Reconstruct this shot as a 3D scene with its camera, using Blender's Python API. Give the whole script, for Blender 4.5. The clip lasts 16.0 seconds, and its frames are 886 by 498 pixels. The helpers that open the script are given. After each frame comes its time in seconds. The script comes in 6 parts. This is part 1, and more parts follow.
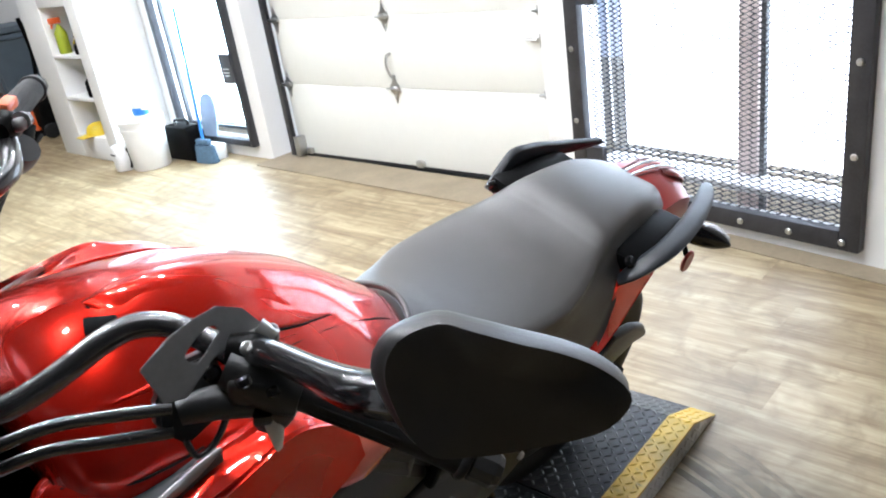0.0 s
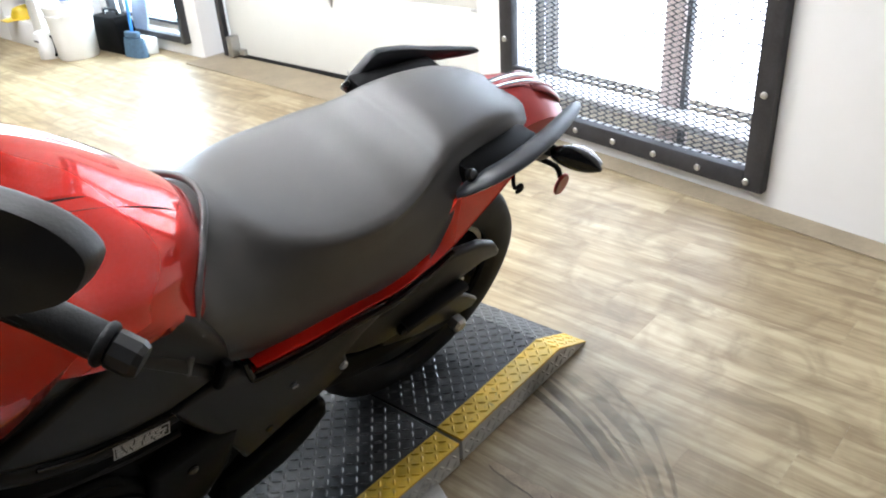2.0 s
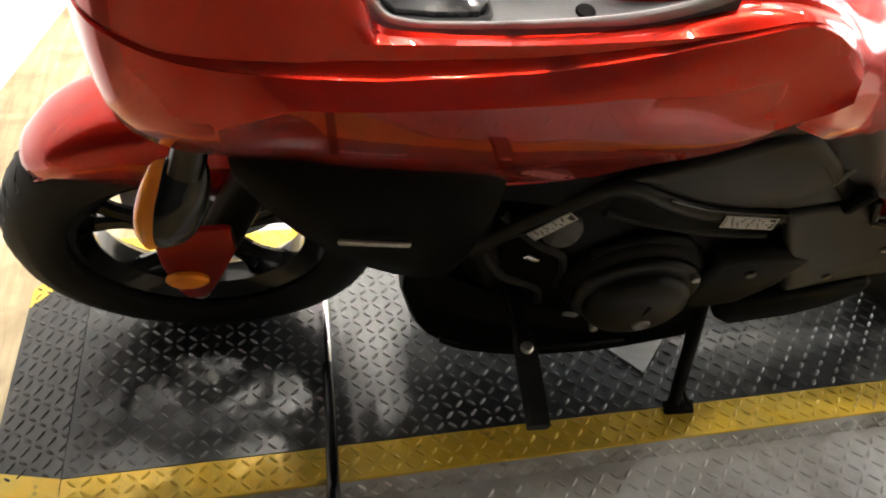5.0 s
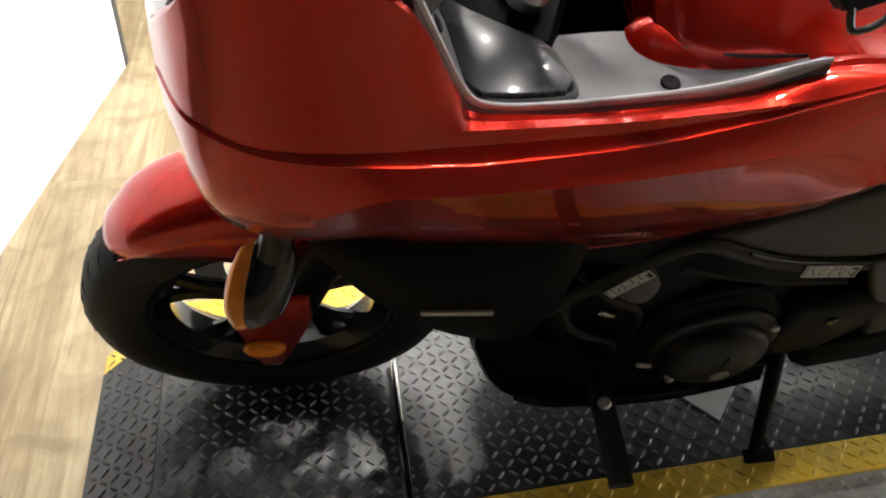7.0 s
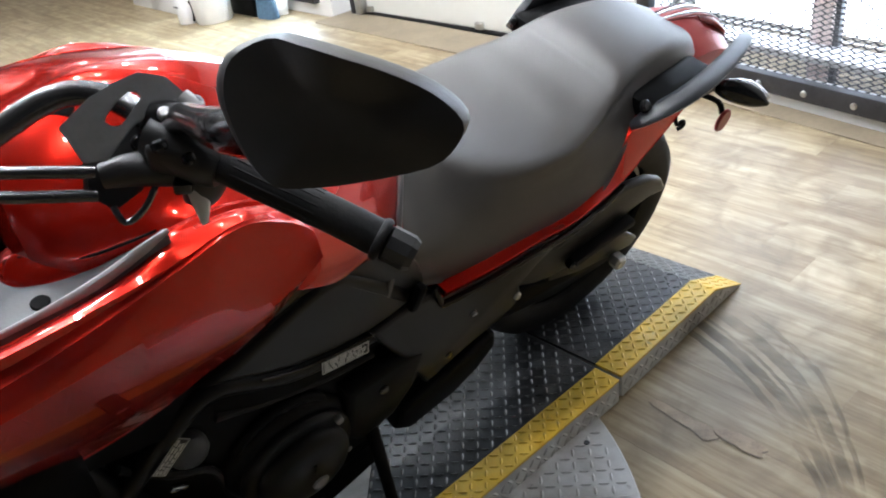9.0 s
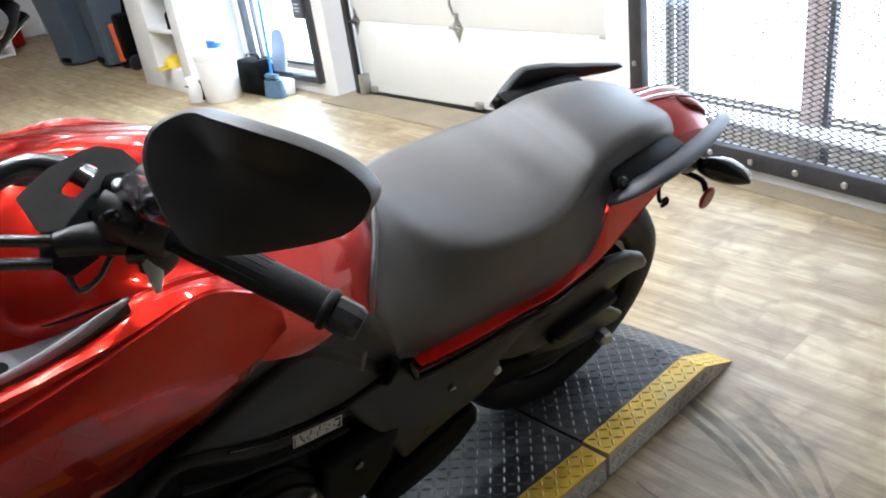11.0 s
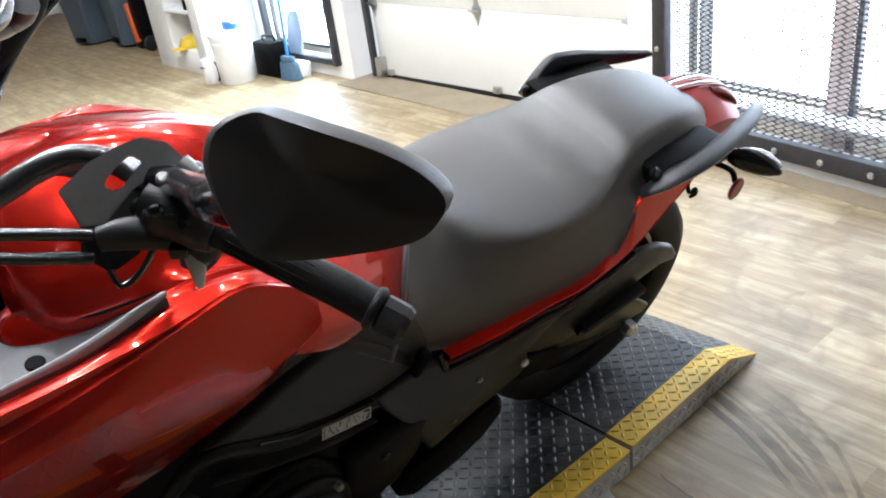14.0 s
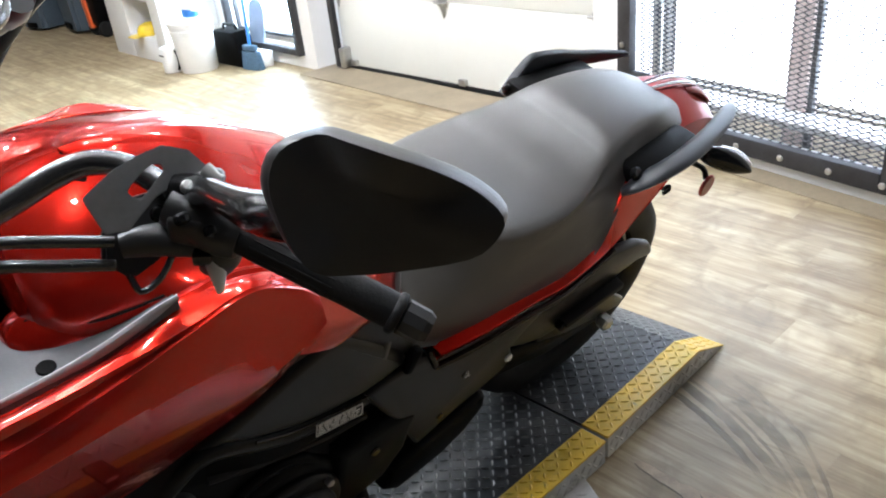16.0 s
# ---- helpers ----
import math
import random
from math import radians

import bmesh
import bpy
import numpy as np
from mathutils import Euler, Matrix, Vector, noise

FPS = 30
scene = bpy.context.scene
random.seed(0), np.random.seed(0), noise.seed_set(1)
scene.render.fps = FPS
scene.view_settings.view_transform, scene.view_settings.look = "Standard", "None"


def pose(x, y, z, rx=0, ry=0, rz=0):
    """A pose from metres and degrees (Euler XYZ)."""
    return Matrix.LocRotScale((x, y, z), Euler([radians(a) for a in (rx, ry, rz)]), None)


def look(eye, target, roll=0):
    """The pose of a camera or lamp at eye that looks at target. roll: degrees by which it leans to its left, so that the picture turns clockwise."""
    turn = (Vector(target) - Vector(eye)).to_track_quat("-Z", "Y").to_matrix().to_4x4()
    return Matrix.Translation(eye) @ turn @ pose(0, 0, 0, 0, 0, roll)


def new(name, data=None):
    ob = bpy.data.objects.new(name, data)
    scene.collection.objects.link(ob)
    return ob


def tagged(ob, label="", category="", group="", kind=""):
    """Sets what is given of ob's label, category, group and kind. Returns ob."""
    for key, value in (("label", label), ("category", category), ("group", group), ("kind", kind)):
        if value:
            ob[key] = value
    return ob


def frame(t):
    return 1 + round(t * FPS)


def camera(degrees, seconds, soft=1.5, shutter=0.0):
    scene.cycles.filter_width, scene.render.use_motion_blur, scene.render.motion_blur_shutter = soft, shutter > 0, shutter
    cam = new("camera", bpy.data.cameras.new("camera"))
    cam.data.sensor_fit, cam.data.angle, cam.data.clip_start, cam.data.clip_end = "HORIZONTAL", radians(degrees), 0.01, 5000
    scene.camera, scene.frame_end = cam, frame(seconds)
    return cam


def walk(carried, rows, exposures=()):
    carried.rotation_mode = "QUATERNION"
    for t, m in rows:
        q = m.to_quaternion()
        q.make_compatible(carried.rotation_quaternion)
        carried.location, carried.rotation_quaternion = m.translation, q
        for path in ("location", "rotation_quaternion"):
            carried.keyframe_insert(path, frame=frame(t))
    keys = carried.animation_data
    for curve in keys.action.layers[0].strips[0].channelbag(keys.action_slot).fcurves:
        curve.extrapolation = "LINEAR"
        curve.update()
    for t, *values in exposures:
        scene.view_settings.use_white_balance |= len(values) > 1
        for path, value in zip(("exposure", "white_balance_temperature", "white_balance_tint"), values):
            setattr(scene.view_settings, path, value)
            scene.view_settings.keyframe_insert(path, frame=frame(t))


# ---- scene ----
cam = camera(58.4, 16.0, soft=2.0)
PATH = [
    (0, (-1.203, -0.783, 1.411), (0.101, 0.515, 0.626), -8.8),
    (0.5, (-1.225, -0.826, 1.428), (0.128, 0.391, 0.598), -8.0),
    (1, (-1.095, -0.895, 1.441), (0.292, 0.289, 0.622), -6.2),
    (1.5, (-1.024, -0.924, 1.383), (0.294, 0.323, 0.541), -6.3),
    (2, (-1.016, -0.934, 1.331), (0.269, 0.257, 0.366), -3.9),
    (2.5, (-1.049, -0.937, 1.299), (0.188, 0.253, 0.273), -3.8),
    (3, (-1.091, -0.92, 1.289), (0.045, 0.296, 0.179), -1.6),
    (3.5, (-1.158, -0.87, 1.265), (-0.215, 0.437, 0.082), -0.0),
    (4, (-1.213, -0.835, 1.25), (-0.429, 0.541, 0.029), 2.2),
    (4.5, (-1.288, -0.793, 1.23), (-0.713, 0.671, -0.005), 4.4),
    (5, (-1.348, -0.76, 1.212), (-0.906, 0.712, -0.067), 7.0),
    (5.2, (-1.383, -0.762, 1.203), (-1.013, 0.749, -0.053), 6.6),
    (7.3, (-1.395, -0.721, 1.26), (-1.012, 0.83, 0.055), 1.1),
    (7.5, (-1.353, -0.732, 1.268), (-0.864, 0.842, 0.136), 0.3),
    (8, (-1.276, -0.761, 1.258), (-0.604, 0.727, 0.104), -2.7),
    (8.5, (-1.202, -0.806, 1.271), (-0.312, 0.605, 0.169), -4.6),
    (9, (-1.141, -0.882, 1.315), (-0.084, 0.472, 0.29), -8.8),
    (9.5, (-1.115, -0.925, 1.333), (0.032, 0.395, 0.363), -7.8),
    (10, (-1.094, -0.932, 1.323), (0.075, 0.449, 0.471), -6.3),
    (10.2, (-1.097, -0.938, 1.308), (0.051, 0.462, 0.459), -7.8),
    (12.3, (-1.117, -0.881, 1.311), (-0.044, 0.556, 0.425), -7.7),
    (12.5, (-1.118, -0.877, 1.308), (-0.056, 0.56, 0.41), -7.9),
    (13, (-1.114, -0.881, 1.31), (-0.048, 0.554, 0.413), -8.9),
    (13.5, (-1.117, -0.885, 1.313), (-0.017, 0.526, 0.418), -7.8),
    (14, (-1.119, -0.887, 1.317), (-0.036, 0.54, 0.427), -8.0),
    (14.5, (-1.124, -0.869, 1.322), (-0.069, 0.581, 0.436), -7.7),
    (15, (-1.121, -0.869, 1.32), (-0.073, 0.593, 0.447), -8.5),
    (15.5, (-1.131, -0.88, 1.324), (-0.076, 0.575, 0.446), -7.7),
    (16, (-1.164, -0.861, 1.345), (-0.011, 0.485, 0.419), -6.5),
]
walk(cam, [(t, look(eye, target, roll)) for t, eye, target, roll in PATH], [(0.0, 0.98, 5800, 10), (1.5, 1.0, 5850, 10), (2.5, 1.12, 5950, 10), (3.5, 1.28, 6150, 10), (4.6, 1.42, 7000, 10), (5.2, 1.52, 7050, 10), (7.5, 0.93, 6550, 10), (8.0, 0.83, 6950, 10), (8.5, 0.88, 6350, 10), (9.0, 1.0, 5850, 10), (9.5, 1.04, 5750, 10), (10.2, 0.97, 5750, 10), (12.5, 1.06, 5850, 10), (16.0, 1.02, 5850, 10)])

# ---- world and lights ----
world = bpy.data.worlds.new("world")
scene.world = world
world.use_nodes = True
wn = world.node_tree.nodes
sky = wn.new("ShaderNodeTexSky")
sky.sky_type, sky.sun_disc, sky.sun_elevation, sky.sun_rotation = "NISHITA", False, radians(42), radians(120)
wn["Background"].inputs["Strength"].default_value = 0.15
world.node_tree.links.new(sky.outputs[0], wn["Background"].inputs["Color"])


def area(name, m, w, h, watts, color):
    lamp = bpy.data.lights.new(name, "AREA")
    lamp.shape, lamp.size, lamp.size_y, lamp.energy, lamp.color = "RECTANGLE", w, h, watts, color
    ob = new(name, lamp)
    ob.matrix_world = m
    return ob


# ---- materials ----
def mat(name, color, rough=0.5, metal=0.0, var=0.12, scale=8.0, bump=0.0, bscale=60.0, coat=0.0, random_tone=0.0, spec=0.5, rvar=0.12):
    m = bpy.data.materials.new(name)
    m.use_nodes = True
    nt = m.node_tree
    b = nt.nodes["Principled BSDF"]
    b.inputs["Roughness"].default_value, b.inputs["Metallic"].default_value = rough, metal
    b.inputs["Coat Weight"].default_value, b.inputs["Coat Roughness"].default_value = coat, 0.025
    b.inputs["Specular IOR Level"].default_value = spec
    tc = nt.nodes.new("ShaderNodeTexCoord")
    n1 = nt.nodes.new("ShaderNodeTexNoise")
    n1.inputs["Scale"].default_value, n1.inputs["Detail"].default_value = scale, 6
    n2 = nt.nodes.new("ShaderNodeTexNoise")
    n2.inputs["Scale"].default_value, n2.inputs["Detail"].default_value = scale * 9, 3
    add = nt.nodes.new("ShaderNodeMath")
    add.operation = "MULTIPLY_ADD"
    add.inputs[1].default_value = 0.45
    nt.links.new(tc.outputs["Object"], n1.inputs["Vector"])
    nt.links.new(tc.outputs["Object"], n2.inputs["Vector"])
    nt.links.new(n2.outputs["Fac"], add.inputs[0])
    nt.links.new(n1.outputs["Fac"], add.inputs[2])
    fac = add.outputs[0]
    if random_tone:
        oi = nt.nodes.new("ShaderNodeObjectInfo")
        ma = nt.nodes.new("ShaderNodeMath")
        ma.operation = "MULTIPLY_ADD"
        ma.inputs[1].default_value = random_tone
        nt.links.new(oi.outputs["Random"], ma.inputs[0])
        nt.links.new(fac, ma.inputs[2])
        fac = ma.outputs[0]
    ramp = nt.nodes.new("ShaderNodeValToRGB")
    lo = [max(0.0, c * (1 - var)) for c in color]
    hi = [min(1.0, c * (1 + var)) for c in color]
    ramp.color_ramp.elements[0].position, ramp.color_ramp.elements[1].position = 0.4, 1.05 + random_tone
    ramp.color_ramp.elements[0].color, ramp.color_ramp.elements[1].color = (*lo, 1), (*hi, 1)
    nt.links.new(fac, ramp.inputs["Fac"])
    nt.links.new(ramp.outputs["Color"], b.inputs["Base Color"])
    mr = nt.nodes.new("ShaderNodeMapRange")
    mr.inputs["From Min"].default_value, mr.inputs["From Max"].default_value = 0.3, 1.0
    mr.inputs["To Min"].default_value, mr.inputs["To Max"].default_value = max(0.02, rough * (1 - rvar)), min(1.0, rough * (1 + rvar))
    nt.links.new(add.outputs[0], mr.inputs["Value"])
    nt.links.new(mr.outputs[0], b.inputs["Roughness"])
    if bump:
        n3 = nt.nodes.new("ShaderNodeTexNoise")
        n3.inputs["Scale"].default_value, n3.inputs["Detail"].default_value = bscale, 4
        bp = nt.nodes.new("ShaderNodeBump")
        bp.inputs["Strength"].default_value, bp.inputs["Distance"].default_value = bump, 0.004
        nt.links.new(tc.outputs["Object"], n3.inputs["Vector"])
        nt.links.new(n3.outputs["Fac"], bp.inputs["Height"])
        nt.links.new(bp.outputs["Normal"], b.inputs["Normal"])
    return m


def soil(m, color, scale, start, end, amount):
    """Irregular patches of dirt or wear over a material's colour."""
    nt = m.node_tree
    target = nt.nodes["Principled BSDF"].inputs["Base Color"]
    source = target.links[0].from_socket
    where, noise = nt.nodes.new("ShaderNodeTexCoord"), nt.nodes.new("ShaderNodeTexNoise")
    noise.inputs["Scale"].default_value, noise.inputs["Detail"].default_value, noise.inputs["Roughness"].default_value, noise.inputs["Distortion"].default_value = scale, 7, 0.62, 0.6
    fade, mix = nt.nodes.new("ShaderNodeMapRange"), nt.nodes.new("ShaderNodeMix")
    fade.inputs["From Min"].default_value, fade.inputs["From Max"].default_value, fade.inputs["To Max"].default_value = start, end, amount
    mix.data_type = "RGBA"
    mix.inputs[7].default_value = (*color, 1)
    nt.links.new(where.outputs["Object"], noise.inputs["Vector"])
    nt.links.new(noise.outputs["Fac"], fade.inputs["Value"])
    nt.links.new(fade.outputs[0], mix.inputs[0])
    nt.links.new(source, mix.inputs[6])
    nt.links.new(mix.outputs[2], target)


def glass(name, color, rough=0.02):
    m = bpy.data.materials.new(name)
    m.use_nodes = True
    b = m.node_tree.nodes["Principled BSDF"]
    b.inputs["Base Color"].default_value = (*color, 1)
    b.inputs["Transmission Weight"].default_value, b.inputs["Roughness"].default_value, b.inputs["IOR"].default_value = 1.0, rough, 1.45
    return m


def glow(name, color, strength):
    m = bpy.data.materials.new(name)
    m.use_nodes = True
    b = m.node_tree.nodes["Principled BSDF"]
    b.inputs["Base Color"].default_value = (*color, 1)
    b.inputs["Emission Color"].default_value, b.inputs["Emission Strength"].default_value = (*color, 1), strength
    return m


def oak_material():
    m = bpy.data.materials.new("vinyl_oak")
    m.use_nodes = True
    nt = m.node_tree
    b = nt.nodes["Principled BSDF"]
    tc, oi = nt.nodes.new("ShaderNodeTexCoord"), nt.nodes.new("ShaderNodeObjectInfo")
    shift = nt.nodes.new("ShaderNodeVectorMath")
    shift.operation = "MULTIPLY_ADD"
    shift.inputs[1].default_value = (37.0, 91.0, 13.0)
    comb = nt.nodes.new("ShaderNodeCombineXYZ")
    for k in range(3):
        nt.links.new(oi.outputs["Random"], comb.inputs[k])
    nt.links.new(comb.outputs[0], shift.inputs[0])
    nt.links.new(tc.outputs["Object"], shift.inputs[2])
    mp = nt.nodes.new("ShaderNodeMapping")
    mp.inputs["Scale"].default_value = (14.0, 1.1, 1.0)
    nt.links.new(shift.outputs[0], mp.inputs["Vector"])
    grain = nt.nodes.new("ShaderNodeTexNoise")
    grain.inputs["Scale"].default_value, grain.inputs["Detail"].default_value, grain.inputs["Distortion"].default_value = 1.6, 9, 0.7
    nt.links.new(mp.outputs[0], grain.inputs["Vector"])
    fine = nt.nodes.new("ShaderNodeTexNoise")
    fine.inputs["Scale"].default_value, fine.inputs["Detail"].default_value = 9, 6
    nt.links.new(mp.outputs[0], fine.inputs["Vector"])
    ma = nt.nodes.new("ShaderNodeMath")
    ma.operation = "MULTIPLY_ADD"
    ma.inputs[1].default_value = 0.4
    nt.links.new(fine.outputs["Fac"], ma.inputs[0])
    nt.links.new(grain.outputs["Fac"], ma.inputs[2])
    mb = nt.nodes.new("ShaderNodeMath")
    mb.operation = "MULTIPLY_ADD"
    mb.inputs[1].default_value = 0.14
    nt.links.new(oi.outputs["Random"], mb.inputs[0])
    nt.links.new(ma.outputs[0], mb.inputs[2])
    ramp = nt.nodes.new("ShaderNodeValToRGB")
    e = ramp.color_ramp.elements
    e[0].position, e[0].color = 0.40, (0.155, 0.103, 0.048, 1)
    e[1].position, e[1].color = 0.98, (0.44, 0.360, 0.222, 1)
    mid = e.new(0.72)
    mid.color = (0.295, 0.226, 0.128, 1)
    nt.links.new(mb.outputs[0], ramp.inputs["Fac"])
    geo = nt.nodes.new("ShaderNodeNewGeometry")
    wear = nt.nodes.new("ShaderNodeTexNoise")
    wear.inputs["Scale"].default_value, wear.inputs["Detail"].default_value, wear.inputs["Roughness"].default_value = 3.2, 7, 0.65
    nt.links.new(geo.outputs["Position"], wear.inputs["Vector"])
    blot = nt.nodes.new("ShaderNodeTexNoise")
    blot.inputs["Scale"].default_value, blot.inputs["Detail"].default_value, blot.inputs["Distortion"].default_value = 7.0, 6, 1.2
    nt.links.new(geo.outputs["Position"], blot.inputs["Vector"])
    bmr = nt.nodes.new("ShaderNodeMapRange")
    bmr.inputs["From Min"].default_value, bmr.inputs["From Max"].default_value = 0.46, 0.70
    bmr.inputs["To Min"].default_value, bmr.inputs["To Max"].default_value = 0.0, 0.65
    nt.links.new(blot.outputs["Fac"], bmr.inputs["Value"])
    mixc = nt.nodes.new("ShaderNodeMix")
    mixc.data_type = "RGBA"
    nt.links.new(bmr.outputs[0], mixc.inputs[0])
    nt.links.new(ramp.outputs["Color"], mixc.inputs[6])
    mixc.inputs[7].default_value = (0.165, 0.118, 0.062, 1)
    nt.links.new(mixc.outputs[2], b.inputs["Base Color"])
    b.inputs["Specular IOR Level"].default_value = 0.45
    mr = nt.nodes.new("ShaderNodeMapRange")
    mr.inputs["To Min"].default_value, mr.inputs["To Max"].default_value = 0.36, 0.54
    nt.links.new(wear.outputs["Fac"], mr.inputs["Value"])
    nt.links.new(mr.outputs[0], b.inputs["Roughness"])
    bp = nt.nodes.new("ShaderNodeBump")
    bp.inputs["Strength"].default_value, bp.inputs["Distance"].default_value = 0.12, 0.002
    nt.links.new(ma.outputs[0], bp.inputs["Height"])
    nt.links.new(bp.outputs["Normal"], b.inputs["Normal"])
    return m


OAK = oak_material()
RED = mat("candy_red_paint", (0.51, 0.0125, 0.004), 0.25, 0.64, 0.05, 3.0, coat=0.9, rvar=0.05, spec=0.05)
RED_DARK = mat("deep_red_paint", (0.30, 0.010, 0.006), 0.30, 0.5, 0.05, 3.0, coat=0.12, rvar=0.05, spec=0.2)
BLACK = mat("black_satin_plastic", (0.0035, 0.0035, 0.0036), 0.43, 0, 0.25, 20, 0.06, 500, spec=0.04)
PANEL = mat("satin_black_body_panel", (0.010, 0.0096, 0.0086), 0.34, 0, 0.2, 18, 0.05, 500, spec=0.3)
FRAME_BLACK = mat("black_frame_paint", (0.007, 0.007, 0.007), 0.32, 0, 0.2, 15, 0.05, 300, spec=0.2)
BLACK_GLOSS = mat("black_gloss_plastic", (0.006, 0.006, 0.0065), 0.18, 0, 0.2, 10, coat=0.3, spec=0.35)
ENGINE = mat("black_painted_metal", (0.005, 0.005, 0.005), 0.36, 0.0, 0.3, 15, 0.08, 300, spec=0.07)
RAIL = mat("dark_grey_cast_rail", (0.011, 0.013, 0.016), 0.40, 0.0, 0.15, 25, spec=0.4)
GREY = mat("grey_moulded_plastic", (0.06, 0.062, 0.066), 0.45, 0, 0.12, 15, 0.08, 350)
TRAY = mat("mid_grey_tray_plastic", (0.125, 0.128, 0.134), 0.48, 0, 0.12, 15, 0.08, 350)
TRIM = mat("pale_grey_trim", (0.52, 0.52, 0.525), 0.35, 0, 0.08, 20)
VINYL = mat("black_seat_vinyl", (0.051, 0.047, 0.044), 0.39, 0, 0.12, 30, 0.18, 900, rvar=0.08, spec=0.85)
BAR = mat("black_bar_paint", (0.018, 0.018, 0.018), 0.27, 0, 0.05, 20, spec=1.0, coat=0.3, rvar=0.02)
SATIN = mat("black_control_plastic", (0.018, 0.0178, 0.0175), 0.40, 0, 0.2, 20, 0.06, 500, spec=0.5)
MIRROR_SHELL = mat("black_mirror_plastic", (0.016, 0.0155, 0.015), 0.40, 0, 0.15, 20, 0.06, 500, spec=0.45)
RUBBER = mat("black_rubber", (0.014, 0.014, 0.0143), 0.6, 0, 0.25, 30, 0.15, 300, spec=0.2)
CHROME = mat("chrome", (0.75, 0.75, 0.76), 0.12, 1.0, 0.05, 10)
STEEL = mat("zinc_plated_steel", (0.52, 0.52, 0.51), 0.38, 1.0, 0.12, 20)
FRAME_STEEL = mat("dark_bolted_steel", (0.045, 0.045, 0.05), 0.45, 0.4, 0.3, 12, 0.08, 120)
FRAME_WHITE = mat("light_frame_paint", (0.6, 0.6, 0.6), 0.5)
TREAD_SILVER = mat("bare_tread_plate", (0.60, 0.595, 0.58), 0.36, 0.25, 0.18, 4, 0.06, 90, rvar=0.3)
TREAD_BLACK = mat("black_coated_tread_plate", (0.040, 0.041, 0.043), 0.36, 0.25, 0.45, 3.5, 0.08, 140, rvar=0.35)
# Lugs paler than their black plate: gleam as well as wear put into colour.
TREAD_LUG = mat("pale_gleaming_lug", (0.17, 0.17, 0.17), 0.28, 0.4, 0.5, 12)
YELLOW = mat("yellow_safety_paint", (0.74, 0.47, 0.03), 0.42, 0, 0.22, 5, 0.08, 120, rvar=0.25)
soil(YELLOW, (0.10, 0.075, 0.03), 34.0, 0.60, 0.72, 0.85)
soil(YELLOW, (0.62, 0.46, 0.10), 6.0, 0.48, 0.66, 0.6)
soil(TREAD_SILVER, (0.30, 0.27, 0.235), 5.0, 0.46, 0.66, 0.75)
soil(TREAD_SILVER, (0.12, 0.11, 0.10), 45.0, 0.64, 0.74, 0.7)
soil(TREAD_BLACK, (0.105, 0.105, 0.10), 4.5, 0.50, 0.70, 0.6)
soil(RUBBER, (0.035, 0.034, 0.031), 14.0, 0.50, 0.72, 0.5)
WALL = mat("white_wall_paint", (0.80, 0.79, 0.77), 0.6, 0, 0.03, 1.5, 0.05, 60)
# Near black so the unseen walls throw little light on the motorcycle's left.
WALL_UNSEEN = mat("unseen_wall_darkened", (0.075, 0.075, 0.08), 0.6, 0, 0.05, 1.5, 0.05, 60)
WALL_END = mat("white_partition_paint", (0.62, 0.62, 0.64), 0.6, 0, 0.03, 1.5, 0.05, 60)
DOOR = mat("cream_door_paint", (0.74, 0.74, 0.69), 0.42, 0, 0.03, 2, 0.05, 40)
CEIL = mat("grey_ceiling_paint", (0.22, 0.22, 0.22), 0.7, 0, 0.03, 2)
SHELF = mat("white_laminate", (0.80, 0.80, 0.79), 0.45, 0, 0.03, 3)
AMBER = mat("amber_lens", (0.85, 0.26, 0.015), 0.12, 0, 0.1, 30, coat=0.6)
RED_LENS = mat("red_lens", (0.26, 0.012, 0.008), 0.3, 0, 0.1, 30, coat=0.15)
CLEAR = mat("silver_reflector", (0.75, 0.76, 0.78), 0.15, 0.7, 0.1, 10, coat=1.0)
SMOKE = mat("smoked_screen", (0.018, 0.019, 0.02), 0.22, 0, 0.1, 5, coat=0.4, spec=0.3)
LID_GLASS = mat("smoked_lid_plastic", (0.019, 0.020, 0.023), 0.26, 0, 0.1, 6, spec=0.35, coat=0.2)
LABEL = mat("white_label", (0.62, 0.62, 0.6), 0.5, 0, 0.05, 30)
INK = mat("label_ink", (0.03, 0.03, 0.03), 0.6, 0, 0.05, 30)
BLUE = mat("blue_plastic", (0.05, 0.22, 0.62), 0.35, 0, 0.1, 15)
PAN_BLUE = mat("pale_blue_grey_plastic", (0.24, 0.31, 0.40), 0.4, 0, 0.1, 15)
BIN = mat("blue_grey_bin_plastic", (0.075, 0.10, 0.125), 0.45, 0, 0.12, 8)
BIN_BLUE = mat("blue_bin_plastic", (0.08, 0.17, 0.30), 0.4, 0, 0.12, 8)
WHITE_PLASTIC = mat("white_plastic", (0.78, 0.78, 0.77), 0.4, 0, 0.04, 8)
YELLOW_PLASTIC = mat("yellow_plastic", (0.72, 0.52, 0.03), 0.4, 0, 0.1, 12)
GREEN_LIQUID = mat("green_liquid", (0.35, 0.42, 0.03), 0.2, 0, 0.1, 12)
ORANGE = mat("orange_red_plastic", (0.75, 0.13, 0.03), 0.35, 0, 0.1, 12)
BRISTLE = mat("blue_grey_bristle", (0.07, 0.13, 0.20), 0.8, 0, 0.3, 60, 0.5, 200)
CONCRETE = mat("worn_tan_threshold", (0.27, 0.22, 0.15), 0.6, 0, 0.25, 5, 0.15, 60)
SNOW = mat("bright_forecourt", (0.8, 0.8, 0.8), 0.8, 0, 0.05, 3)
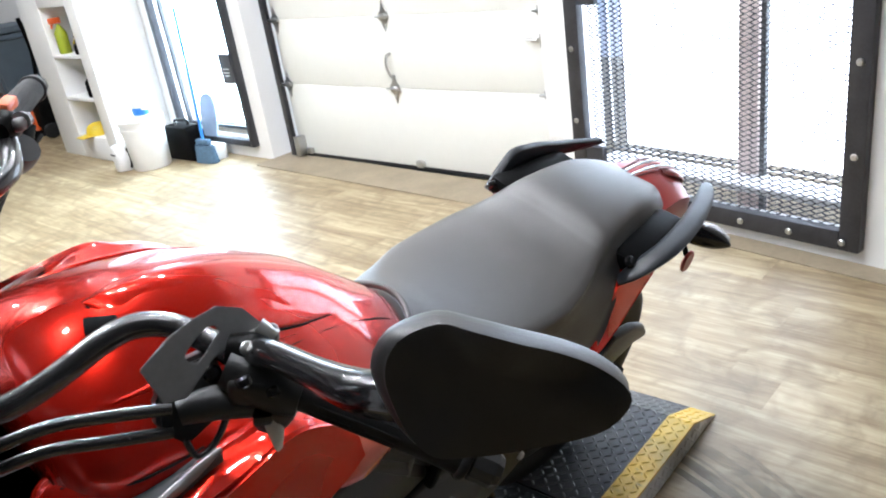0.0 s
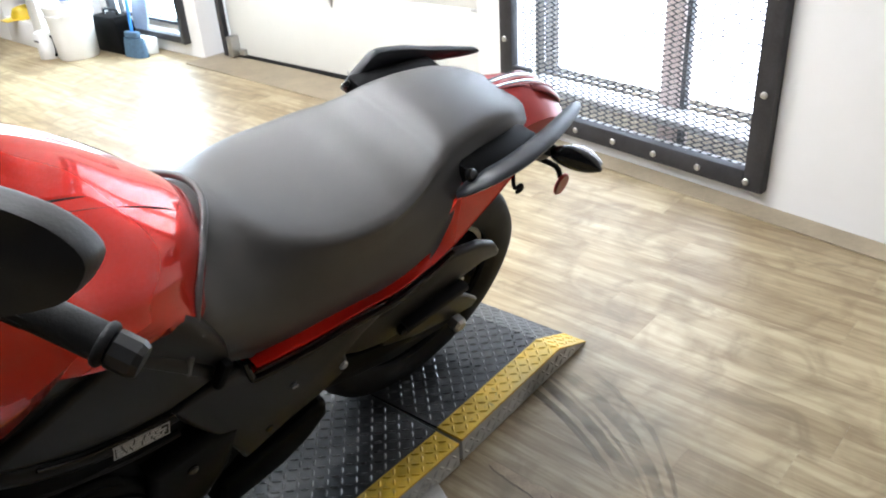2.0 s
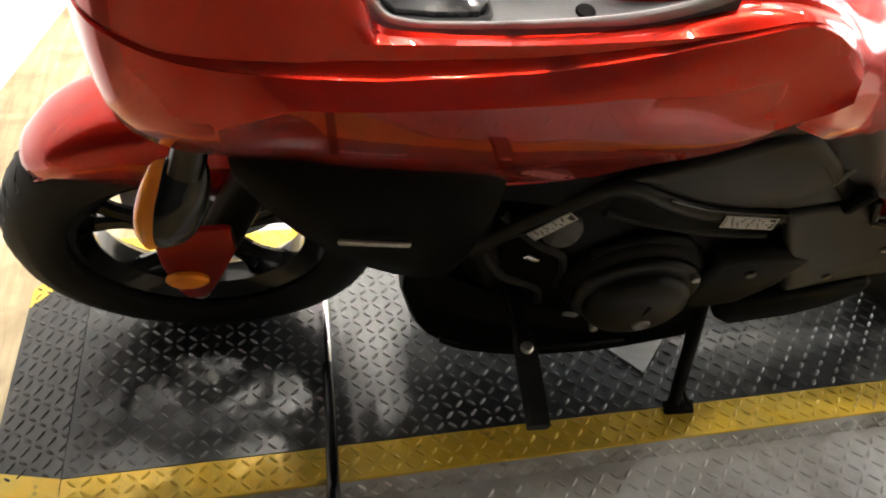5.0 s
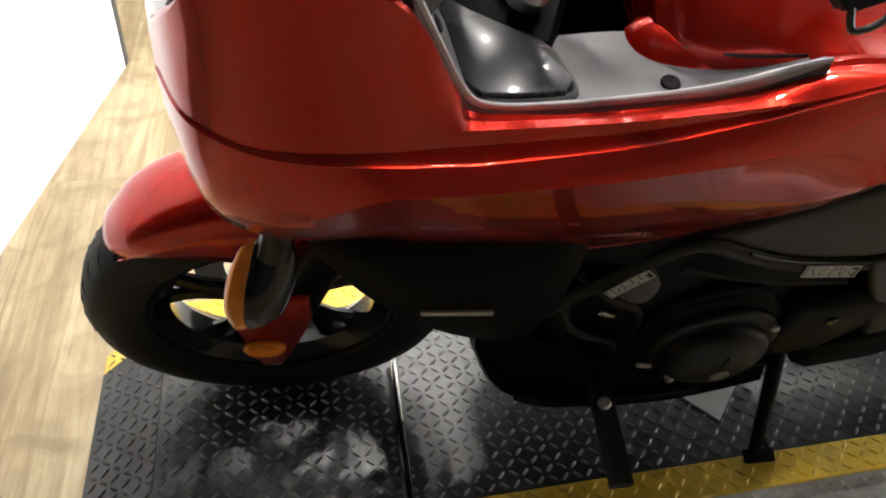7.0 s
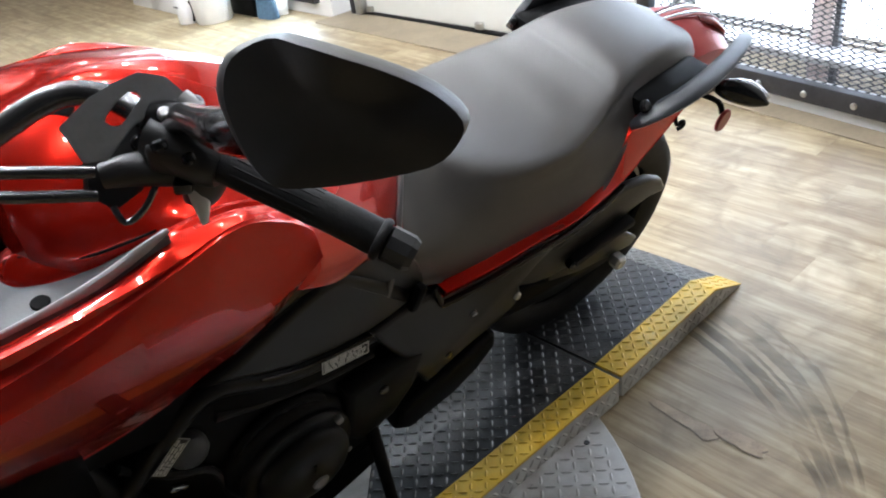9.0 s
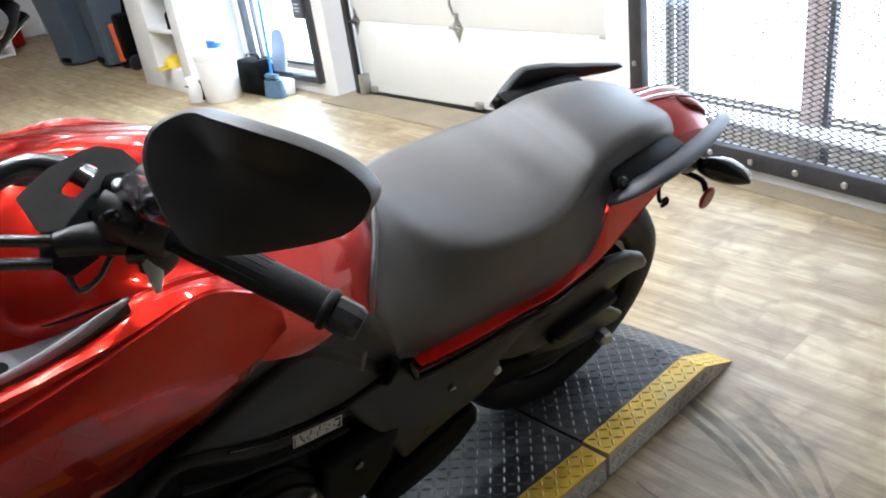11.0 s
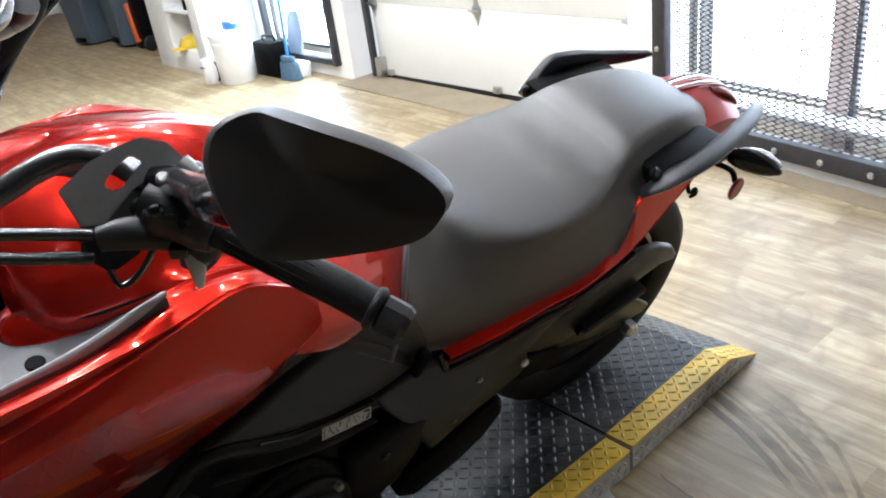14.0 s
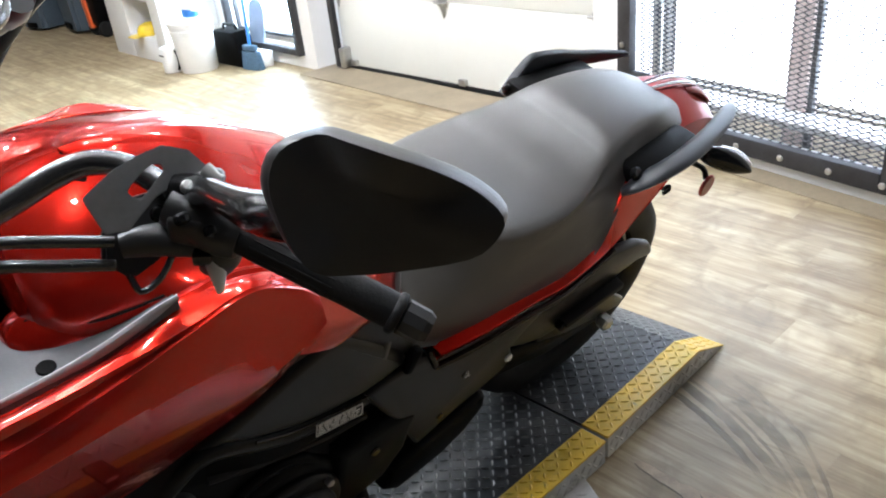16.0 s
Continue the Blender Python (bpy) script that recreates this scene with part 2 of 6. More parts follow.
BRICK_PALE = mat("pale_column_plaster", (0.74, 0.62, 0.58), 0.75, 0, 0.1, 6, 0.1, 40)
PANE = glass("clear_glass", (1, 1, 1))
DIM_BULB = glow("dim_bulb_glow", (1.0, 0.97, 0.935), 110.0)
BULB = glow("ceiling_bulb_glow", (1.0, 0.97, 0.935), 280.0)
SPOT = glow("bright_spot_glow", (1.0, 0.965, 0.92), 850.0)
PLATE = mat("mid_grey_lever_paint", (0.21, 0.21, 0.212), 0.42, 0, 0.15, 25)


# ---- mesh helpers ----
def part(name, bm, material, parent=None, label="", smooth=True, matrix=None, sharp=38):
    me = bpy.data.meshes.new(name)
    bmesh.ops.recalc_face_normals(bm, faces=bm.faces)
    bm.to_mesh(me)
    bm.free()
    me.materials.append(material)
    if smooth:
        for p in me.polygons:
            p.use_smooth = True
        me.set_sharp_from_angle(angle=radians(sharp))
    ob = new(name, me)
    if parent is not None:
        ob.parent = parent
    if matrix is not None:
        ob.matrix_basis = matrix
    if label:
        tagged(ob, label)
    return ob


def empty(name, m, label, category, group="", kind=""):
    ob = new(name)
    ob.matrix_basis = m
    return tagged(ob, label, category, group, kind)


def box(sx, sy, sz, at=(0, 0, 0), bev=0.004, seg=2, turn=None, bm=None):
    """A bevelled box with its middle at the given place."""
    b2 = bmesh.new()
    bmesh.ops.create_cube(b2, size=1.0)
    bmesh.ops.scale(b2, vec=(sx, sy, sz), verts=b2.verts)
    if bev:
        bmesh.ops.bevel(b2, geom=list(b2.edges), offset=min(bev, 0.45 * min(sx, sy, sz)), segments=seg, affect="EDGES", profile=0.5)
    m = Matrix.Translation(at) @ (turn if turn is not None else Matrix())
    bmesh.ops.transform(b2, matrix=m, verts=b2.verts)
    return join(bm, b2)


def join(bm, b2):
    if bm is None:
        return b2
    me = bpy.data.meshes.new("tmp")
    b2.to_mesh(me)
    b2.free()
    bm.from_mesh(me)
    bpy.data.meshes.remove(me)
    return bm


def cat(pts, n, closed=False):
    """Catmull-Rom through the points, n steps a span."""
    p = [Vector(q) for q in pts]
    k, out = len(p), []
    for i in range(k if closed else k - 1):
        if closed:
            a, b, c, d = p[i - 1], p[i], p[(i + 1) % k], p[(i + 2) % k]
        else:
            a, b, c, d = p[max(i - 1, 0)], p[i], p[i + 1], p[min(i + 2, k - 1)]
        for j in range(n):
            t = j / n
            out.append(0.5 * ((2 * b) + (c - a) * t + (2 * a - 5 * b + 4 * c - d) * t * t + (3 * b - a - 3 * c + d) * t**3))
    if not closed:
        out.append(p[-1])
    return out


def skin(rings, closed=True, caps=True, bm=None):
    """Quads between rings of equal length."""
    bm = bm or bmesh.new()
    vs = [[bm.verts.new(q) for q in r] for r in rings]
    k = len(vs[0])
    for r, s in zip(vs, vs[1:]):
        for i in range(k if closed else k - 1):
            j = (i + 1) % k
            bm.faces.new((r[i], r[j], s[j], s[i]))
    if caps and closed:
        bm.faces.new(vs[0][::-1])
        bm.faces.new(vs[-1])
    return bm


def loft(rings, n=4, m=3, closed=True, caps=True, bm=None):
    """Smooth skin through coarse rings: n steps between rings, m steps between the points of a ring."""
    dense = [cat(r, m, closed) for r in rings]
    cols = [cat([r[i] for r in dense], n) for i in range(len(dense[0]))]
    return skin([[c[j] for c in cols] for j in range(len(cols[0]))], closed, caps, bm)


def tube(pts, radius, n=12, steps=4, bm=None, flat=1.0):
    path = cat(pts, steps)
    rad = [radius] * len(path) if not isinstance(radius, (list, tuple)) else [v.x for v in cat([(r, 0, 0) for r in radius], steps)]
    rings, side = [], None
    for i, p in enumerate(path):
        d = (path[min(i + 1, len(path) - 1)] - path[max(i - 1, 0)]).normalized()
        if side is None:
            side = d.cross(Vector((0, 0, 1)) if abs(d.z) < 0.9 else Vector((0, 1, 0))).normalized()
        side = (side - d * side.dot(d)).normalized()
        up = side.cross(d)
        rings.append([p + rad[i] * (math.cos(a) * side + flat * math.sin(a) * up) for a in (2 * math.pi * q / n for q in range(n))])
    return skin(rings, bm=bm)


def lathe(profile, n=48, axis="y", bm=None):
    """Turns (along, radius) pairs round an axis; the ends are closed where the radius is nought."""
    rings = []
    for al, r in profile:
        ring = []
        for i in range(n):
            a = 2 * math.pi * i / n
            c, s = r * math.cos(a), r * math.sin(a)
            ring.append(Vector((c, al, s) if axis == "y" else (c, s, al) if axis == "z" else (al, c, s)))
        rings.append(ring)
    return skin(rings, caps=False, bm=bm)


def disc(r, h, n=24, at=(0, 0, 0), turn=None, bm=None, bev=0.15):
    """A solid disc along z with a rounded edge."""
    e = min(bev * h * 2, 0.3 * r)
    b2 = bmesh.new()
    skin([[Vector((q * math.cos(2 * math.pi * i / n), q * math.sin(2 * math.pi * i / n), z)) for i in range(n)] for q, z in ((r - e, -h / 2), (r, -h / 2 + e), (r, h / 2 - e), (r - e, h / 2))], bm=b2)
    bmesh.ops.transform(b2, matrix=Matrix.Translation(at) @ (turn if turn is not None else Matrix()), verts=b2.verts)
    return join(bm, b2)


def slab(outline, thick, bev=0.004, bm=None, seg=2):
    """An outline in x and z, made thick along y (middle at y 0), with rounded edges."""
    b2 = bmesh.new()
    a = [b2.verts.new((x, -thick / 2, z)) for x, z in outline]
    f = b2.faces.new(a)
    r = bmesh.ops.extrude_face_region(b2, geom=[f])
    bmesh.ops.translate(b2, vec=(0, thick, 0), verts=[v for v in r["geom"] if isinstance(v, bmesh.types.BMVert)])
    if bev:
        rim = [e for e in b2.edges if len({round(v.co.y, 5) for v in e.verts}) == 1]
        bmesh.ops.bevel(b2, geom=rim, offset=bev, segments=seg, affect="EDGES", profile=0.5)
    return join(bm, b2)


RX, RY, RZ = (lambda d: Matrix.Rotation(radians(d), 4, "X")), (lambda d: Matrix.Rotation(radians(d), 4, "Y")), (lambda d: Matrix.Rotation(radians(d), 4, "Z"))

# ---- setting: floor, walls, ceiling ----
floor = tagged(part("floor", box(11, 15, 0.1, (-0.5, 4.0, -0.055), 0), OAK, smooth=False), "light oak vinyl plank floor, glossy and scuffed", "floor", kind="structure")
ceiling = tagged(part("ceiling", box(11, 15, 0.1, (-0.5, 4.0, 3.15), 0), CEIL, smooth=False), "plain grey painted ceiling", "ceiling", kind="structure")


def wall(name, a, b, z0, z1, thick, label, material=WALL, inward=1):
    """A wall whose inner face runs from a to b; the thickness lies to the right of that way for inward 1."""
    a, b = Vector(a), Vector(b)
    d = b - a
    n = Vector((d.y, -d.x)).normalized() * thick * inward
    mid = (a + b) / 2 + n / 2
    bm = box(d.length, thick, z1 - z0, (0, 0, 0), 0)
    m = Matrix.Translation((mid.x, mid.y, (z0 + z1) / 2)) @ RZ(math.degrees(math.atan2(d.y, d.x)))
    bmesh.ops.transform(bm, matrix=m, verts=bm.verts)
    return tagged(part(name, bm, material, smooth=False), label, "wall", kind="structure")


TILT = math.degrees(math.atan2(0.152, 1.0))
WX = lambda y: 1.691 + 0.152 * y
WH = 3.1
W0, W1, WB, WT = -0.035, 1.262, 0.055, 2.25
wall("wall_window_side", (WX(-3.4), -3.4), (WX(W0), W0), 0, WH, 0.18, "white painted wall beside the barred window")
wall("wall_window_below", (WX(W0), W0), (WX(W1), W1), 0, WB, 0.18, "low white wall strip under the barred window")
wall("wall_window_above", (WX(W0), W0), (WX(W1), W1), WT, WH, 0.18, "white wall above the barred window")
wall("wall_door_jamb", (WX(W1), W1), (WX(1.44), 1.44), 0, WH, 0.18, "narrow white pier between window and garage door")
wall("wall_door_return", (1.91, 1.44), (2.08, 1.455), 0, WH, 0.02, "white return of the garage door opening", inward=-1)
wall("wall_door_above", (1.955, 1.45), (1.985, 3.70), 2.5, WH, 0.18, "white wall over the garage door")
PX = 1.815
wall("wall_pier", (PX, 3.70), (PX, 3.83), 0, WH, 0.3, "white pier beside the garage door")
wall("wall_left_below", (PX, 3.83), (PX, 4.80), 0, 0.085, 0.18, "low white wall under the framed glass panel")
wall("wall_left_above", (PX, 3.83), (PX, 4.80), 2.25, WH, 0.18, "white wall above the framed glass panel")
wall("wall_left_end", (PX, 4.80), (PX, 6.2), 0, WH, 0.18, "white wall behind the shelf unit")
wall("wall_far_back", (PX, 6.2), (PX + 0.25, 11.3), 0, WH, 0.18, "white wall of the back workshop area")
wall("wall_back_end", (2.2, 11.2), (-5.9, 11.2), 0, WH, 0.18, "white back wall of the workshop")
# Unseen closing walls, kept dark to hold down bounce and reflections.
wall("wall_far_side", (-5.9, 11.2), (-5.9, -3.4), 0, WH, 0.18, "unseen side wall, darkened to limit bounce light", WALL_UNSEEN)
wall("wall_near_end", (-5.9, -3.4), (1.3, -3.4), 0, WH, 0.18, "unseen end wall, darkened to limit bounce light", WALL_UNSEEN)
wall("wall_partition", (-2.27, 0.15), (-1.935, 2.06), 0, 2.4, 0.10, "white partition panel standing before the motorcycle", WALL_END, inward=-1)
tagged(part("trim", box(0.05, 0.05, 2.4, (-1.955, 2.09, 1.2), 0.004), GREY), "grey metal edge trim of the white partition", "trim", kind="structure")
tagged(part("door_threshold", box(0.30, 2.26, 0.012, (1.80, 2.58, 0.002), 0.003, turn=RZ(-1.2)), CONCRETE, smooth=False), "worn tan strip of floor before the garage door", "threshold", kind="structure")
bm = box(0.11, 3.35, 0.006, (0, 0, 0), 0.002)
bmesh.ops.transform(bm, matrix=Matrix.Translation((WX(-0.25) - 0.065, -0.25, 0.003)) @ RZ(-TILT), verts=bm.verts)
tagged(part("baseboard", bm, CONCRETE, smooth=False), "tan floor edging strip along the window wall", "trim", kind="structure")

# outside: forecourt, far white facade, pale column
tagged(part("ground", box(60, 90, 0.1, (32.2, 0, -0.12), 0), SNOW, smooth=False), "bright pale forecourt outside the windows", "ground", kind="structure")

# ---- garage door ----
DX = 1.965
gd = empty("garage_door", pose(DX, 2.51, 0, 0, 0, 0.8), "cream white sectional garage door with zinc hinges, closed", "garage door")
SEAM = (0.028, 0.495, 0.905, 1.315, 1.725, 2.135, 2.56)
for i in range(6):
    z0, z1 = SEAM[i], SEAM[i + 1]
    part("panel", box(0.045, 2.10, z1 - z0 - 0.0015, (0.023, 0, (z0 + z1) / 2), 0.0025), DOOR, gd)
part("bottom_seal", box(0.04, 2.08, 0.03, (0.015, 0, 0.014), 0.008), RUBBER, gd, "black rubber bottom seal")


def hinge(parent, y, z, flip=1):
    out = [(0.0, 0.088), (0.012, 0.06), (0.02, 0.03), (0.036, 0.018), (0.036, -0.018), (0.02, -0.03), (0.012, -0.06), (0.0, -0.088), (-0.012, -0.06), (-0.02, -0.03), (-0.036, -0.018), (-0.036, 0.018), (-0.02, 0.03), (-0.012, 0.06)]
    bm = slab(out, 0.005, 0.001, seg=1)
    bmesh.ops.transform(bm, matrix=Matrix.Translation((-0.004, y, z)) @ RZ(90), verts=bm.verts)
    box(0.022, 0.045, 0.03, (-0.014, y, z), 0.006, bm=bm)
    tube([(-0.022, y - 0.05, z), (-0.022, y + 0.05, z)], 0.008, 10, 1, bm=bm)
    for dz in (-0.05, 0.05):
        disc(0.007, 0.006, 8, (-0.009, y, z + dz), RY(90), bm=bm)
    h = part("hinge", bm, STEEL, parent, "zinc plated hinge plate")
    return h


for z in SEAM[1:6]:
    for y in (-1.03, 0.04, 1.02):
        hinge(gd, y, z)
part("handle", tube([(-0.004, 0.04, 0.695), (-0.035, 0.04, 0.685), (-0.045, 0.042, 0.63), (-0.035, 0.03, 0.575), (-0.004, 0.03, 0.565)], 0.008, 10), STEEL, gd, "bent steel lift handle")
bm = box(0.012, 0.09, 0.022, (-0.012, -1.00, 0.765), 0.004)
box(0.03, 0.05, 0.07, (-0.016, -1.035, 0.765), 0.006, bm=bm)
tube([(-0.02, -0.99, 0.765), (-0.024, -0.93, 0.768)], 0.007, 8, 1, bm=bm)
part("latch", bm, STEEL, gd, "sliding steel side latch")
for y in (-0.08, 0.93, -0.95):
    part("bracket", box(0.03, 0.055, 0.04, (-0.014, y, 0.05), 0.006), STEEL, gd, "bottom bracket")
bm = box(0.07, 0.05, 0.13, (-0.03, 1.0, 0.085), 0.006)
tube([(-0.03, 1.0, 0.05), (-0.03, 1.07, 0.05)], 0.016, 10, 1, bm=bm)
part("roller_bracket", bm, STEEL, gd, "corner roller bracket")
for s in (1, -1):
    bm = box(0.055, 0.012, 2.5, (-0.03, s * 1.075, 1.27), 0.003)
    box(0.01, 0.04, 2.5, (-0.055, s * 1.06, 1.27), 0.003, bm=bm)
    part("track", bm, FRAME_STEEL if s > 0 else STEEL, gd, "vertical roller track")

# ---- barred window: frame, sheet of expanded metal, glass ----
win = empty("window_1", Matrix.Translation((WX(0.6135), 0.6135, 0)) @ RZ(-TILT), "large window behind a dark bolted steel frame with expanded metal mesh", "window", kind="structure")
HWD = (W1 - W0) / 2 / math.cos(radians(TILT)) + 0.012
for s in (-1, 1):
    part("frame_post", box(0.045, 0.075, WT - WB, (-0.018, s * (HWD - 0.037), (WB + WT) / 2), 0.004), FRAME_STEEL, win, "dark steel frame post")
    part("frame_rail", box(0.045, 2 * HWD - 0.152, 0.075, (-0.018, 0, WB + 0.037 if s < 0 else WT - 0.037), 0.004), FRAME_STEEL, win, "dark steel frame rail")
part("angle_strip", box(0.02, 0.014, WT - WB - 0.16, (0.03, -HWD + 0.095, (WB + WT) / 2), 0.002), FRAME_STEEL, win)
for k in range(7):
    part("bolt", disc(0.013, 0.012, 10, (-0.046, -HWD + 0.06 + k * (2 * HWD - 0.12) / 6, WB + 0.035), RY(90)), STEEL, win)
    for s in (-1, 1):
        if k:
            part("bolt", disc(0.013, 0.012, 10, (-0.046, s * (HWD - 0.035), WB + 0.035 + k * 0.33), RY(90)), STEEL, win)
bm = box(0.03, 0.10, 0.14, (-0.03, HWD - 0.13, 0.235), 0.004)
box(0.03, 0.06, 0.05, (-0.05, HWD - 0.10, 0.20), 0.006, bm=bm)
part("lock_plate", bm, FRAME_STEEL, win, "steel lock plate with padlock hasp")
part("lock_plate", box(0.03, 0.10, 0.12, (-0.03, HWD - 0.13, 1.0), 0.004), FRAME_STEEL, win, "upper steel lock plate")


def expanded_mesh(w, z0, z1, px, pz, t):
    """Flat strands in a diamond pattern in the plane x 0, w wide."""
    bm = bmesh.new()
    ny, nz = int(w / px), int((z1 - z0) / pz)

    def strand(a, b):
        d = Vector(b) - Vector(a)
        n = Vector((0, -d.z, d.y)).normalized() * t
        o = Vector((0.004, 0, 0))
        q = [bm.verts.new(Vector(a) + n), bm.verts.new(Vector(b) + n), bm.verts.new(Vector(b) - n + o), bm.verts.new(Vector(a) - n + o)]
        bm.faces.new(q)

    for j in range(nz):
        for i in range(ny):
            y, z = -w / 2 + i * px, z0 + j * pz
            strand((0, y, z + pz / 2), (0, y + px / 2, z))
            strand((0, y + px / 2, z), (0, y + px, z + pz / 2))
            strand((0, y + px, z + pz / 2), (0, y + px / 2, z + pz))
            strand((0, y + px / 2, z + pz), (0, y, z + pz / 2))
    return bm


mesh_sheet = part("expanded_mesh", expanded_mesh(2 * HWD - 0.12, WB + 0.05, WT - 0.05, 0.043, 0.0205, 0.0021), FRAME_STEEL, win, "diamond expanded metal sheet", smooth=False)
mesh_sheet.location.x = 0.012
part("inner_sill", box(0.16, 2 * HWD, 0.03, (0.17, 0, 0.17), 0.006), FRAME_WHITE, win, "pale window sill behind the mesh")
part("column", box(0.10, 0.09, WT, (0.28, -0.065, WT / 2), 0.006), BRICK_PALE, win, "pale pink column behind the glass")
part("mullion", box(0.03, 0.022, WT, (0.24, -0.135, WT / 2), 0.003), GREY, win, "thin grey mullion")
pane = part("pane", box(0.006, 2 * HWD, WT - 0.2, (0.26, 0, WT / 2 + 0.1), 0), PANE, win)
pane.visible_shadow = False

# ---- framed glass panel left of the garage door ----
lw = empty("window_2", pose(PX, 4.31, 0), "tall glass panel in a dark steel frame with a hanging sign", "window", kind="structure")
for s in (-1, 1):
    part("frame_post", box(0.05, 0.045, 2.16, (-0.02, s * 0.455, 1.165), 0.004), FRAME_STEEL, lw)
    part("frame_rail", box(0.05, 0.865, 0.045, (-0.02, 0, 0.11 if s < 0 else 2.22), 0.004), FRAME_STEEL, lw)
    part("inner_frame", box(0.03, 0.02, 2.0, (0.02, s * 0.385, 1.165), 0.003), FRAME_STEEL, lw)
part("inner_frame", box(0.03, 0.77, 0.02, (0.02, 0, 0.20), 0.003), FRAME_STEEL, lw)
for y in (-0.10, 0.13):
    part("mullion", box(0.03, 0.035, 2.0, (0.14, y, 1.165), 0.003), FRAME_WHITE, lw)
pane2 = part("pane", box(0.006, 0.86, 2.1, (0.05, 0, 1.165), 0), PANE, lw)
pane2.visible_shadow = False

hs = empty("hanging_sign", pose(PX - 0.055, 3.925, 0.63), "small dark grey sign plate hung on the frame", "sign")
part("plate", box(0.008, 0.13, 0.20, (0, 0, 0), 0.003), GREY, hs)
for dy, dz, w in ((0.0, 0.0, 0.07), (0.005, -0.025, 0.08), (-0.003, -0.045, 0.05)):
    part("bar", box(0.003, w, 0.008, (-0.006, dy, dz), 0.001), LABEL, hs, "pale line of unreadable writing")

# ---- things by the far wall ----
su = empty("shelf_unit", pose(1.34, 5.44, 0), "white open shelf unit with bottles and a yellow cap", "shelf unit")
bm = box(0.46, 0.16, 2.4, (0.235, -0.41, 1.2), 0.004)
part("side_panel", bm, SHELF, su)
part("side_panel", box(0.46, 0.36, 2.4, (0.235, 0.31, 1.2), 0.004), SHELF, su)
part("plinth", box(0.46, 0.456, 0.18, (0.235, -0.10, 0.09), 0.004), SHELF, su)
for z in (0.47, 0.79):
    part("shelf", box(0.44, 0.456, 0.026, (0.225, -0.10, z), 0.004), SHELF, su)
part("header", box(0.46, 0.456, 1.25, (0.235, -0.10, 1.775), 0.004), SHELF, su)
part("back_panel", box(0.02, 0.456, 0.97, (0.455, -0.10, 0.665), 0.002), SHELF, su)


def bottle(at, r, h, body, cap, label, trigger=False):
    e = empty("spray_bottle" if trigger else "bottle", pose(*at), label, "bottle")
    part("body", lathe([(0, 0.0), (0, r * 0.92), (0.01, r), (h * 0.55, r), (h * 0.68, r * 0.62), (h * 0.76, r * 0.3), (h * 0.80, r * 0.3), (h * 0.80, 0)], 20, "z"), body, e)
    c = box(r * 1.9, r * 0.7, h * 0.16, (-r * 0.4, 0, h * 0.9), 0.006) if trigger else disc(r * 0.42, h * 0.14, 16, (0, 0, h * 0.86))
    if trigger:
        box(r * 0.3, r * 0.4, h * 0.2, (-r * 1.0, 0, h * 0.8), 0.004, turn=RY(20), bm=c)
    part("cap", c, cap, e)
    return e


bottle((1.42, 5.49, 0.803), 0.045, 0.27, GREEN_LIQUID, ORANGE, "green spray bottle with an orange trigger head on the shelf", True)
bottle((1.44, 5.29, 0.803), 0.032, 0.15, YELLOW_PLASTIC, BLACK, "small yellow bottle with black cap on the shelf")
bottle((1.40, 5.22, 0.803), 0.03, 0.11, BLACK, BLACK, "small black bottle standing on the shelf")
bottle((1.47, 5.38, 0.803), 0.028, 0.13, GREY, BLACK, "small grey bottle standing on the shelf")
bottle((1.42, 5.22, 0.483), 0.05, 0.2, BLACK, GREY, "squat black bottle on the middle shelf")
bottle((1.45, 5.33, 0.483), 0.035, 0.13, GREY, BLACK, "short grey bottle on the middle shelf")
cap_thing = empty("yellow_cap", pose(1.42, 5.36, 0.181), "yellow cap lying on the bottom shelf", "cap")
part("crown", loft([[(0.10 * s * math.cos(a), 0.085 * s * math.sin(a), z) for a in (k * math.pi / 4 for k in range(8))] for s, z in ((1.0, 0.0), (0.97, 0.035), (0.75, 0.075), (0.3, 0.092))]), YELLOW_PLASTIC, cap_thing)
part("brim", box(0.10, 0.13, 0.008, (-0.11, 0.01, 0.006), 0.004, turn=RY(-4)), YELLOW_PLASTIC, cap_thing)
bx = empty("black_bag", pose(1.52, 5.24, 0.181), "black bag on the bottom shelf", "bag")
part("body", loft([[(0.09 * s * math.cos(a), 0.08 * s * math.sin(a), z) for a in (k * math.pi / 3 + 0.3 for k in range(6))] for s, z in ((1.0, 0.0), (1.1, 0.07), (0.9, 0.15), (0.4, 0.19))]), BLACK, bx)

bk = empty("bucket", pose(1.40, 4.60, 0), "white plastic bucket with a lid, on the floor", "bucket")
part("body", lathe([(0.0, 0.0), (0.0, 0.125), (0.01, 0.132), (0.28, 0.148), (0.28, 0.156), (0.30, 0.157), (0.30, 0.150), (0.33, 0.151), (0.33, 0.160), (0.345, 0.160)], 32, "z"), WHITE_PLASTIC, bk)
part("lid", disc(0.163, 0.026, 32, (0, 0, 0.352)), WHITE_PLASTIC, bk)
jug = empty("detergent_jug", pose(1.40, 4.545, 0.366), "white jug with a blue label standing on the bucket", "jug")
part("body", loft([[(0.055 * s * math.cos(a), 0.075 * s * math.sin(a), z) for a in (k * math.pi / 4 for k in range(8))] for s, z in ((0.95, 0.0), (1.0, 0.02), (1.0, 0.11), (0.7, 0.15), (0.35, 0.165))]), WHITE_PLASTIC, jug)
part("label_band", loft([[(0.0565 * math.cos(a), 0.0765 * math.sin(a), z) for a in (k * math.pi / 4 for k in range(8))] for z in (0.025, 0.05, 0.075)], closed=True, caps=False), BLUE, jug, "blue label")
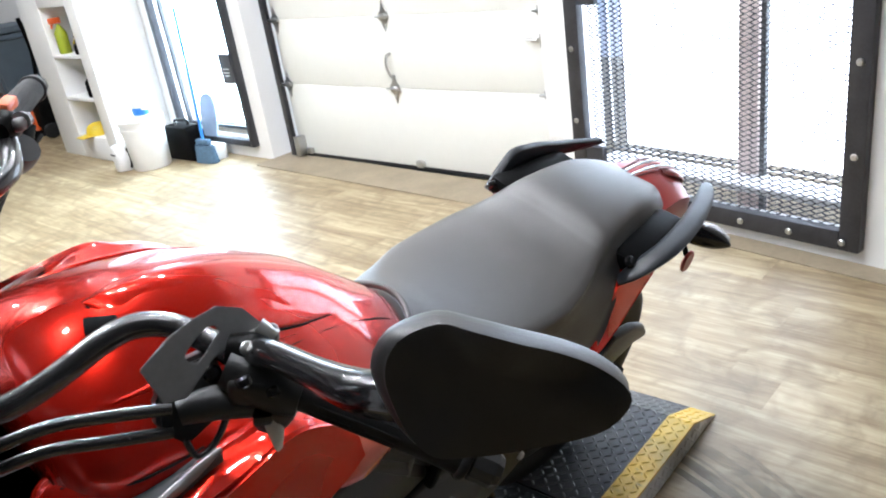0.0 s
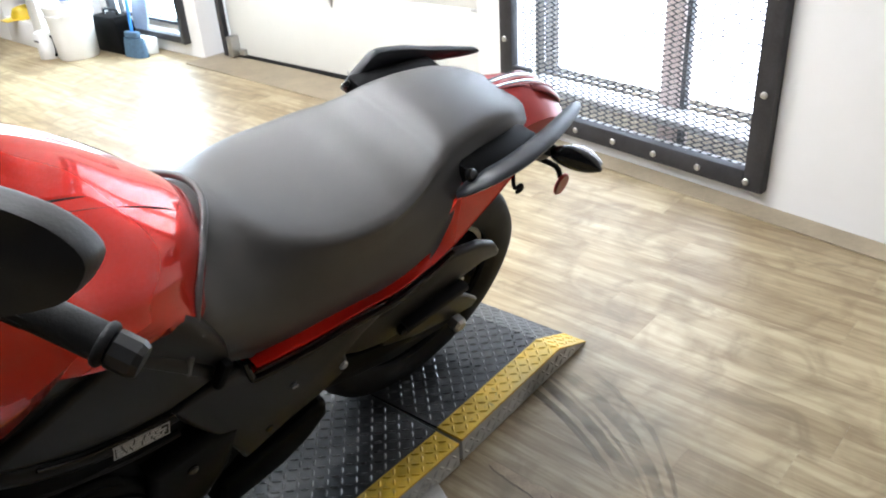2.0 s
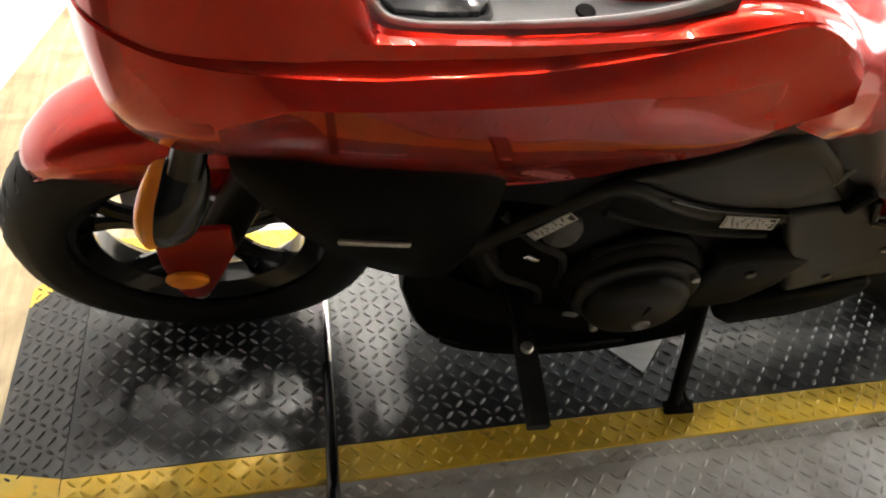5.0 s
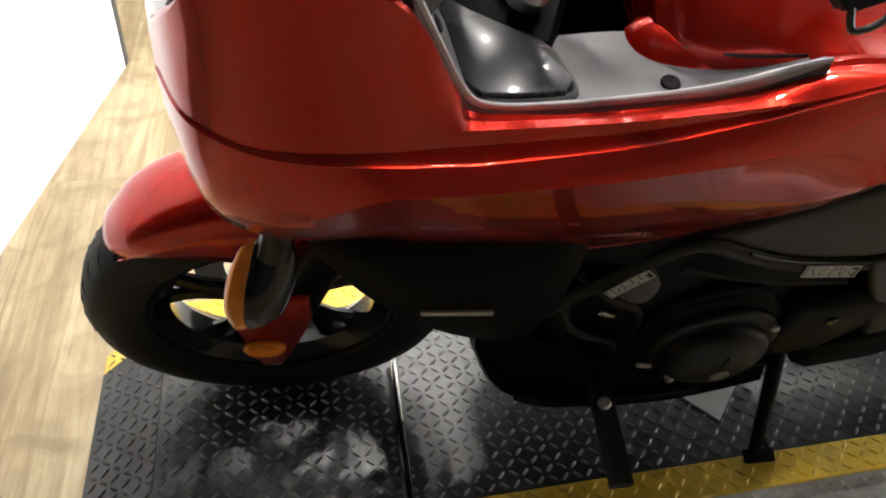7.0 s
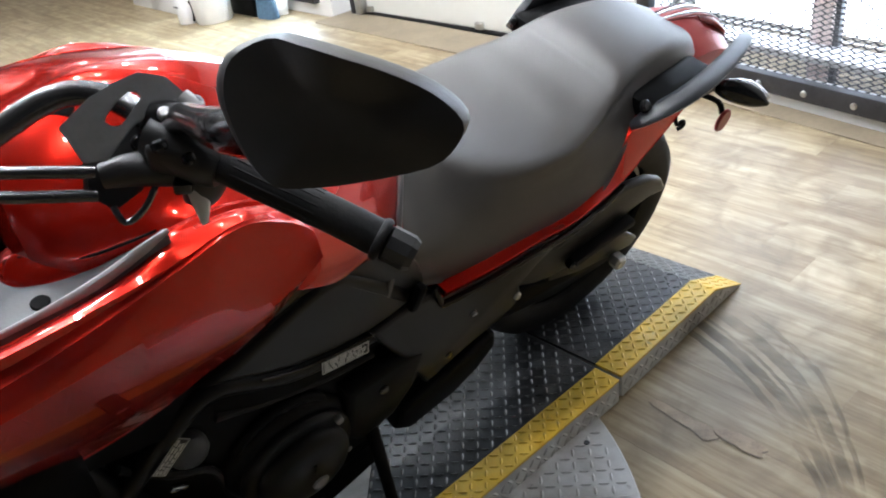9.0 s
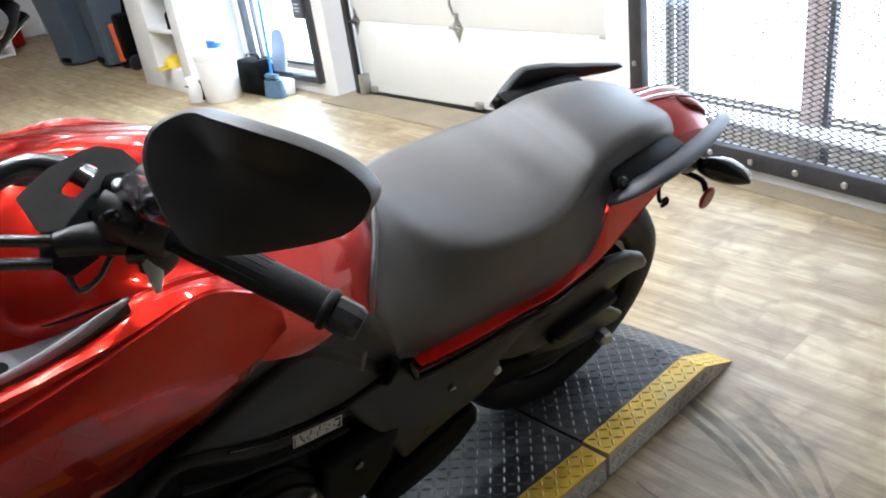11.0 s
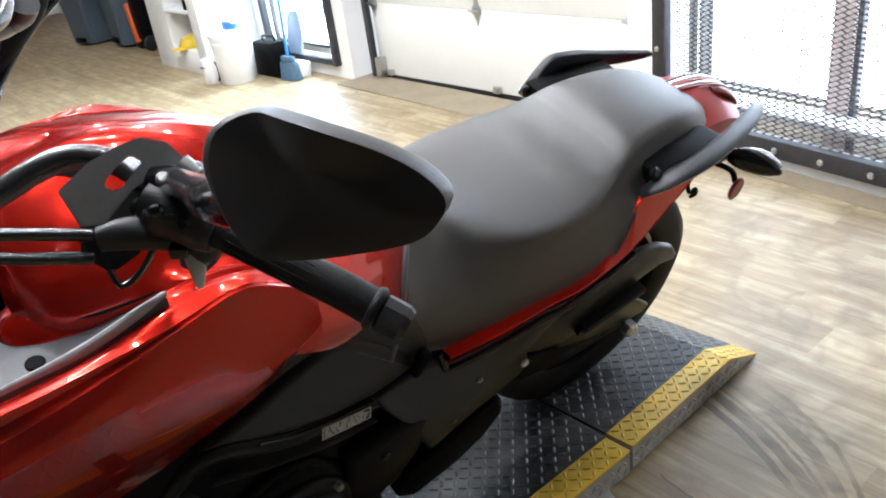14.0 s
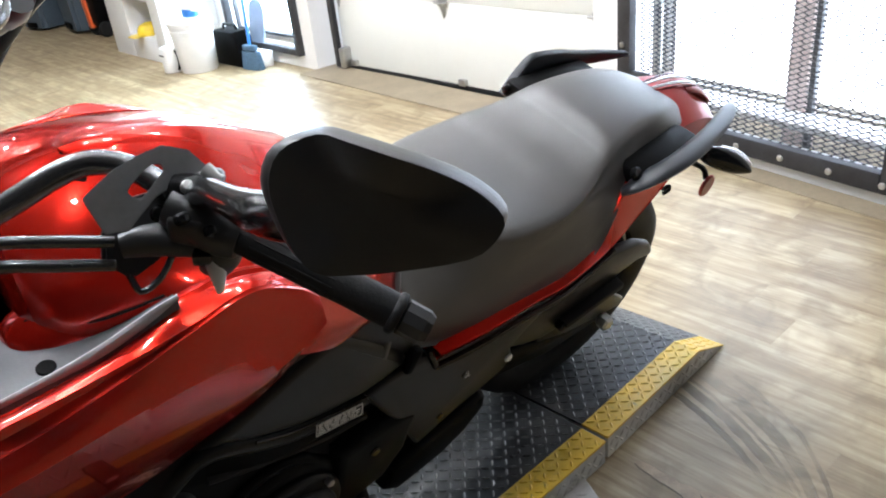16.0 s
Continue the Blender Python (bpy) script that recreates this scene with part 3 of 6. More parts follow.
part("cap", disc(0.02, 0.025, 14, (0, 0, 0.175)), WHITE_PLASTIC, jug)
pc = empty("paint_can", pose(1.28, 4.765, 0), "small white can with a dark grip, beside the bucket", "can")
part("body", lathe([(0.0, 0.0), (0.0, 0.07), (0.006, 0.074), (0.17, 0.074), (0.178, 0.07), (0.178, 0)], 24, "z"), WHITE_PLASTIC, pc)
part("handle", tube([(0.0, -0.072, 0.155), (0.0, -0.10, 0.13), (0.0, -0.10, 0.06), (0.0, -0.074, 0.02)], 0.009, 8), BLACK, pc)
part("writing_bar", box(0.002, 0.07, 0.012, (-0.0745, 0.0, 0.125), 0.0005), GREY, pc, "grey line of unreadable writing")

tc = empty("tool_case", pose(1.63, 4.47, 0, 0, 0, 14), "black moulded tool case standing on the floor", "case")
bm = slab([(-0.15, 0.0), (0.15, 0.0), (0.165, 0.03), (0.165, 0.20), (0.13, 0.25), (-0.13, 0.25), (-0.165, 0.20), (-0.165, 0.03)], 0.14, 0.018)
part("body", bm, BLACK, tc, matrix=RZ(78))
part("rib", box(0.02, 0.15, 0.24, (-0.005, 0, 0.125), 0.006, turn=RZ(0)), BLACK_GLOSS, tc)
part("handle", tube([(-0.0, -0.06, 0.245), (0.0, -0.055, 0.285), (0.0, 0.055, 0.285), (0.0, 0.06, 0.245)], 0.010, 8), BLACK_GLOSS, tc)

br = empty("broom", pose(1.61, 4.20, 0, 0, 0, 8), "blue broom with flat dustpan leaning on the frame", "broom")
part("bristle_tuft", loft([[(0.026 * s, 0.075 * w, z), (0.026 * s, -0.075 * w, z), (-0.026 * s, -0.075 * w, z), (-0.026 * s, 0.075 * w, z)] for s, w, z in ((1.3, 1.12, 0.002), (1.1, 1.05, 0.06), (0.9, 0.95, 0.125))], 3, 4), BRISTLE, br)
part("head", box(0.045, 0.13, 0.04, (0, 0, 0.150), 0.012), BRISTLE, br)
part("stick", tube([(0, 0, 0.15), (0.04, 0.02, 0.55), (0.10, 0.07, 1.05)], 0.011, 10), BLUE, br)
dpn = empty("dustpan", pose(1.70, 4.24, 0.10, 0, 8, 4), "grey blue upright dustpan behind the broom", "dustpan")
part("pan", slab([(-0.075, 0.06), (0.075, 0.06), (0.09, 0.20), (0.085, 0.29), (0.06, 0.34), (0.02, 0.36), (-0.02, 0.36), (-0.06, 0.34), (-0.085, 0.29), (-0.09, 0.20)], 0.02, 0.006), PAN_BLUE, dpn, matrix=RZ(90))
part("foot", box(0.10, 0.20, 0.11, (0, 0, -0.045), 0.01), WHITE_PLASTIC, dpn)

# ---- back area: bins, red machine, clutter, parked motorcycle ----


def bin_thing(at, turn, material, label, s=1.0):
    e = empty("wheelie_bin", pose(*at, 0, 0, turn), label, "bin", "wheeled bins")
    rings = []
    for w, d, z in ((0.22, 0.24, 0.03), (0.23, 0.25, 0.3), (0.27, 0.30, 0.85), (0.275, 0.305, 0.9)):
        w, d, z = w * s, d * s, z * s
        rings.append([(w, d, z), (-w, d, z), (-w, -d, z), (w, -d, z)])
    b = bmesh.new()
    skin([[Vector(q) for q in r] for r in rings], bm=b)
    bmesh.ops.bevel(b, geom=[q for q in b.edges if abs((q.verts[0].co - q.verts[1].co).normalized().z) > 0.7], offset=0.04, segments=3, affect="EDGES")
    part("body", b, material, e)
    part("rim", box(0.60 * s, 0.66 * s, 0.05 * s, (0, 0, 0.9 * s), 0.015), material, e)
    part("lid", box(0.62 * s, 0.68 * s, 0.06 * s, (0, 0, 0.96 * s), 0.025), material, e)
    part("foot_notch", box(0.02, 0.2 * s, 0.06 * s, (-0.235 * s, 0, 0.07 * s), 0.008), BLACK, e)
    for q in (-1, 1):
        part("wheel", disc(0.1 * s, 0.05, 20, (0.2 * s, q * 0.22 * s, 0.1 * s), RX(90)), RUBBER, e)
    return e


bin_thing((1.50, 7.95, 0), 12, BIN, "blue grey wheeled bin with a blue side, standing on the floor", 0.82)
bin_thing((1.70, 7.30, 0), -6, BIN, "blue grey wheeled bin beside the shelf unit")
bin_thing((1.95, 7.68, 0), 4, BIN_BLUE, "bright blue bin between two grey ones", 0.85)
rm = empty("red_machine", pose(1.62, 6.78, 0), "black and orange machine with small wheels by the bin", "machine")
part("body", box(0.20, 0.20, 0.42, (0, 0, 0.30), 0.03), BLACK, rm)
part("guard", box(0.05, 0.07, 0.36, (-0.10, 0.09, 0.25), 0.015, turn=RX(-8)), ORANGE, rm)
part("mast", tube([(0.0, 0.05, 0.4), (0.05, 0.02, 0.75), (0.0, -0.05, 1.05)], 0.02, 8), BLACK, rm)
for q in (-1, 1):
    part("wheel", disc(0.07, 0.04, 18, (-0.05, q * 0.11, 0.07), RX(90)), RUBBER, rm)
bl = empty("orange_ball_bag", pose(0.75, 9.6, 0), "orange bag lying on the back floor", "bag")
part("body", loft([[(0.13 * s * math.cos(a), 0.12 * s * math.sin(a), z) for a in (k * math.pi / 4 for k in range(8))] for s, z in ((0.7, 0.0), (1.0, 0.06), (0.9, 0.14), (0.3, 0.19))]), ORANGE, bl)
cr = empty("white_crate", pose(1.05, 9.7, 0, 0, 0, 20), "white wire crate standing on the back floor", "crate")
for z in (0.02, 0.12, 0.22, 0.32):
    part("slat", box(0.34, 0.26, 0.03, (0, 0, z), 0.006), WHITE_PLASTIC, cr)
for q in (-1, 1):
    part("post", box(0.03, 0.27, 0.34, (q * 0.16, 0, 0.17), 0.006), WHITE_PLASTIC, cr)
cb = empty("red_tool_cabinet", pose(1.25, 10.5, 0), "dark red tool cabinet at the back wall", "cabinet")
part("body", box(0.6, 0.5, 0.95, (0, 0, 0.5), 0.012), RED_DARK, cb)
for k in range(5):
    d = part("drawer", box(0.02, 0.46, 0.15, (-0.31, 0, 0.13 + 0.18 * k), 0.005), RED_DARK, cb)
    part("pull", box(0.02, 0.4, 0.015, (-0.325, 0, 0.19 + 0.18 * k), 0.004), STEEL, d)
gb = empty("grey_tool_cart", pose(0.55, 10.4, 0), "dark grey cart with bottles against the back wall", "cart")
part("body", box(0.7, 0.5, 0.8, (0, 0, 0.45), 0.015), GREY, gb)
part("tray", box(0.74, 0.54, 0.05, (0, 0, 0.88), 0.01), BLACK, gb)


def tyre(r, w, rin, n=72):
    pr = [(-w * 0.42, rin), (-w * 0.5, rin + 0.02), (-w * 0.52, r - 0.045), (-w * 0.45, r - 0.02), (-w * 0.3, r - 0.006), (-w * 0.12, r), (w * 0.12, r), (w * 0.3, r - 0.006), (w * 0.45, r - 0.02), (w * 0.52, r - 0.045), (w * 0.5, rin + 0.02), (w * 0.42, rin), (0, rin - 0.01), (-w * 0.42, rin)]
    return lathe(pr, n)


def wheel_rim(rin, w):
    return lathe([(-w * 0.44, rin + 0.004), (-w * 0.44, rin - 0.014), (-w * 0.36, rin - 0.02), (-w * 0.2, rin - 0.036), (w * 0.2, rin - 0.036), (w * 0.36, rin - 0.02), (w * 0.44, rin - 0.014), (w * 0.44, rin + 0.004), (0, rin - 0.012), (-w * 0.44, rin + 0.004)], 72)


def hub_and_spokes(parent, rin, hub, count, material=None):
    """A hub and forked cast spokes under a wheel."""
    material = material or BLACK_GLOSS
    part("hub", lathe([(-0.055, 0.0), (-0.055, hub * 0.8), (-0.045, hub), (0.045, hub), (0.055, hub * 0.8), (0.055, 0.0)], 32), material, parent)
    for k in range(count):
        a = 2 * math.pi * k / count + 0.35
        bm = None
        for da in (-0.20, 0.20):
            p0 = Vector((math.cos(a), 0, math.sin(a))) * (hub * 0.8)
            p1 = Vector((math.cos(a + da * 0.45), 0, math.sin(a + da * 0.45))) * (0.5 * (hub + rin))
            p2 = Vector((math.cos(a + da), 0, math.sin(a + da))) * (rin - 0.025)
            bm = tube([p0, p1, p2], [0.019, 0.013, 0.014], 8, 3, bm=bm, flat=1.2)
        part("spoke", bm, material, parent)


# ---- platform: tread plates, yellow borders, round plate, ramp ----
DZ = 0.067


def lug_field(inside, pitch, zfun, along=0.0112, wide=0.0040, high=0.0028):
    """Raised lens-shaped lugs, alternately turned, where inside(x, y) holds."""
    bm = bmesh.new()
    x0, x1, y0, y1 = inside(None, None)
    nx, ny = int((x1 - x0) / pitch) + 1, int((y1 - y0) / pitch) + 1
    for i in range(nx):
        for j in range(ny):
            x, y = x0 + (i + 0.5) * pitch, y0 + (j + 0.5) * pitch
            if not inside(x, y):
                continue
            a = radians(45 if (i + j) % 2 else -45)
            c, s = math.cos(a), math.sin(a)
            ring = []
            for u, v in ((-1, 0), (-0.45, -0.85), (0.45, -0.85), (1, 0), (0.45, 0.85), (-0.45, 0.85)):
                px, py = u * along, v * wide
                q = (x + px * c - py * s, y + px * s + py * c)
                ring.append(bm.verts.new((*q, zfun(*q))))
            top = []
            for u in (-0.55, 0.55):
                q = (x + u * along * c, y + u * along * s)
                top.append(bm.verts.new((*q, zfun(*q) + high)))
            a0, b0 = top
            bm.faces.new((ring[0], ring[1], a0))
            bm.faces.new((ring[1], ring[2], b0, a0))
            bm.faces.new((ring[2], ring[3], b0))
            bm.faces.new((ring[3], ring[4], b0))
            bm.faces.new((ring[4], ring[5], a0, b0))
            bm.faces.new((ring[5], ring[0], a0))
    return bm


def within(x0, x1, y0, y1, test=None):
    def f(x, y):
        if x is None:
            return x0, x1, y0, y1
        return x0 < x < x1 and y0 < y < y1 and (test is None or test(x, y))
    return f


PITCH = 0.0225
YB, YW = 0.070, 0.672
DX0, DX1 = -1.685, -0.006
plat = empty("motorcycle_platform", pose(0, 0, 0), "black tread plate platform with yellow painted borders", "platform")
part("core", box(DX1 - DX0, YW - 0.004, DZ - 0.006, ((DX0 + DX1) / 2, YW / 2 - 0.008, (DZ - 0.006) / 2), 0.002), TREAD_SILVER, plat, "bare metal body with tread plate sides", smooth=False)
part("deck_plate", box(DX1 - DX0, YW - 2 * YB - 0.002, 0.006, ((DX0 + DX1) / 2, YW / 2 - 0.008, DZ - 0.003), 0.0005), TREAD_BLACK, plat, "black coated tread plate", smooth=False)
for y in (YB / 2 - 0.008, YW - YB / 2 - 0.008):
    part("border", box(DX1 - DX0, YB, 0.0062, ((DX0 + DX1) / 2, y, DZ - 0.0031), 0.0008), YELLOW, plat, "yellow painted border", smooth=False)
flat = lambda x, y: DZ - 0.0002
tagged(part("deck_tread", lug_field(within(DX0 + 0.005, DX1 - 0.005, YB - 0.004, YW - YB - 0.014), PITCH, flat), TREAD_LUG, plat), kind="stuff")
for y0, y1 in ((-0.006, YB - 0.004), (YW - YB - 0.012, YW - 0.01)):
    tagged(part("border_tread", lug_field(within(DX0 + 0.005, DX1 - 0.005, y0, y1), PITCH, flat), YELLOW, plat), kind="stuff")
b = bmesh.new()
skin([[Vector((DX0 - 0.001, y, z)) for y, z in ((-0.008, DZ), (YW - 0.008, DZ), (YW - 0.008, 0.001), (-0.008, 0.001))], [Vector((DX0 - 0.135, y, z)) for y, z in ((-0.008 + 0.09, 0.006), (YW - 0.09, 0.006), (YW - 0.09, 0.001), (0.082, 0.001))]], bm=b)
part("front_slope", b, TREAD_BLACK, plat, "short black front slope", smooth=False)
fz = lambda x, y: 0.0062 + (DZ - 0.0062) * (x - (DX0 - 0.135)) / 0.135
tagged(part("slope_tread", lug_field(within(DX0 - 0.13, DX0 - 0.004, YB, YW - YB - 0.012, lambda x, y: (y - YB) > (DX0 - x) * 0.25), PITCH, fz), TREAD_BLACK, plat), kind="stuff")
for q in (0, 1):
    b = bmesh.new()
    yy = [(-0.008, YB - 0.008), (0.083, 0.135)] if q == 0 else [(YW - YB - 0.008, YW - 0.008), (YW - 0.142, YW - 0.09)]
    skin([[Vector((x, y, z + d)) for y, d in ((yy[k][0], 0.0012), (yy[k][1], 0.0012), (yy[k][1], -0.001), (yy[k][0], -0.001))] for k, x, z in ((0, DX0 - 0.0005, DZ), (1, DX0 - 0.134, 0.0065))], bm=b)
    part("border_end", b, YELLOW, plat, "yellow painted border running down the slope", smooth=False)
b = bmesh.new()
v = [b.verts.new(q) for q in ((-0.638, 0.145, DZ + 0.0035), (-0.705, 0.24, DZ + 0.0035), (-0.49, 0.30, DZ + 0.0035))]
r = bmesh.ops.extrude_face_region(b, geom=[b.faces.new(v)])
bmesh.ops.translate(b, vec=(0, 0, -0.003), verts=[q for q in r["geom"] if isinstance(q, bmesh.types.BMVert)])
part("bare_patch", b, TREAD_SILVER, plat, "bare metal triangle in the deck", smooth=False)

# ramp at the rear end, slightly turned against the platform
RL, RK = 0.572, 0.43
ramp = empty("loading_ramp", pose(0.004, 0.0, 0, 0, 0, 2.2), "black tread plate ramp with yellow borders and a sloped end", "ramp")
rz = lambda x, y: DZ if x < RK else max(0.004, DZ - (x - RK) * (DZ - 0.004) / (RL - RK))
prof = [(0.006, 0.001), (RL, 0.001), (RL, 0.004), (RK, DZ - 0.006), (0.006, DZ - 0.006)]
b = bmesh.new()
skin([[Vector((x, y, z)) for x, z in prof] for y in (-0.002, YW - 0.004)], bm=b)
part("core", b, TREAD_SILVER, ramp, "bare metal body with tread plate sides", smooth=False)


def ramp_strip(y0, y1):
    b = bmesh.new()
    pts = [(0.004, DZ), (RK, DZ), (RL, 0.0045)]
    skin([[Vector((x, y, z)) for x, z in pts] + [Vector((x, y, z - 0.0058 if x < RL else z - 0.003)) for x, z in pts[::-1]] for y in (y0, y1)], bm=b)
    return b


part("deck_plate", ramp_strip(YB + 0.001, YW - YB - 0.001), TREAD_BLACK, ramp, "black coated tread plate", smooth=False)
for y0, y1 in ((-0.003, YB), (YW - YB, YW - 0.003)):
    part("border", ramp_strip(y0, y1), YELLOW, ramp, "yellow painted border", smooth=False)
tagged(part("deck_tread", lug_field(within(0.01, RL - 0.01, YB + 0.003, YW - YB - 0.003), PITCH, lambda x, y: rz(x, y) - 0.0002), TREAD_LUG, ramp), kind="stuff")
for y0, y1 in ((0.002, YB - 0.002), (YW - YB + 0.002, YW - 0.006)):
    tagged(part("border_tread", lug_field(within(0.01, RL - 0.01, y0, y1), PITCH, lambda x, y: rz(x, y) - 0.0002), YELLOW, ramp), kind="stuff")


def side_lugs(x0, x1, top, name, parent):
    """Lugs on the upright outer side of a plate body."""
    b = lug_field(within(x0, x1, 0.006, DZ - 0.008, lambda x, z: z < top(x) - 0.012), 0.022, lambda x, y: 0.0)
    for q in b.verts:
        q.co = Vector((q.co.x, -q.co.z - 0.0005, q.co.y))
    ob = part(name, b, TREAD_SILVER, parent)
    tagged(ob, kind="stuff")
    return ob


side_lugs(DX0, DX1, lambda x: DZ, "side_tread", plat).location.y = -0.006
side_lugs(0.01, RL, lambda x: rz(x, 0), "side_tread", ramp).location.y = -0.0015

RC, RR = (-0.86, 0.33), 0.845
rp = empty("round_turntable_plate", pose(RC[0], RC[1], 0), "round bare tread plate turntable under the platform", "turntable")
part("plate", disc(RR, 0.010, 128, (0, 0, 0.0055), bev=0.1), TREAD_SILVER, rp)
tagged(part("plate_tread", lug_field(within(-RR, RR, -RR, RR, lambda x, y: x * x + y * y < (RR - 0.02) ** 2 and not (DX0 - RC[0] < x < DX1 - RC[0] and -0.02 - RC[1] < y < YW - RC[1])), 0.026, lambda x, y: 0.0103, 0.0132, 0.0044, 0.0030), TREAD_SILVER, rp), kind="stuff")
for a in (200, 222, 244, 266, 288, 310, 332):
    part("screw", disc(0.007, 0.003, 10, ((RR - 0.06) * math.cos(radians(a)), (RR - 0.06) * math.sin(radians(a)), 0.0115)), FRAME_STEEL, rp)

rod = empty("tie_down_rod", pose(0, 0, 0), "chrome rod with a black sleeve lying across the deck", "rod")
part("rod", tube([(-1.232, 0.40, 0.086), (-1.245, 0.22, 0.086)], 0.0075, 12, 2), CHROME, rod, "bright chrome rod")
part("sleeve", tube([(-1.245, 0.23, 0.086), (-1.262, -0.02, 0.086), (-1.268, -0.06, 0.060)], 0.011, 12, 3), BLACK_GLOSS, rod, "black sleeve")
part("hook", tube([(-1.268, -0.05, 0.066), (-1.24, -0.085, 0.03), (-1.19, -0.075, 0.022), (-1.17, -0.05, 0.022)], 0.007, 10, 4), CHROME, rod, "bent end hook")

# ---- the motorcycle, in its own frame: x rearwards from the front axle, y to its right side, z up ----
BIKE = Matrix(((0.99808, 0.05804, -0.02174, -1.48), (-0.06198, 0.93465, -0.35011, 0.4406), (0.0, 0.35079, 0.93646, 0.067), (0, 0, 0, 1)))
moto = empty("motorcycle", BIKE, "red touring motorcycle with black seat, leaning on its side stand", "motorcycle")


# wheels
fw = part("front_wheel", wheel_rim(0.205, 0.095), BLACK_GLOSS, moto, "black forked-spoke front wheel", matrix=pose(0.043, 0, 0.302))
part("tyre", tyre(0.302, 0.12, 0.207, 96), RUBBER, fw, "black road tyre with fine grooves")
hub_and_spokes(fw, 0.205, 0.045, 5)
part("brake_disc", lathe([(0.052, 0.085), (0.052, 0.135), (0.057, 0.135), (0.057, 0.085), (0.052, 0.085)], 64), STEEL, fw, "steel brake disc")
b = bmesh.new()
for k in range(44):
    for s in (-1, 1):
        a = 2 * math.pi * (k + 0.5 * (s > 0)) / 44
        ring = []
        for da, y, dr in ((0.0, 0.012, 0.3008), (0.03, 0.03, 0.2975), (0.055, 0.047, 0.2885), (0.067, 0.046, 0.290), (0.042, 0.030, 0.2985), (0.012, 0.012, 0.3018)):
            ring.append(b.verts.new(((dr + 0.0012) * math.cos(a + da), s * y, (dr + 0.0012) * math.sin(a + da))))
        b.faces.new(ring)
tagged(part("tread_pattern", b, BLACK_GLOSS, fw, smooth=False), kind="stuff")
rw = part("rear_wheel", wheel_rim(0.21, 0.13), BLACK_GLOSS, moto, "black rear wheel", matrix=pose(1.59, 0, 0.312))
part("tyre", tyre(0.312, 0.16, 0.212, 96), RUBBER, rw, "wide black rear tyre")
hub_and_spokes(rw, 0.21, 0.055, 5)
part("sprocket", lathe([(-0.085, 0.05), (-0.085, 0.115), (-0.079, 0.115), (-0.079, 0.05), (-0.085, 0.05)], 48), STEEL, rw, "steel rear sprocket")

# front fork, fender
for s in (-1, 1):
    leg = part("fork_leg", tube([(0.035, s * 0.095, 0.285), (0.075, s * 0.095, 0.40), (0.15, s * 0.095, 0.60)], [0.030, 0.031, 0.029], 16, 4), BLACK, moto, "black lower fork leg")
    part("stanchion", tube([(0.14, s * 0.095, 0.58), (0.283, s * 0.095, 0.92)], 0.021, 14, 2), BLACK_GLOSS, leg)
    part("axle_bolt", disc(0.016, 0.03, 12, (0.043, s * 0.115, 0.302), RX(90)), STEEL, leg)
    part("reflector", disc(0.026, 0.014, 24, (0.034, s * 0.137, 0.373), RX(90) @ Matrix.Diagonal((1.25, 0.8, 1, 1))), AMBER, leg, "oval amber reflector")
part("axle", tube([(0.043, -0.10, 0.302), (0.043, 0.10, 0.302)], 0.014, 12, 1), STEEL, moto)
FX, FZ = 0.043, 0.302
rings = []
for a, r, w, drop in ((132, 0.322, 0.050, 0.03), (120, 0.336, 0.068, 0.06), (105, 0.345, 0.074, 0.10), (88, 0.350, 0.076, 0.14), (70, 0.348, 0.076, 0.12), (52, 0.343, 0.074, 0.06), (34, 0.336, 0.068, 0.03)):
    ca, sa = math.cos(radians(a)), math.sin(radians(a))
    row = []
    for y, q in ((-w, r - drop), (-w, r - 0.035), (-w * 0.72, r - 0.008), (0, r), (w * 0.72, r - 0.008), (w, r - 0.035), (w, r - drop)):
        row.append((FX + q * ca, y, FZ + q * sa))
    rings.append(row)
fend = part("front_fender", loft(rings, 4, 3, closed=False), RED, moto, "glossy red front fender")
so = fend.modifiers.new("thick", "SOLIDIFY")
so.thickness = 0.004
for s in (-1, 1):
    part("fender_stay", slab([(0.0, 0.50), (0.11, 0.51), (0.112, 0.45), (0.092, 0.39), (0.070, 0.335), (0.055, 0.300), (0.025, 0.296), (0.008, 0.34), (0.0, 0.42)], 0.012, 0.004), RED_DARK, fend, "deep red fork guard", matrix=Matrix.Translation((0, s * 0.126, 0)))

def crisp(rings, n):
    """Smooth lengthwise, straight between the points round each ring, so that creases stay sharp."""
    dense = []
    for r in rings:
        k = len(r)
        row = []
        for i in range(k):
            a, b = Vector(r[i]), Vector(r[(i + 1) % k])
            row += [a, a.lerp(b, 0.5)]
        dense.append(row)
    cols = [cat([r[i] for r in dense], n) for i in range(len(dense[0]))]
    return skin([[c[j] for c in cols] for j in range(len(cols[0]))])


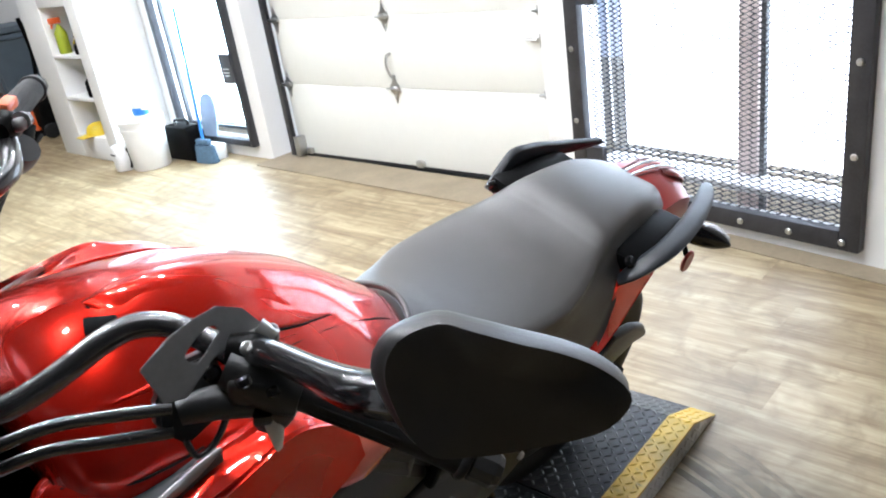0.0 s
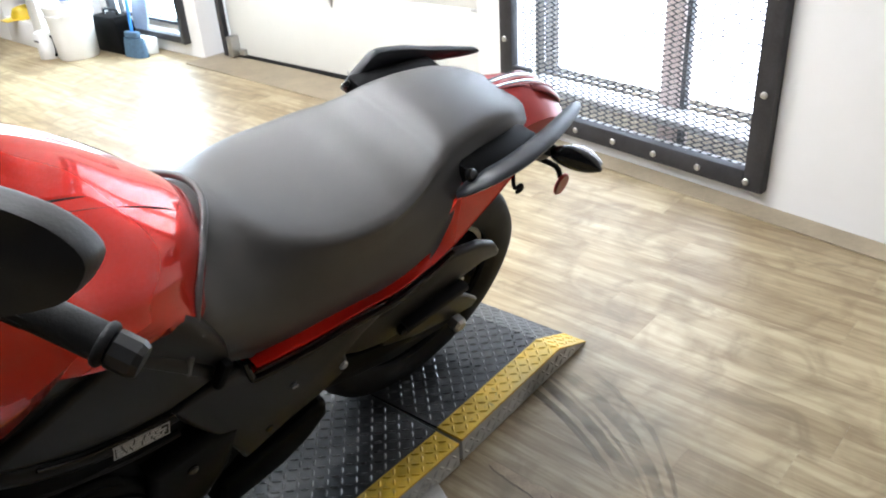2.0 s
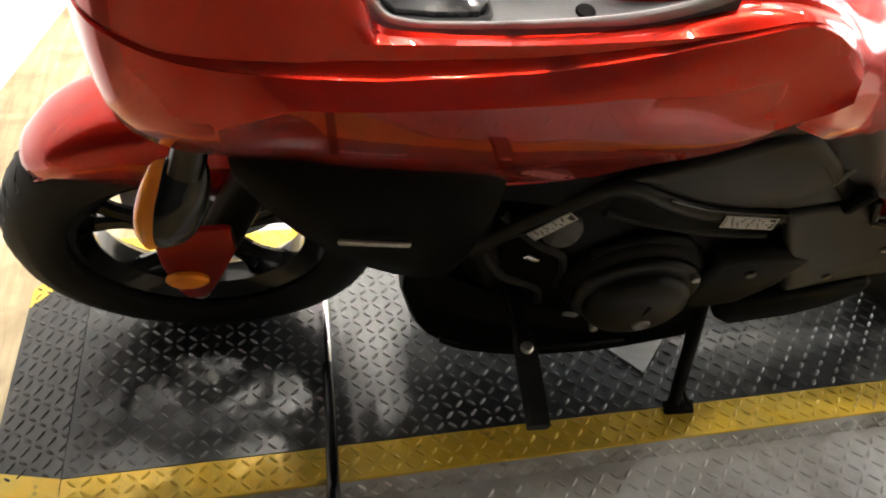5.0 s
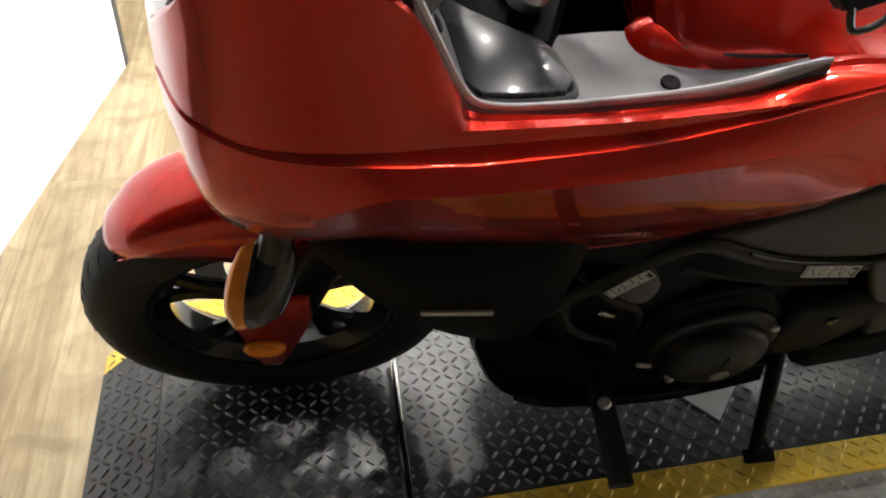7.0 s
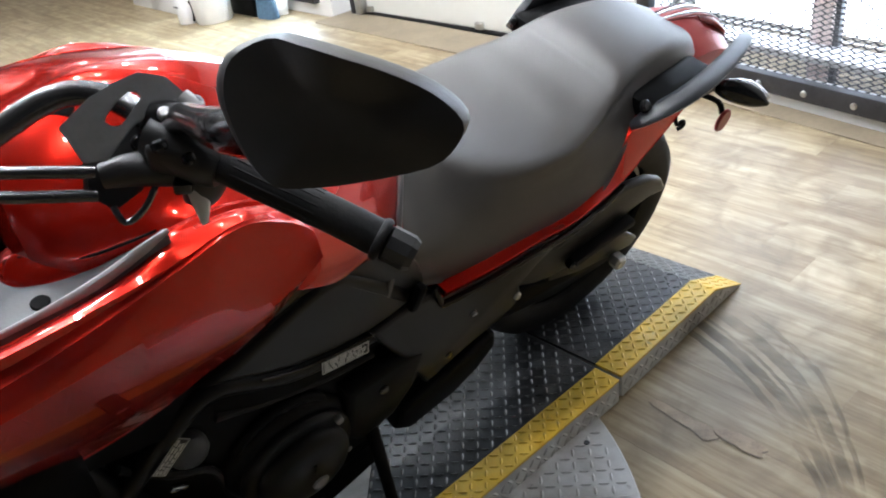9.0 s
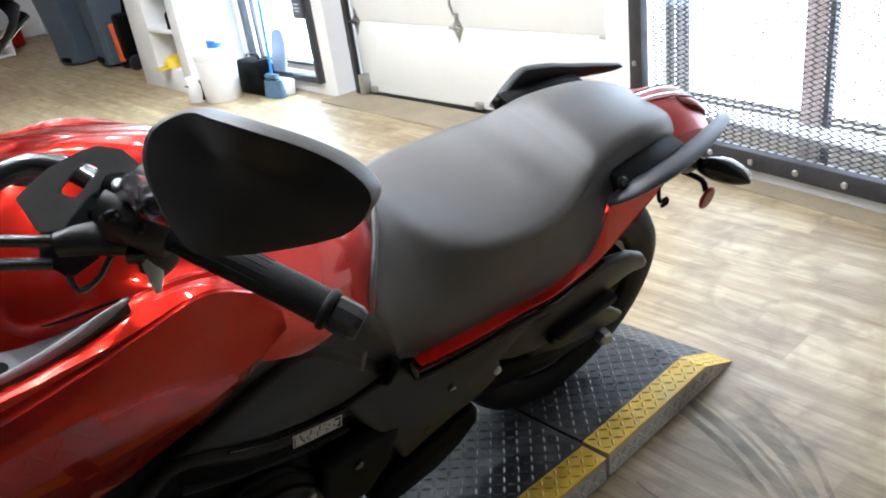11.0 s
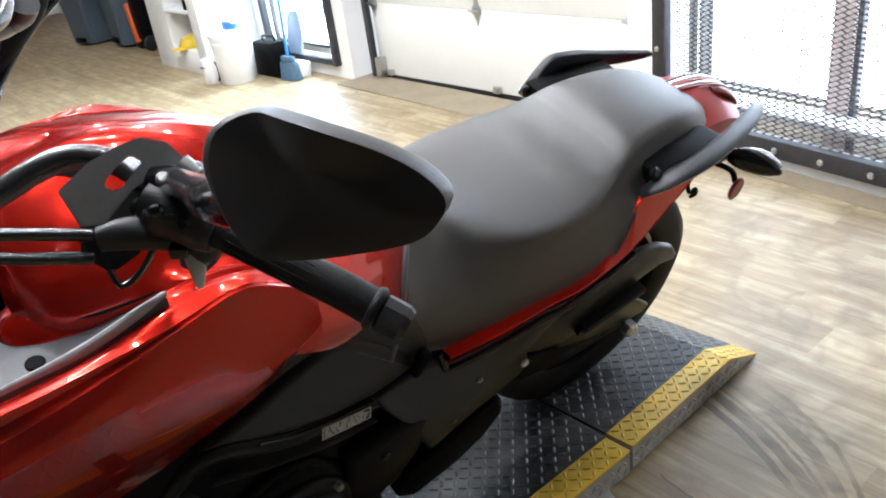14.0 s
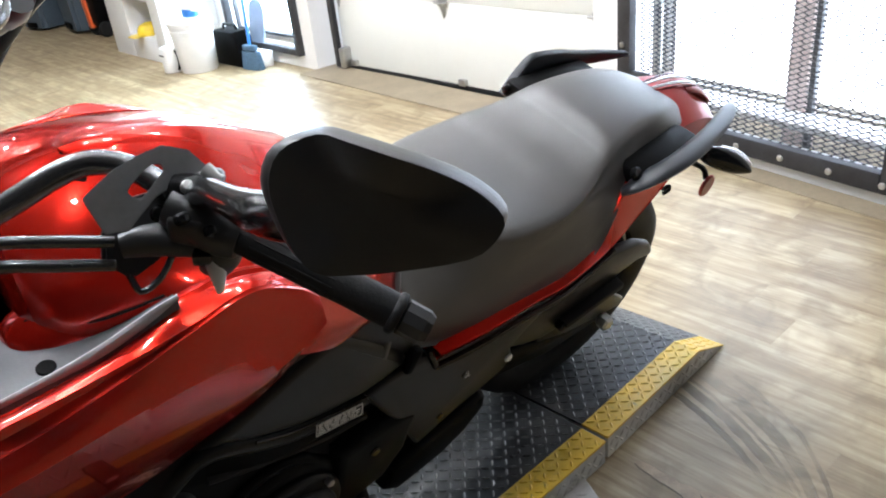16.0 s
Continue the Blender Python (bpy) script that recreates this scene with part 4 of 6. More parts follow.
# side fairings
FAIR = [
    (0.006, (-0.118, 1.015), (-0.150, 0.975), (-0.155, 0.90), (-0.125, 0.845), (-0.09, 0.87), (-0.09, 1.0)),
    (0.035, (-0.172, 1.075), (-0.220, 0.985), (-0.222, 0.895), (-0.180, 0.822), (-0.14, 0.85), (-0.14, 1.05)),
    (0.08, (-0.205, 1.140), (-0.248, 0.988), (-0.250, 0.892), (-0.205, 0.808), (-0.16, 0.84), (-0.17, 1.10)),
    (0.13, (-0.214, 1.135), (-0.262, 0.988), (-0.266, 0.888), (-0.220, 0.797), (-0.17, 0.83), (-0.19, 1.09)),
    (0.20, (-0.214, 1.122), (-0.268, 0.989), (-0.277, 0.900), (-0.232, 0.785), (-0.19, 0.81), (-0.20, 1.06)),
    (0.232, (-0.214, 1.085), (-0.269, 0.990), (-0.279, 0.900), (-0.236, 0.780), (-0.19, 0.81), (-0.203, 1.03)),
    (0.262, (-0.213, 1.020), (-0.269, 0.991), (-0.280, 0.900), (-0.238, 0.775), (-0.20, 0.80), (-0.204, 0.98)),
    (0.29, (-0.211, 0.984), (-0.268, 0.992), (-0.281, 0.900), (-0.240, 0.772), (-0.20, 0.80), (-0.203, 0.955)),
    (0.42, (-0.205, 0.980), (-0.263, 0.998), (-0.281, 0.900), (-0.244, 0.762), (-0.20, 0.79), (-0.195, 0.95)),
    (0.53, (-0.199, 0.992), (-0.256, 1.006), (-0.278, 0.902), (-0.246, 0.772), (-0.20, 0.80), (-0.19, 0.95)),
    (0.60, (-0.192, 1.012), (-0.250, 1.012), (-0.271, 0.908), (-0.247, 0.805), (-0.20, 0.83), (-0.185, 0.95)),
    (0.672, (-0.190, 1.014), (-0.242, 1.014), (-0.264, 0.922), (-0.247, 0.848), (-0.20, 0.87), (-0.185, 0.97)),
    (0.728, (-0.197, 0.996), (-0.236, 0.994), (-0.256, 0.935), (-0.243, 0.892), (-0.205, 0.91), (-0.19, 0.965)),
    (0.758, (-0.210, 0.960), (-0.232, 0.958), (-0.243, 0.940), (-0.236, 0.922), (-0.215, 0.925), (-0.205, 0.95)),
]
def along(x, table):
    """Straight interpolation of (x, value) pairs."""
    for (xa, a), (xb, b) in zip(table, table[1:]):
        if x <= xb:
            return a + (b - a) * max(0.0, (x - xa) / (xb - xa))
    return table[-1][1]


FLANGE_Y = ((0.006, 0.140), (0.035, 0.205), (0.08, 0.236), (0.13, 0.244), (0.20, 0.246), (0.262, 0.242), (0.42, 0.238), (0.53, 0.234), (0.60, 0.232), (0.67, 0.226), (0.72, 0.222), (0.75, 0.226))
FLANGE_Z = ((0.006, 0.985), (0.035, 0.990), (0.08, 0.984), (0.13, 0.985), (0.20, 0.989), (0.262, 0.994), (0.42, 0.993), (0.53, 0.999), (0.60, 1.008), (0.67, 1.018), (0.72, 0.999), (0.75, 0.960))
GROOVE = ((0.006, 0.002), (0.08, 0.002), (0.13, 0.008), (0.20, 0.014), (0.262, 0.020), (0.30, 0.020), (0.36, 0.018), (0.42, 0.015), (0.50, 0.010), (0.56, 0.005), (0.62, 0.001), (0.75, 0.0005))
for s in (-1, 1):
    rings = []
    for x, *ps in FAIR:
        top, crest, mid, low, inl, inh = ps
        fy, fz, drop = -along(x, FLANGE_Y), along(x, FLANGE_Z), along(x, GROOVE)
        gap = (fy - 0.15 * drop, fz - 0.8 * drop)
        edge = (fy - 0.7 * drop - 0.001, fz - 1.2 * drop - 0.0005)
        tuck = max(0.0, min(1.0, (x - 0.08) / 0.12)) * max(0.0, min(1.0, (0.70 - x) / 0.14))
        mid = (max(mid[0], edge[0] - 0.020), mid[1] + 0.048 * tuck)
        second = (0.5 * (edge[0] + mid[0]) - 0.003, 0.5 * (edge[1] + mid[1]) + 0.001)
        low = (low[0] + 0.044 * tuck, low[1] - 0.040 * tuck)
        ring = [(top[0] + 0.006, top[1] - 0.004), (top[0] - 0.004, top[1] + 0.001), (top[0] - 0.010, top[1] - 0.001), ((top[0] + fy) / 2 - 0.003, (top[1] + fz) / 2 + 0.002), (fy, fz), gap, edge, (edge[0] - 0.003, edge[1] - 0.0005), second, mid, (mid[0] * 0.55 + low[0] * 0.45 - 0.009, mid[1] * 0.5 + low[1] * 0.5), low, inl, inh]
        rings.append([(x, -s * y if s > 0 else y, z) for y, z in ring])
    fp = part("side_fairing", crisp(rings, 10), RED, moto, "glossy red side fairing with a sharp crease", sharp=27)
    fp.location.z = -0.034 if s > 0 else 0.0
    # lower inner strip and dark slot
    part("lower_strip", loft([[(x, s * (w + d), z + h) for d, h in ((-0.012, 0.035), (0.012, 0.03), (0.012, -0.012), (-0.012, -0.012))] for x, w, z in ((0.09, 0.165, 0.800), (0.20, 0.178, 0.757), (0.34, 0.186, 0.727), (0.47, 0.186, 0.727), (0.56, 0.190, 0.750))], 4, 1), RED_DARK, fp, "narrow lower red strip")

# nose: headlight, upper cowl, screen
rings = []
for x, w, z0, z1 in ((-0.016, 0.045, 0.88, 0.975), (-0.004, 0.09, 0.865, 0.995), (0.012, 0.128, 0.85, 1.01), (0.05, 0.15, 0.84, 1.05)):
    zm = (z0 + z1) / 2
    rings.append([(x, w * math.cos(a), zm + (z1 - z0) / 2 * math.sin(a)) for a in (k * math.pi / 5 for k in range(10))])
part("headlight", loft(rings, 4, 3), CLEAR, moto, "clear headlight unit in the nose")
rings = []
for x, w, z0, z1 in ((0.012, 0.05, 0.985, 1.022), (0.026, 0.122, 1.012, 1.072), (0.045, 0.178, 1.078, 1.135), (0.08, 0.214, 1.142, 1.205), (0.13, 0.222, 1.137, 1.25), (0.18, 0.222, 1.124, 1.275), (0.215, 0.220, 1.122, 1.29)):
    k = 0.035 if x > 0.2 else 0.0
    rings.append([(x, -w, z0), (x - k * 0.5, -w * 0.985, (z0 * 0.5 + z1 * 0.5)), (x - k, -w * 0.66, z1 - 0.02), (x - k, 0, z1), (x - k, w * 0.66, z1 - 0.02), (x - k * 0.5, w * 0.985, (z0 + z1) / 2), (x, w, z0), (x, w * 0.5, z0 + 0.01), (x, -w * 0.5, z0 + 0.01)])
part("upper_cowl", crisp(rings, 5), RED, moto, "red upper cowl over the headlight", sharp=30)
rings = [[(x + 0.25 * k, -w, z + 0.0), (x + 0.2 * k, -w * 0.6, z + 0.03), (x + 0.18 * k, 0, z + 0.045), (x + 0.2 * k, w * 0.6, z + 0.03), (x + 0.25 * k, w, z)] for x, w, z, k in ((0.05, 0.16, 1.19, 0.25), (0.11, 0.17, 1.27, 0.25), (0.18, 0.15, 1.36, 0.25), (0.25, 0.09, 1.43, 0.25))]
scr = part("windscreen", loft(rings, 4, 3, closed=False), SMOKE, moto, "short smoked windscreen")
scr.modifiers.new("thick", "SOLIDIFY").thickness = 0.004
for s in (-1, 1):
    part("inner_cowl", loft([[(x0, s * y0, z0), (x0 + 0.03, s * (y0 - 0.035), z0 + 0.012), (x0 + 0.06, s * (y0 - 0.085), z0 + 0.02), (x0 + 0.05, s * (y0 - 0.09), z0 + 0.01), (x0 + 0.02, s * (y0 - 0.04), z0 - 0.004)] for x0, y0, z0 in ((0.236, 0.206, 1.088), (0.222, 0.214, 1.125), (0.206, 0.214, 1.165), (0.190, 0.208, 1.215), (0.172, 0.196, 1.262))], 4, 2), GREY, moto, "grey inner cowl facing the rider")
part("dash_panel", box(0.03, 0.26, 0.15, (0.262, 0, 1.16), 0.012, turn=RY(14)), BLACK, moto, "black dash panel behind the screen")
part("gauge", loft([[(x, 0.075 * k * math.cos(a), 1.19 + 0.045 * k * math.sin(a)) for a in (j * math.pi / 4 for j in range(8))] for x, k in ((0.25, 1.0), (0.28, 1.0), (0.29, 0.8))]), BLACK_GLOSS, moto, "black instrument panel")

for s in (-1, 1):
    part("cowl_gap", tube([(0.022, s * 0.121, 1.012), (0.04, s * 0.176, 1.076), (0.078, s * 0.211, 1.139), (0.10, s * 0.216, 1.138), (0.14, s * 0.2185, 1.133), (0.18, s * 0.219, 1.1235), (0.214, s * 0.2175, 1.1215)], [0.001, 0.004, 0.006, 0.004, 0.0025, 0.002, 0.002], 8, 5), BLACK, moto, "dark gap under the upper cowl")

# pockets beside the steering head
for s in (-1, 1):
    rows = []
    for x, rim, a1 in ((0.222, 1.112, 0.1), (0.246, 1.056, 0.1), (0.272, 1.000, 0.1), (0.3, 0.983, 0.1), (0.36, 0.982, 0.1), (0.46, 0.986, 0.1), (0.52, 0.993, 0.14), (0.575, 1.010, 0.165), (0.602, 1.020, 0.176)):
        y = 0.213 - 0.03 * max(0.0, x - 0.36)
        deep = rim - 0.016
        rows.append([(x, s * q, z) for q, z in ((y + 0.002, rim - 0.006), (y, rim + 0.002), (y - 0.012, rim + 0.001), (y - 0.016, rim - 0.006), (a1 + 0.015, deep), (a1, deep - 0.003), (a1, deep - 0.05), (y, deep - 0.03))])
    # The left tray is grey, the right one black.
    tr = part("pocket_tray", crisp(rows, 5), TRAY if s < 0 else BLACK, moto, "plastic pocket between fairing and tank, grey left, black right", sharp=30)
    tr.location.z = -0.034 if s > 0 else 0.0
    LID = ((0.268, 0.070), (0.296, 0.092), (0.330, 0.114), (0.358, 0.132), (0.370, 0.152), (0.377, 0.180), (0.368, 0.191), (0.330, 0.193), (0.292, 0.190), (0.278, 0.176), (0.272, 0.130), (0.266, 0.090))
    cx, cy = 0.318, 0.145
    bm = loft([[(cx + (x - cx) * k, s * (cy + (y - cy) * k), 0.980 + h + 0.06 * (0.193 - y)) for x, y in LID] for k, h in ((1.02, -0.03), (1.02, -0.002), (1.0, 0.004), (0.985, 0.005))], 4, 1)
    lid = part("box_lid", bm, LID_GLASS, tr, "smoked glove box lid", sharp=30)
    part("lid_frame", tube([(cx + (x - cx) * 1.05, s * (cy + (y - cy) * 1.05), 0.976 + 0.06 * (0.193 - y)) for x, y in LID + LID[:1]], 0.004, 8, 3), GREY, lid)
    part("edge_trim", tube([(x, s * (0.2095 - 0.03 * max(0.0, x - 0.36)), z + 0.0025) for x, z in ((0.222, 1.112), (0.246, 1.056), (0.272, 1.002), (0.300, 0.985), (0.36, 0.983), (0.46, 0.987), (0.52, 0.994), (0.575, 1.011), (0.604, 1.022))], [0.0045] * 5 + [0.006, 0.008, 0.0075, 0.003], 10, 5, flat=0.6), TRIM, tr, "pale grey edge trim of the pocket")
    part("recess_clip", disc(0.010, 0.004, 14, (0.472, s * 0.182, 0.980)), BLACK, tr)
    part("recess_clip", disc(0.009, 0.004, 14, (0.252, s * 0.150, 1.030), RY(60)), BLACK, tr)
part("inner_body", loft([[(x, -w, z0), (x, -w, z1), (x, w, z1), (x, w, z0)] for x, w, z0, z1 in ((0.03, 0.10, 0.80, 0.93), (0.12, 0.17, 0.76, 0.93), (0.30, 0.19, 0.70, 0.84), (0.46, 0.185, 0.66, 0.82), (0.52, 0.18, 0.64, 0.90), (0.62, 0.17, 0.60, 0.95))], 3, 1), BLACK, moto, "black inner body behind the fairings")
part("steering_head", tube([(0.40, 0, 0.66), (0.37, 0, 0.80), (0.335, 0, 0.935)], [0.06, 0.055, 0.05], 20, 3), BLACK, moto, "black steering head")
part("top_yoke", slab([(-0.12, -0.035), (-0.06, -0.055), (0.06, -0.055), (0.12, -0.035), (0.12, 0.03), (0.05, 0.06), (-0.05, 0.06), (-0.12, 0.03)], 0.03, 0.010), BLACK, moto, "black cast top yoke", matrix=Matrix.Translation((0.345, 0, 0.955)) @ RY(-17) @ RZ(90) @ RX(90))
for s in (-1, 1):
    part("riser", tube([(0.345, s * 0.032, 0.955), (0.375, s * 0.036, 1.06), (0.386, s * 0.05, 1.115)], [0.024, 0.020, 0.022], 14, 3), BLACK, moto, "black handlebar riser")
ig = part("ignition_switch", disc(0.025, 0.03, 28, (0.350, -0.071, 1.000), RY(24) @ RX(14)), STEEL, moto, "silver ignition switch")
part("key_slot", box(0.016, 0.003, 0.004, (0.357, -0.072, 1.015), 0.001, turn=RY(24) @ RX(14)), BLACK, ig)

# tank cover
TANK = [
    (0.472, 1.030, 0.05, 1.028, 0.095, 1.005, 0.118, 0.980, 0.115, 0.950),
    (0.488, 1.056, 0.07, 1.048, 0.125, 1.015, 0.148, 0.970, 0.140, 0.935),
    (0.515, 1.074, 0.08, 1.060, 0.145, 1.020, 0.168, 0.966, 0.160, 0.920),
    (0.56, 1.086, 0.085, 1.066, 0.155, 1.018, 0.184, 0.962, 0.180, 0.90),
    (0.605, 1.089, 0.09, 1.062, 0.150, 1.018, 0.190, 0.985, 0.190, 0.90),
    (0.645, 1.086, 0.09, 1.056, 0.150, 1.014, 0.196, 0.998, 0.200, 0.89),
    (0.71, 1.068, 0.09, 1.040, 0.152, 0.998, 0.202, 0.978, 0.204, 0.86),
    (0.76, 1.048, 0.09, 1.018, 0.154, 0.976, 0.206, 0.945, 0.204, 0.84),
    (0.80, 1.028, 0.09, 0.998, 0.154, 0.955, 0.203, 0.905, 0.192, 0.82),
    (0.87, 0.985, 0.085, 0.958, 0.148, 0.908, 0.184, 0.858, 0.168, 0.80),
    (0.94, 0.928, 0.072, 0.906, 0.122, 0.866, 0.150, 0.815, 0.145, 0.76),
    (0.99, 0.885, 0.056, 0.866, 0.092, 0.836, 0.115, 0.785, 0.11, 0.74),
    (1.02, 0.852, 0.034, 0.840, 0.052, 0.820, 0.064, 0.785, 0.06, 0.74),
]
rings = []
for x, z0, y1, z1, y2, z2, y3, z3, y4, z4 in TANK:
    half = [(0, z0), (y1, z1), (y2, z2), (y3, z3), (y4, z4)]
    rings.append([(x, -y, z) for y, z in half[:0:-1]] + [(x, y, z) for y, z in half])
tank = part("tank_cover", loft(rings, 6, 4), RED, moto, "glossy red tank cover")
for q in (-1, 1):
    part("tank_shoulder", loft([[(x, q * (yc + w * math.cos(a)), z + h * math.sin(a)) for a in (k * math.pi / 4 for k in range(8))] for x, yc, w, z, h in ((0.447, 0.114, 0.004, 0.952, 0.004), (0.449, 0.115, 0.018, 0.952, 0.016), (0.456, 0.117, 0.031, 0.952, 0.027), (0.47, 0.119, 0.040, 0.953, 0.036), (0.495, 0.123, 0.046, 0.955, 0.042), (0.54, 0.134, 0.045, 0.957, 0.043), (0.60, 0.150, 0.036, 0.957, 0.04))], 4, 3), RED, tank, "rounded red lower lobe")


def tank_row(x):
    """Half section of the tank at x, from the ridge outwards."""
    for a, b in zip(TANK, TANK[1:]):
        if a[0] <= x <= b[0]:
            k = (x - a[0]) / (b[0] - a[0])
            return [p + (q - p) * k for p, q in zip(a, b)]
    return list(TANK[-1])


def tank_z(x, y):
    """Height of the tank's skin over the point x, y."""
    r = tank_row(x)
    pts = [(0.0, r[1]), (r[2], r[3]), (r[4], r[5]), (r[6], r[7])]
    return along(abs(y), pts)


# lid outline: x, width to the left, width to the right
LEAF = ((0.574, 0.003, 0.003), (0.586, 0.020, 0.008), (0.605, 0.040, 0.016), (0.65, 0.070, 0.031), (0.715, 0.094, 0.047), (0.773, 0.094, 0.054), (0.832, 0.081, 0.058), (0.884, 0.066, 0.055), (0.921, 0.052, 0.046))
lid_rows = []
for x, wl, wr in LEAF:
    left, right = [[(x, q * y, tank_z(x, y) + h) for y, h in ((w, -0.003), (w - 0.0005, 0.0024), (w * 0.94, 0.0034), (w * 0.5, 0.0045))] for q, w in ((-1, wl), (1, wr))]
    lid_rows.append(left + [(x, 0, tank_row(x)[1] + 0.0040)] + right[::-1])
part("tank_lid", crisp(lid_rows, 4), RED, tank, "raised red leaf-shaped lid of the tank", sharp=50)


def y_disc(r, h, x, y, z, n=40):
    return disc(r, h, n, (x, y, z), RX(90))


def seam(name, pts, r, parent, material=BLACK):
    return part(name, tube(pts, r, 6, 6), material, parent, "thin dark panel gap")


for q in (-1, 1):
    rim = [(x, wl if q < 0 else wr) for x, wl, wr in LEAF]
    seam("panel_gap", [(x, q * (w + 0.0012), tank_z(x, w) + 0.0004) for x, w in rim] + [(0.9225, q * 0.02, tank_z(0.9225, 0.02) + 0.0006)], 0.0018, tank)
    seam("panel_gap", [(x, q * y, tank_z(x, y) + 0.0008) for x, y in ((0.70, 0.126), (0.74, 0.118), (0.79, 0.107), (0.85, 0.093), (0.90, 0.081), (0.95, 0.067), (1.0, 0.054))], 0.0015, tank)
    ridge = [(x, q * y, tank_z(x, y) + 0.001) for x, y in ((0.50, 0.095), (0.55, 0.108), (0.62, 0.112), (0.70, 0.112), (0.77, 0.104))]
    part("side_ridge", tube(ridge, [0.002, 0.004, 0.005, 0.004, 0.001], 10, 5), RED, tank, "raised red ridge along the tank side")
    if q < 0:
        seam("panel_gap", [(x, q * y, z) for x, y, z in ((0.607, 0.196, 1.009), (0.65, 0.1965, 1.008), (0.70, 0.201, 1.000), (0.748, 0.205, 0.968))], 0.0022, tank)
seam("panel_gap", [(0.475, -0.122, 0.990), (0.52, -0.160, 0.995), (0.56, -0.172, 1.000), (0.60, -0.176, 1.004)], 0.0016, tank)
part("notch", box(0.034, 0.027, 0.016, (0.574, -0.033, 1.0765), 0.004, turn=RZ(-28) @ RX(16)), BLACK, tank, "dark finger notch at the lid's front")

# seat
SEAT = [
    (0.905, 0.77, 0.085, 0.766, 0.138, 0.752, 0.168, 0.715, 0.166, 0.672),
    (0.95, 0.815, 0.085, 0.808, 0.142, 0.785, 0.172, 0.735, 0.17, 0.67),
    (1.0, 0.85, 0.055, 0.838, 0.115, 0.795, 0.172, 0.725, 0.176, 0.662),
    (1.06, 0.835, 0.06, 0.823, 0.118, 0.784, 0.172, 0.715, 0.1881, 0.6525),
    (1.12, 0.812, 0.105, 0.799, 0.142, 0.768, 0.171, 0.712, 0.1915, 0.6553),
    (1.2, 0.793, 0.136, 0.783, 0.16, 0.757, 0.173, 0.714, 0.1924, 0.6548),
    (1.3, 0.786, 0.142, 0.777, 0.163, 0.754, 0.171, 0.72, 0.1947, 0.6552),
    (1.36, 0.792, 0.135, 0.783, 0.155, 0.762, 0.166, 0.732, 0.1914, 0.6646),
    (1.41, 0.798, 0.122, 0.79, 0.142, 0.774, 0.156, 0.75, 0.1836, 0.682),
    (1.455, 0.811, 0.106, 0.806, 0.128, 0.79, 0.147, 0.766, 0.17, 0.7266),
    (1.475, 0.82, 0.102, 0.815, 0.124, 0.794, 0.143, 0.769, 0.16, 0.741),
    (1.51, 0.835, 0.092, 0.829, 0.114, 0.803, 0.132, 0.777, 0.148, 0.75),
    (1.58, 0.841, 0.082, 0.834, 0.102, 0.808, 0.115, 0.782, 0.122, 0.757),
    (1.66, 0.834, 0.072, 0.828, 0.094, 0.803, 0.104, 0.78, 0.104, 0.757),
    (1.73, 0.816, 0.056, 0.81, 0.08, 0.788, 0.09, 0.772, 0.086, 0.754),
    (1.79, 0.79, 0.034, 0.784, 0.058, 0.766, 0.066, 0.757, 0.06, 0.742),
    (1.835, 0.758, -0.002, 0.754, 0.02, 0.744, 0.028, 0.746, 0.02, 0.738),
]
REAR = lambda x: 0.0175 * max(0.0, min(1.0, (x - 1.05) / 0.75))
rings = []
for x, z0, y1, z1, y2, z2, y3, z3, y4, z4 in SEAT:
    c = REAR(x)
    half = [(0, z0)] + [(y + c, z) for y, z in ((y1, z1), (y2, z2), (y3, z3), (y4, z4), (y4 - 0.025, z4 - 0.012))]
    rings.append([(x, c - y, z) for y, z in half[:0:-1]] + [(x, c + y, z) for y, z in half])
seat = part("seat", loft(rings, 6, 4), VINYL, moto, "black vinyl two-up seat with a stepped pillion")
part("front_lip", tube([(0.91, -0.186, 0.69), (0.93, -0.176, 0.765), (0.965, -0.132, 0.813), (1.00, -0.086, 0.832), (1.03, -0.04, 0.848), (1.04, 0, 0.852), (1.03, 0.04, 0.848), (1.00, 0.086, 0.832), (0.965, 0.132, 0.813), (0.93, 0.176, 0.765), (0.91, 0.186, 0.69)], 0.006, 10, 5), VINYL, seat)

# red side strips and tail
STRIP = [
    (1.018, -0.1831, 0.6469, -0.2068, 0.6472),
    (1.024, -0.187, 0.6488, -0.2102, 0.6486),
    (1.12, -0.1925, 0.6533, -0.2169, 0.6524),
    (1.22, -0.1936, 0.6527, -0.2161, 0.6546),
    (1.3, -0.1957, 0.6532, -0.2181, 0.6557),
    (1.37, -0.1918, 0.6642, -0.2103, 0.6577),
    (1.42, -0.1828, 0.6839, -0.2016, 0.6584),
    (1.47, -0.166, 0.742, -0.1936, 0.6664),
    (1.53, -0.158, 0.765, -0.1814, 0.6838),
    (1.6, -0.15, 0.776, -0.1694, 0.7098),
    (1.66, -0.144, 0.776, -0.1574, 0.7338),
]
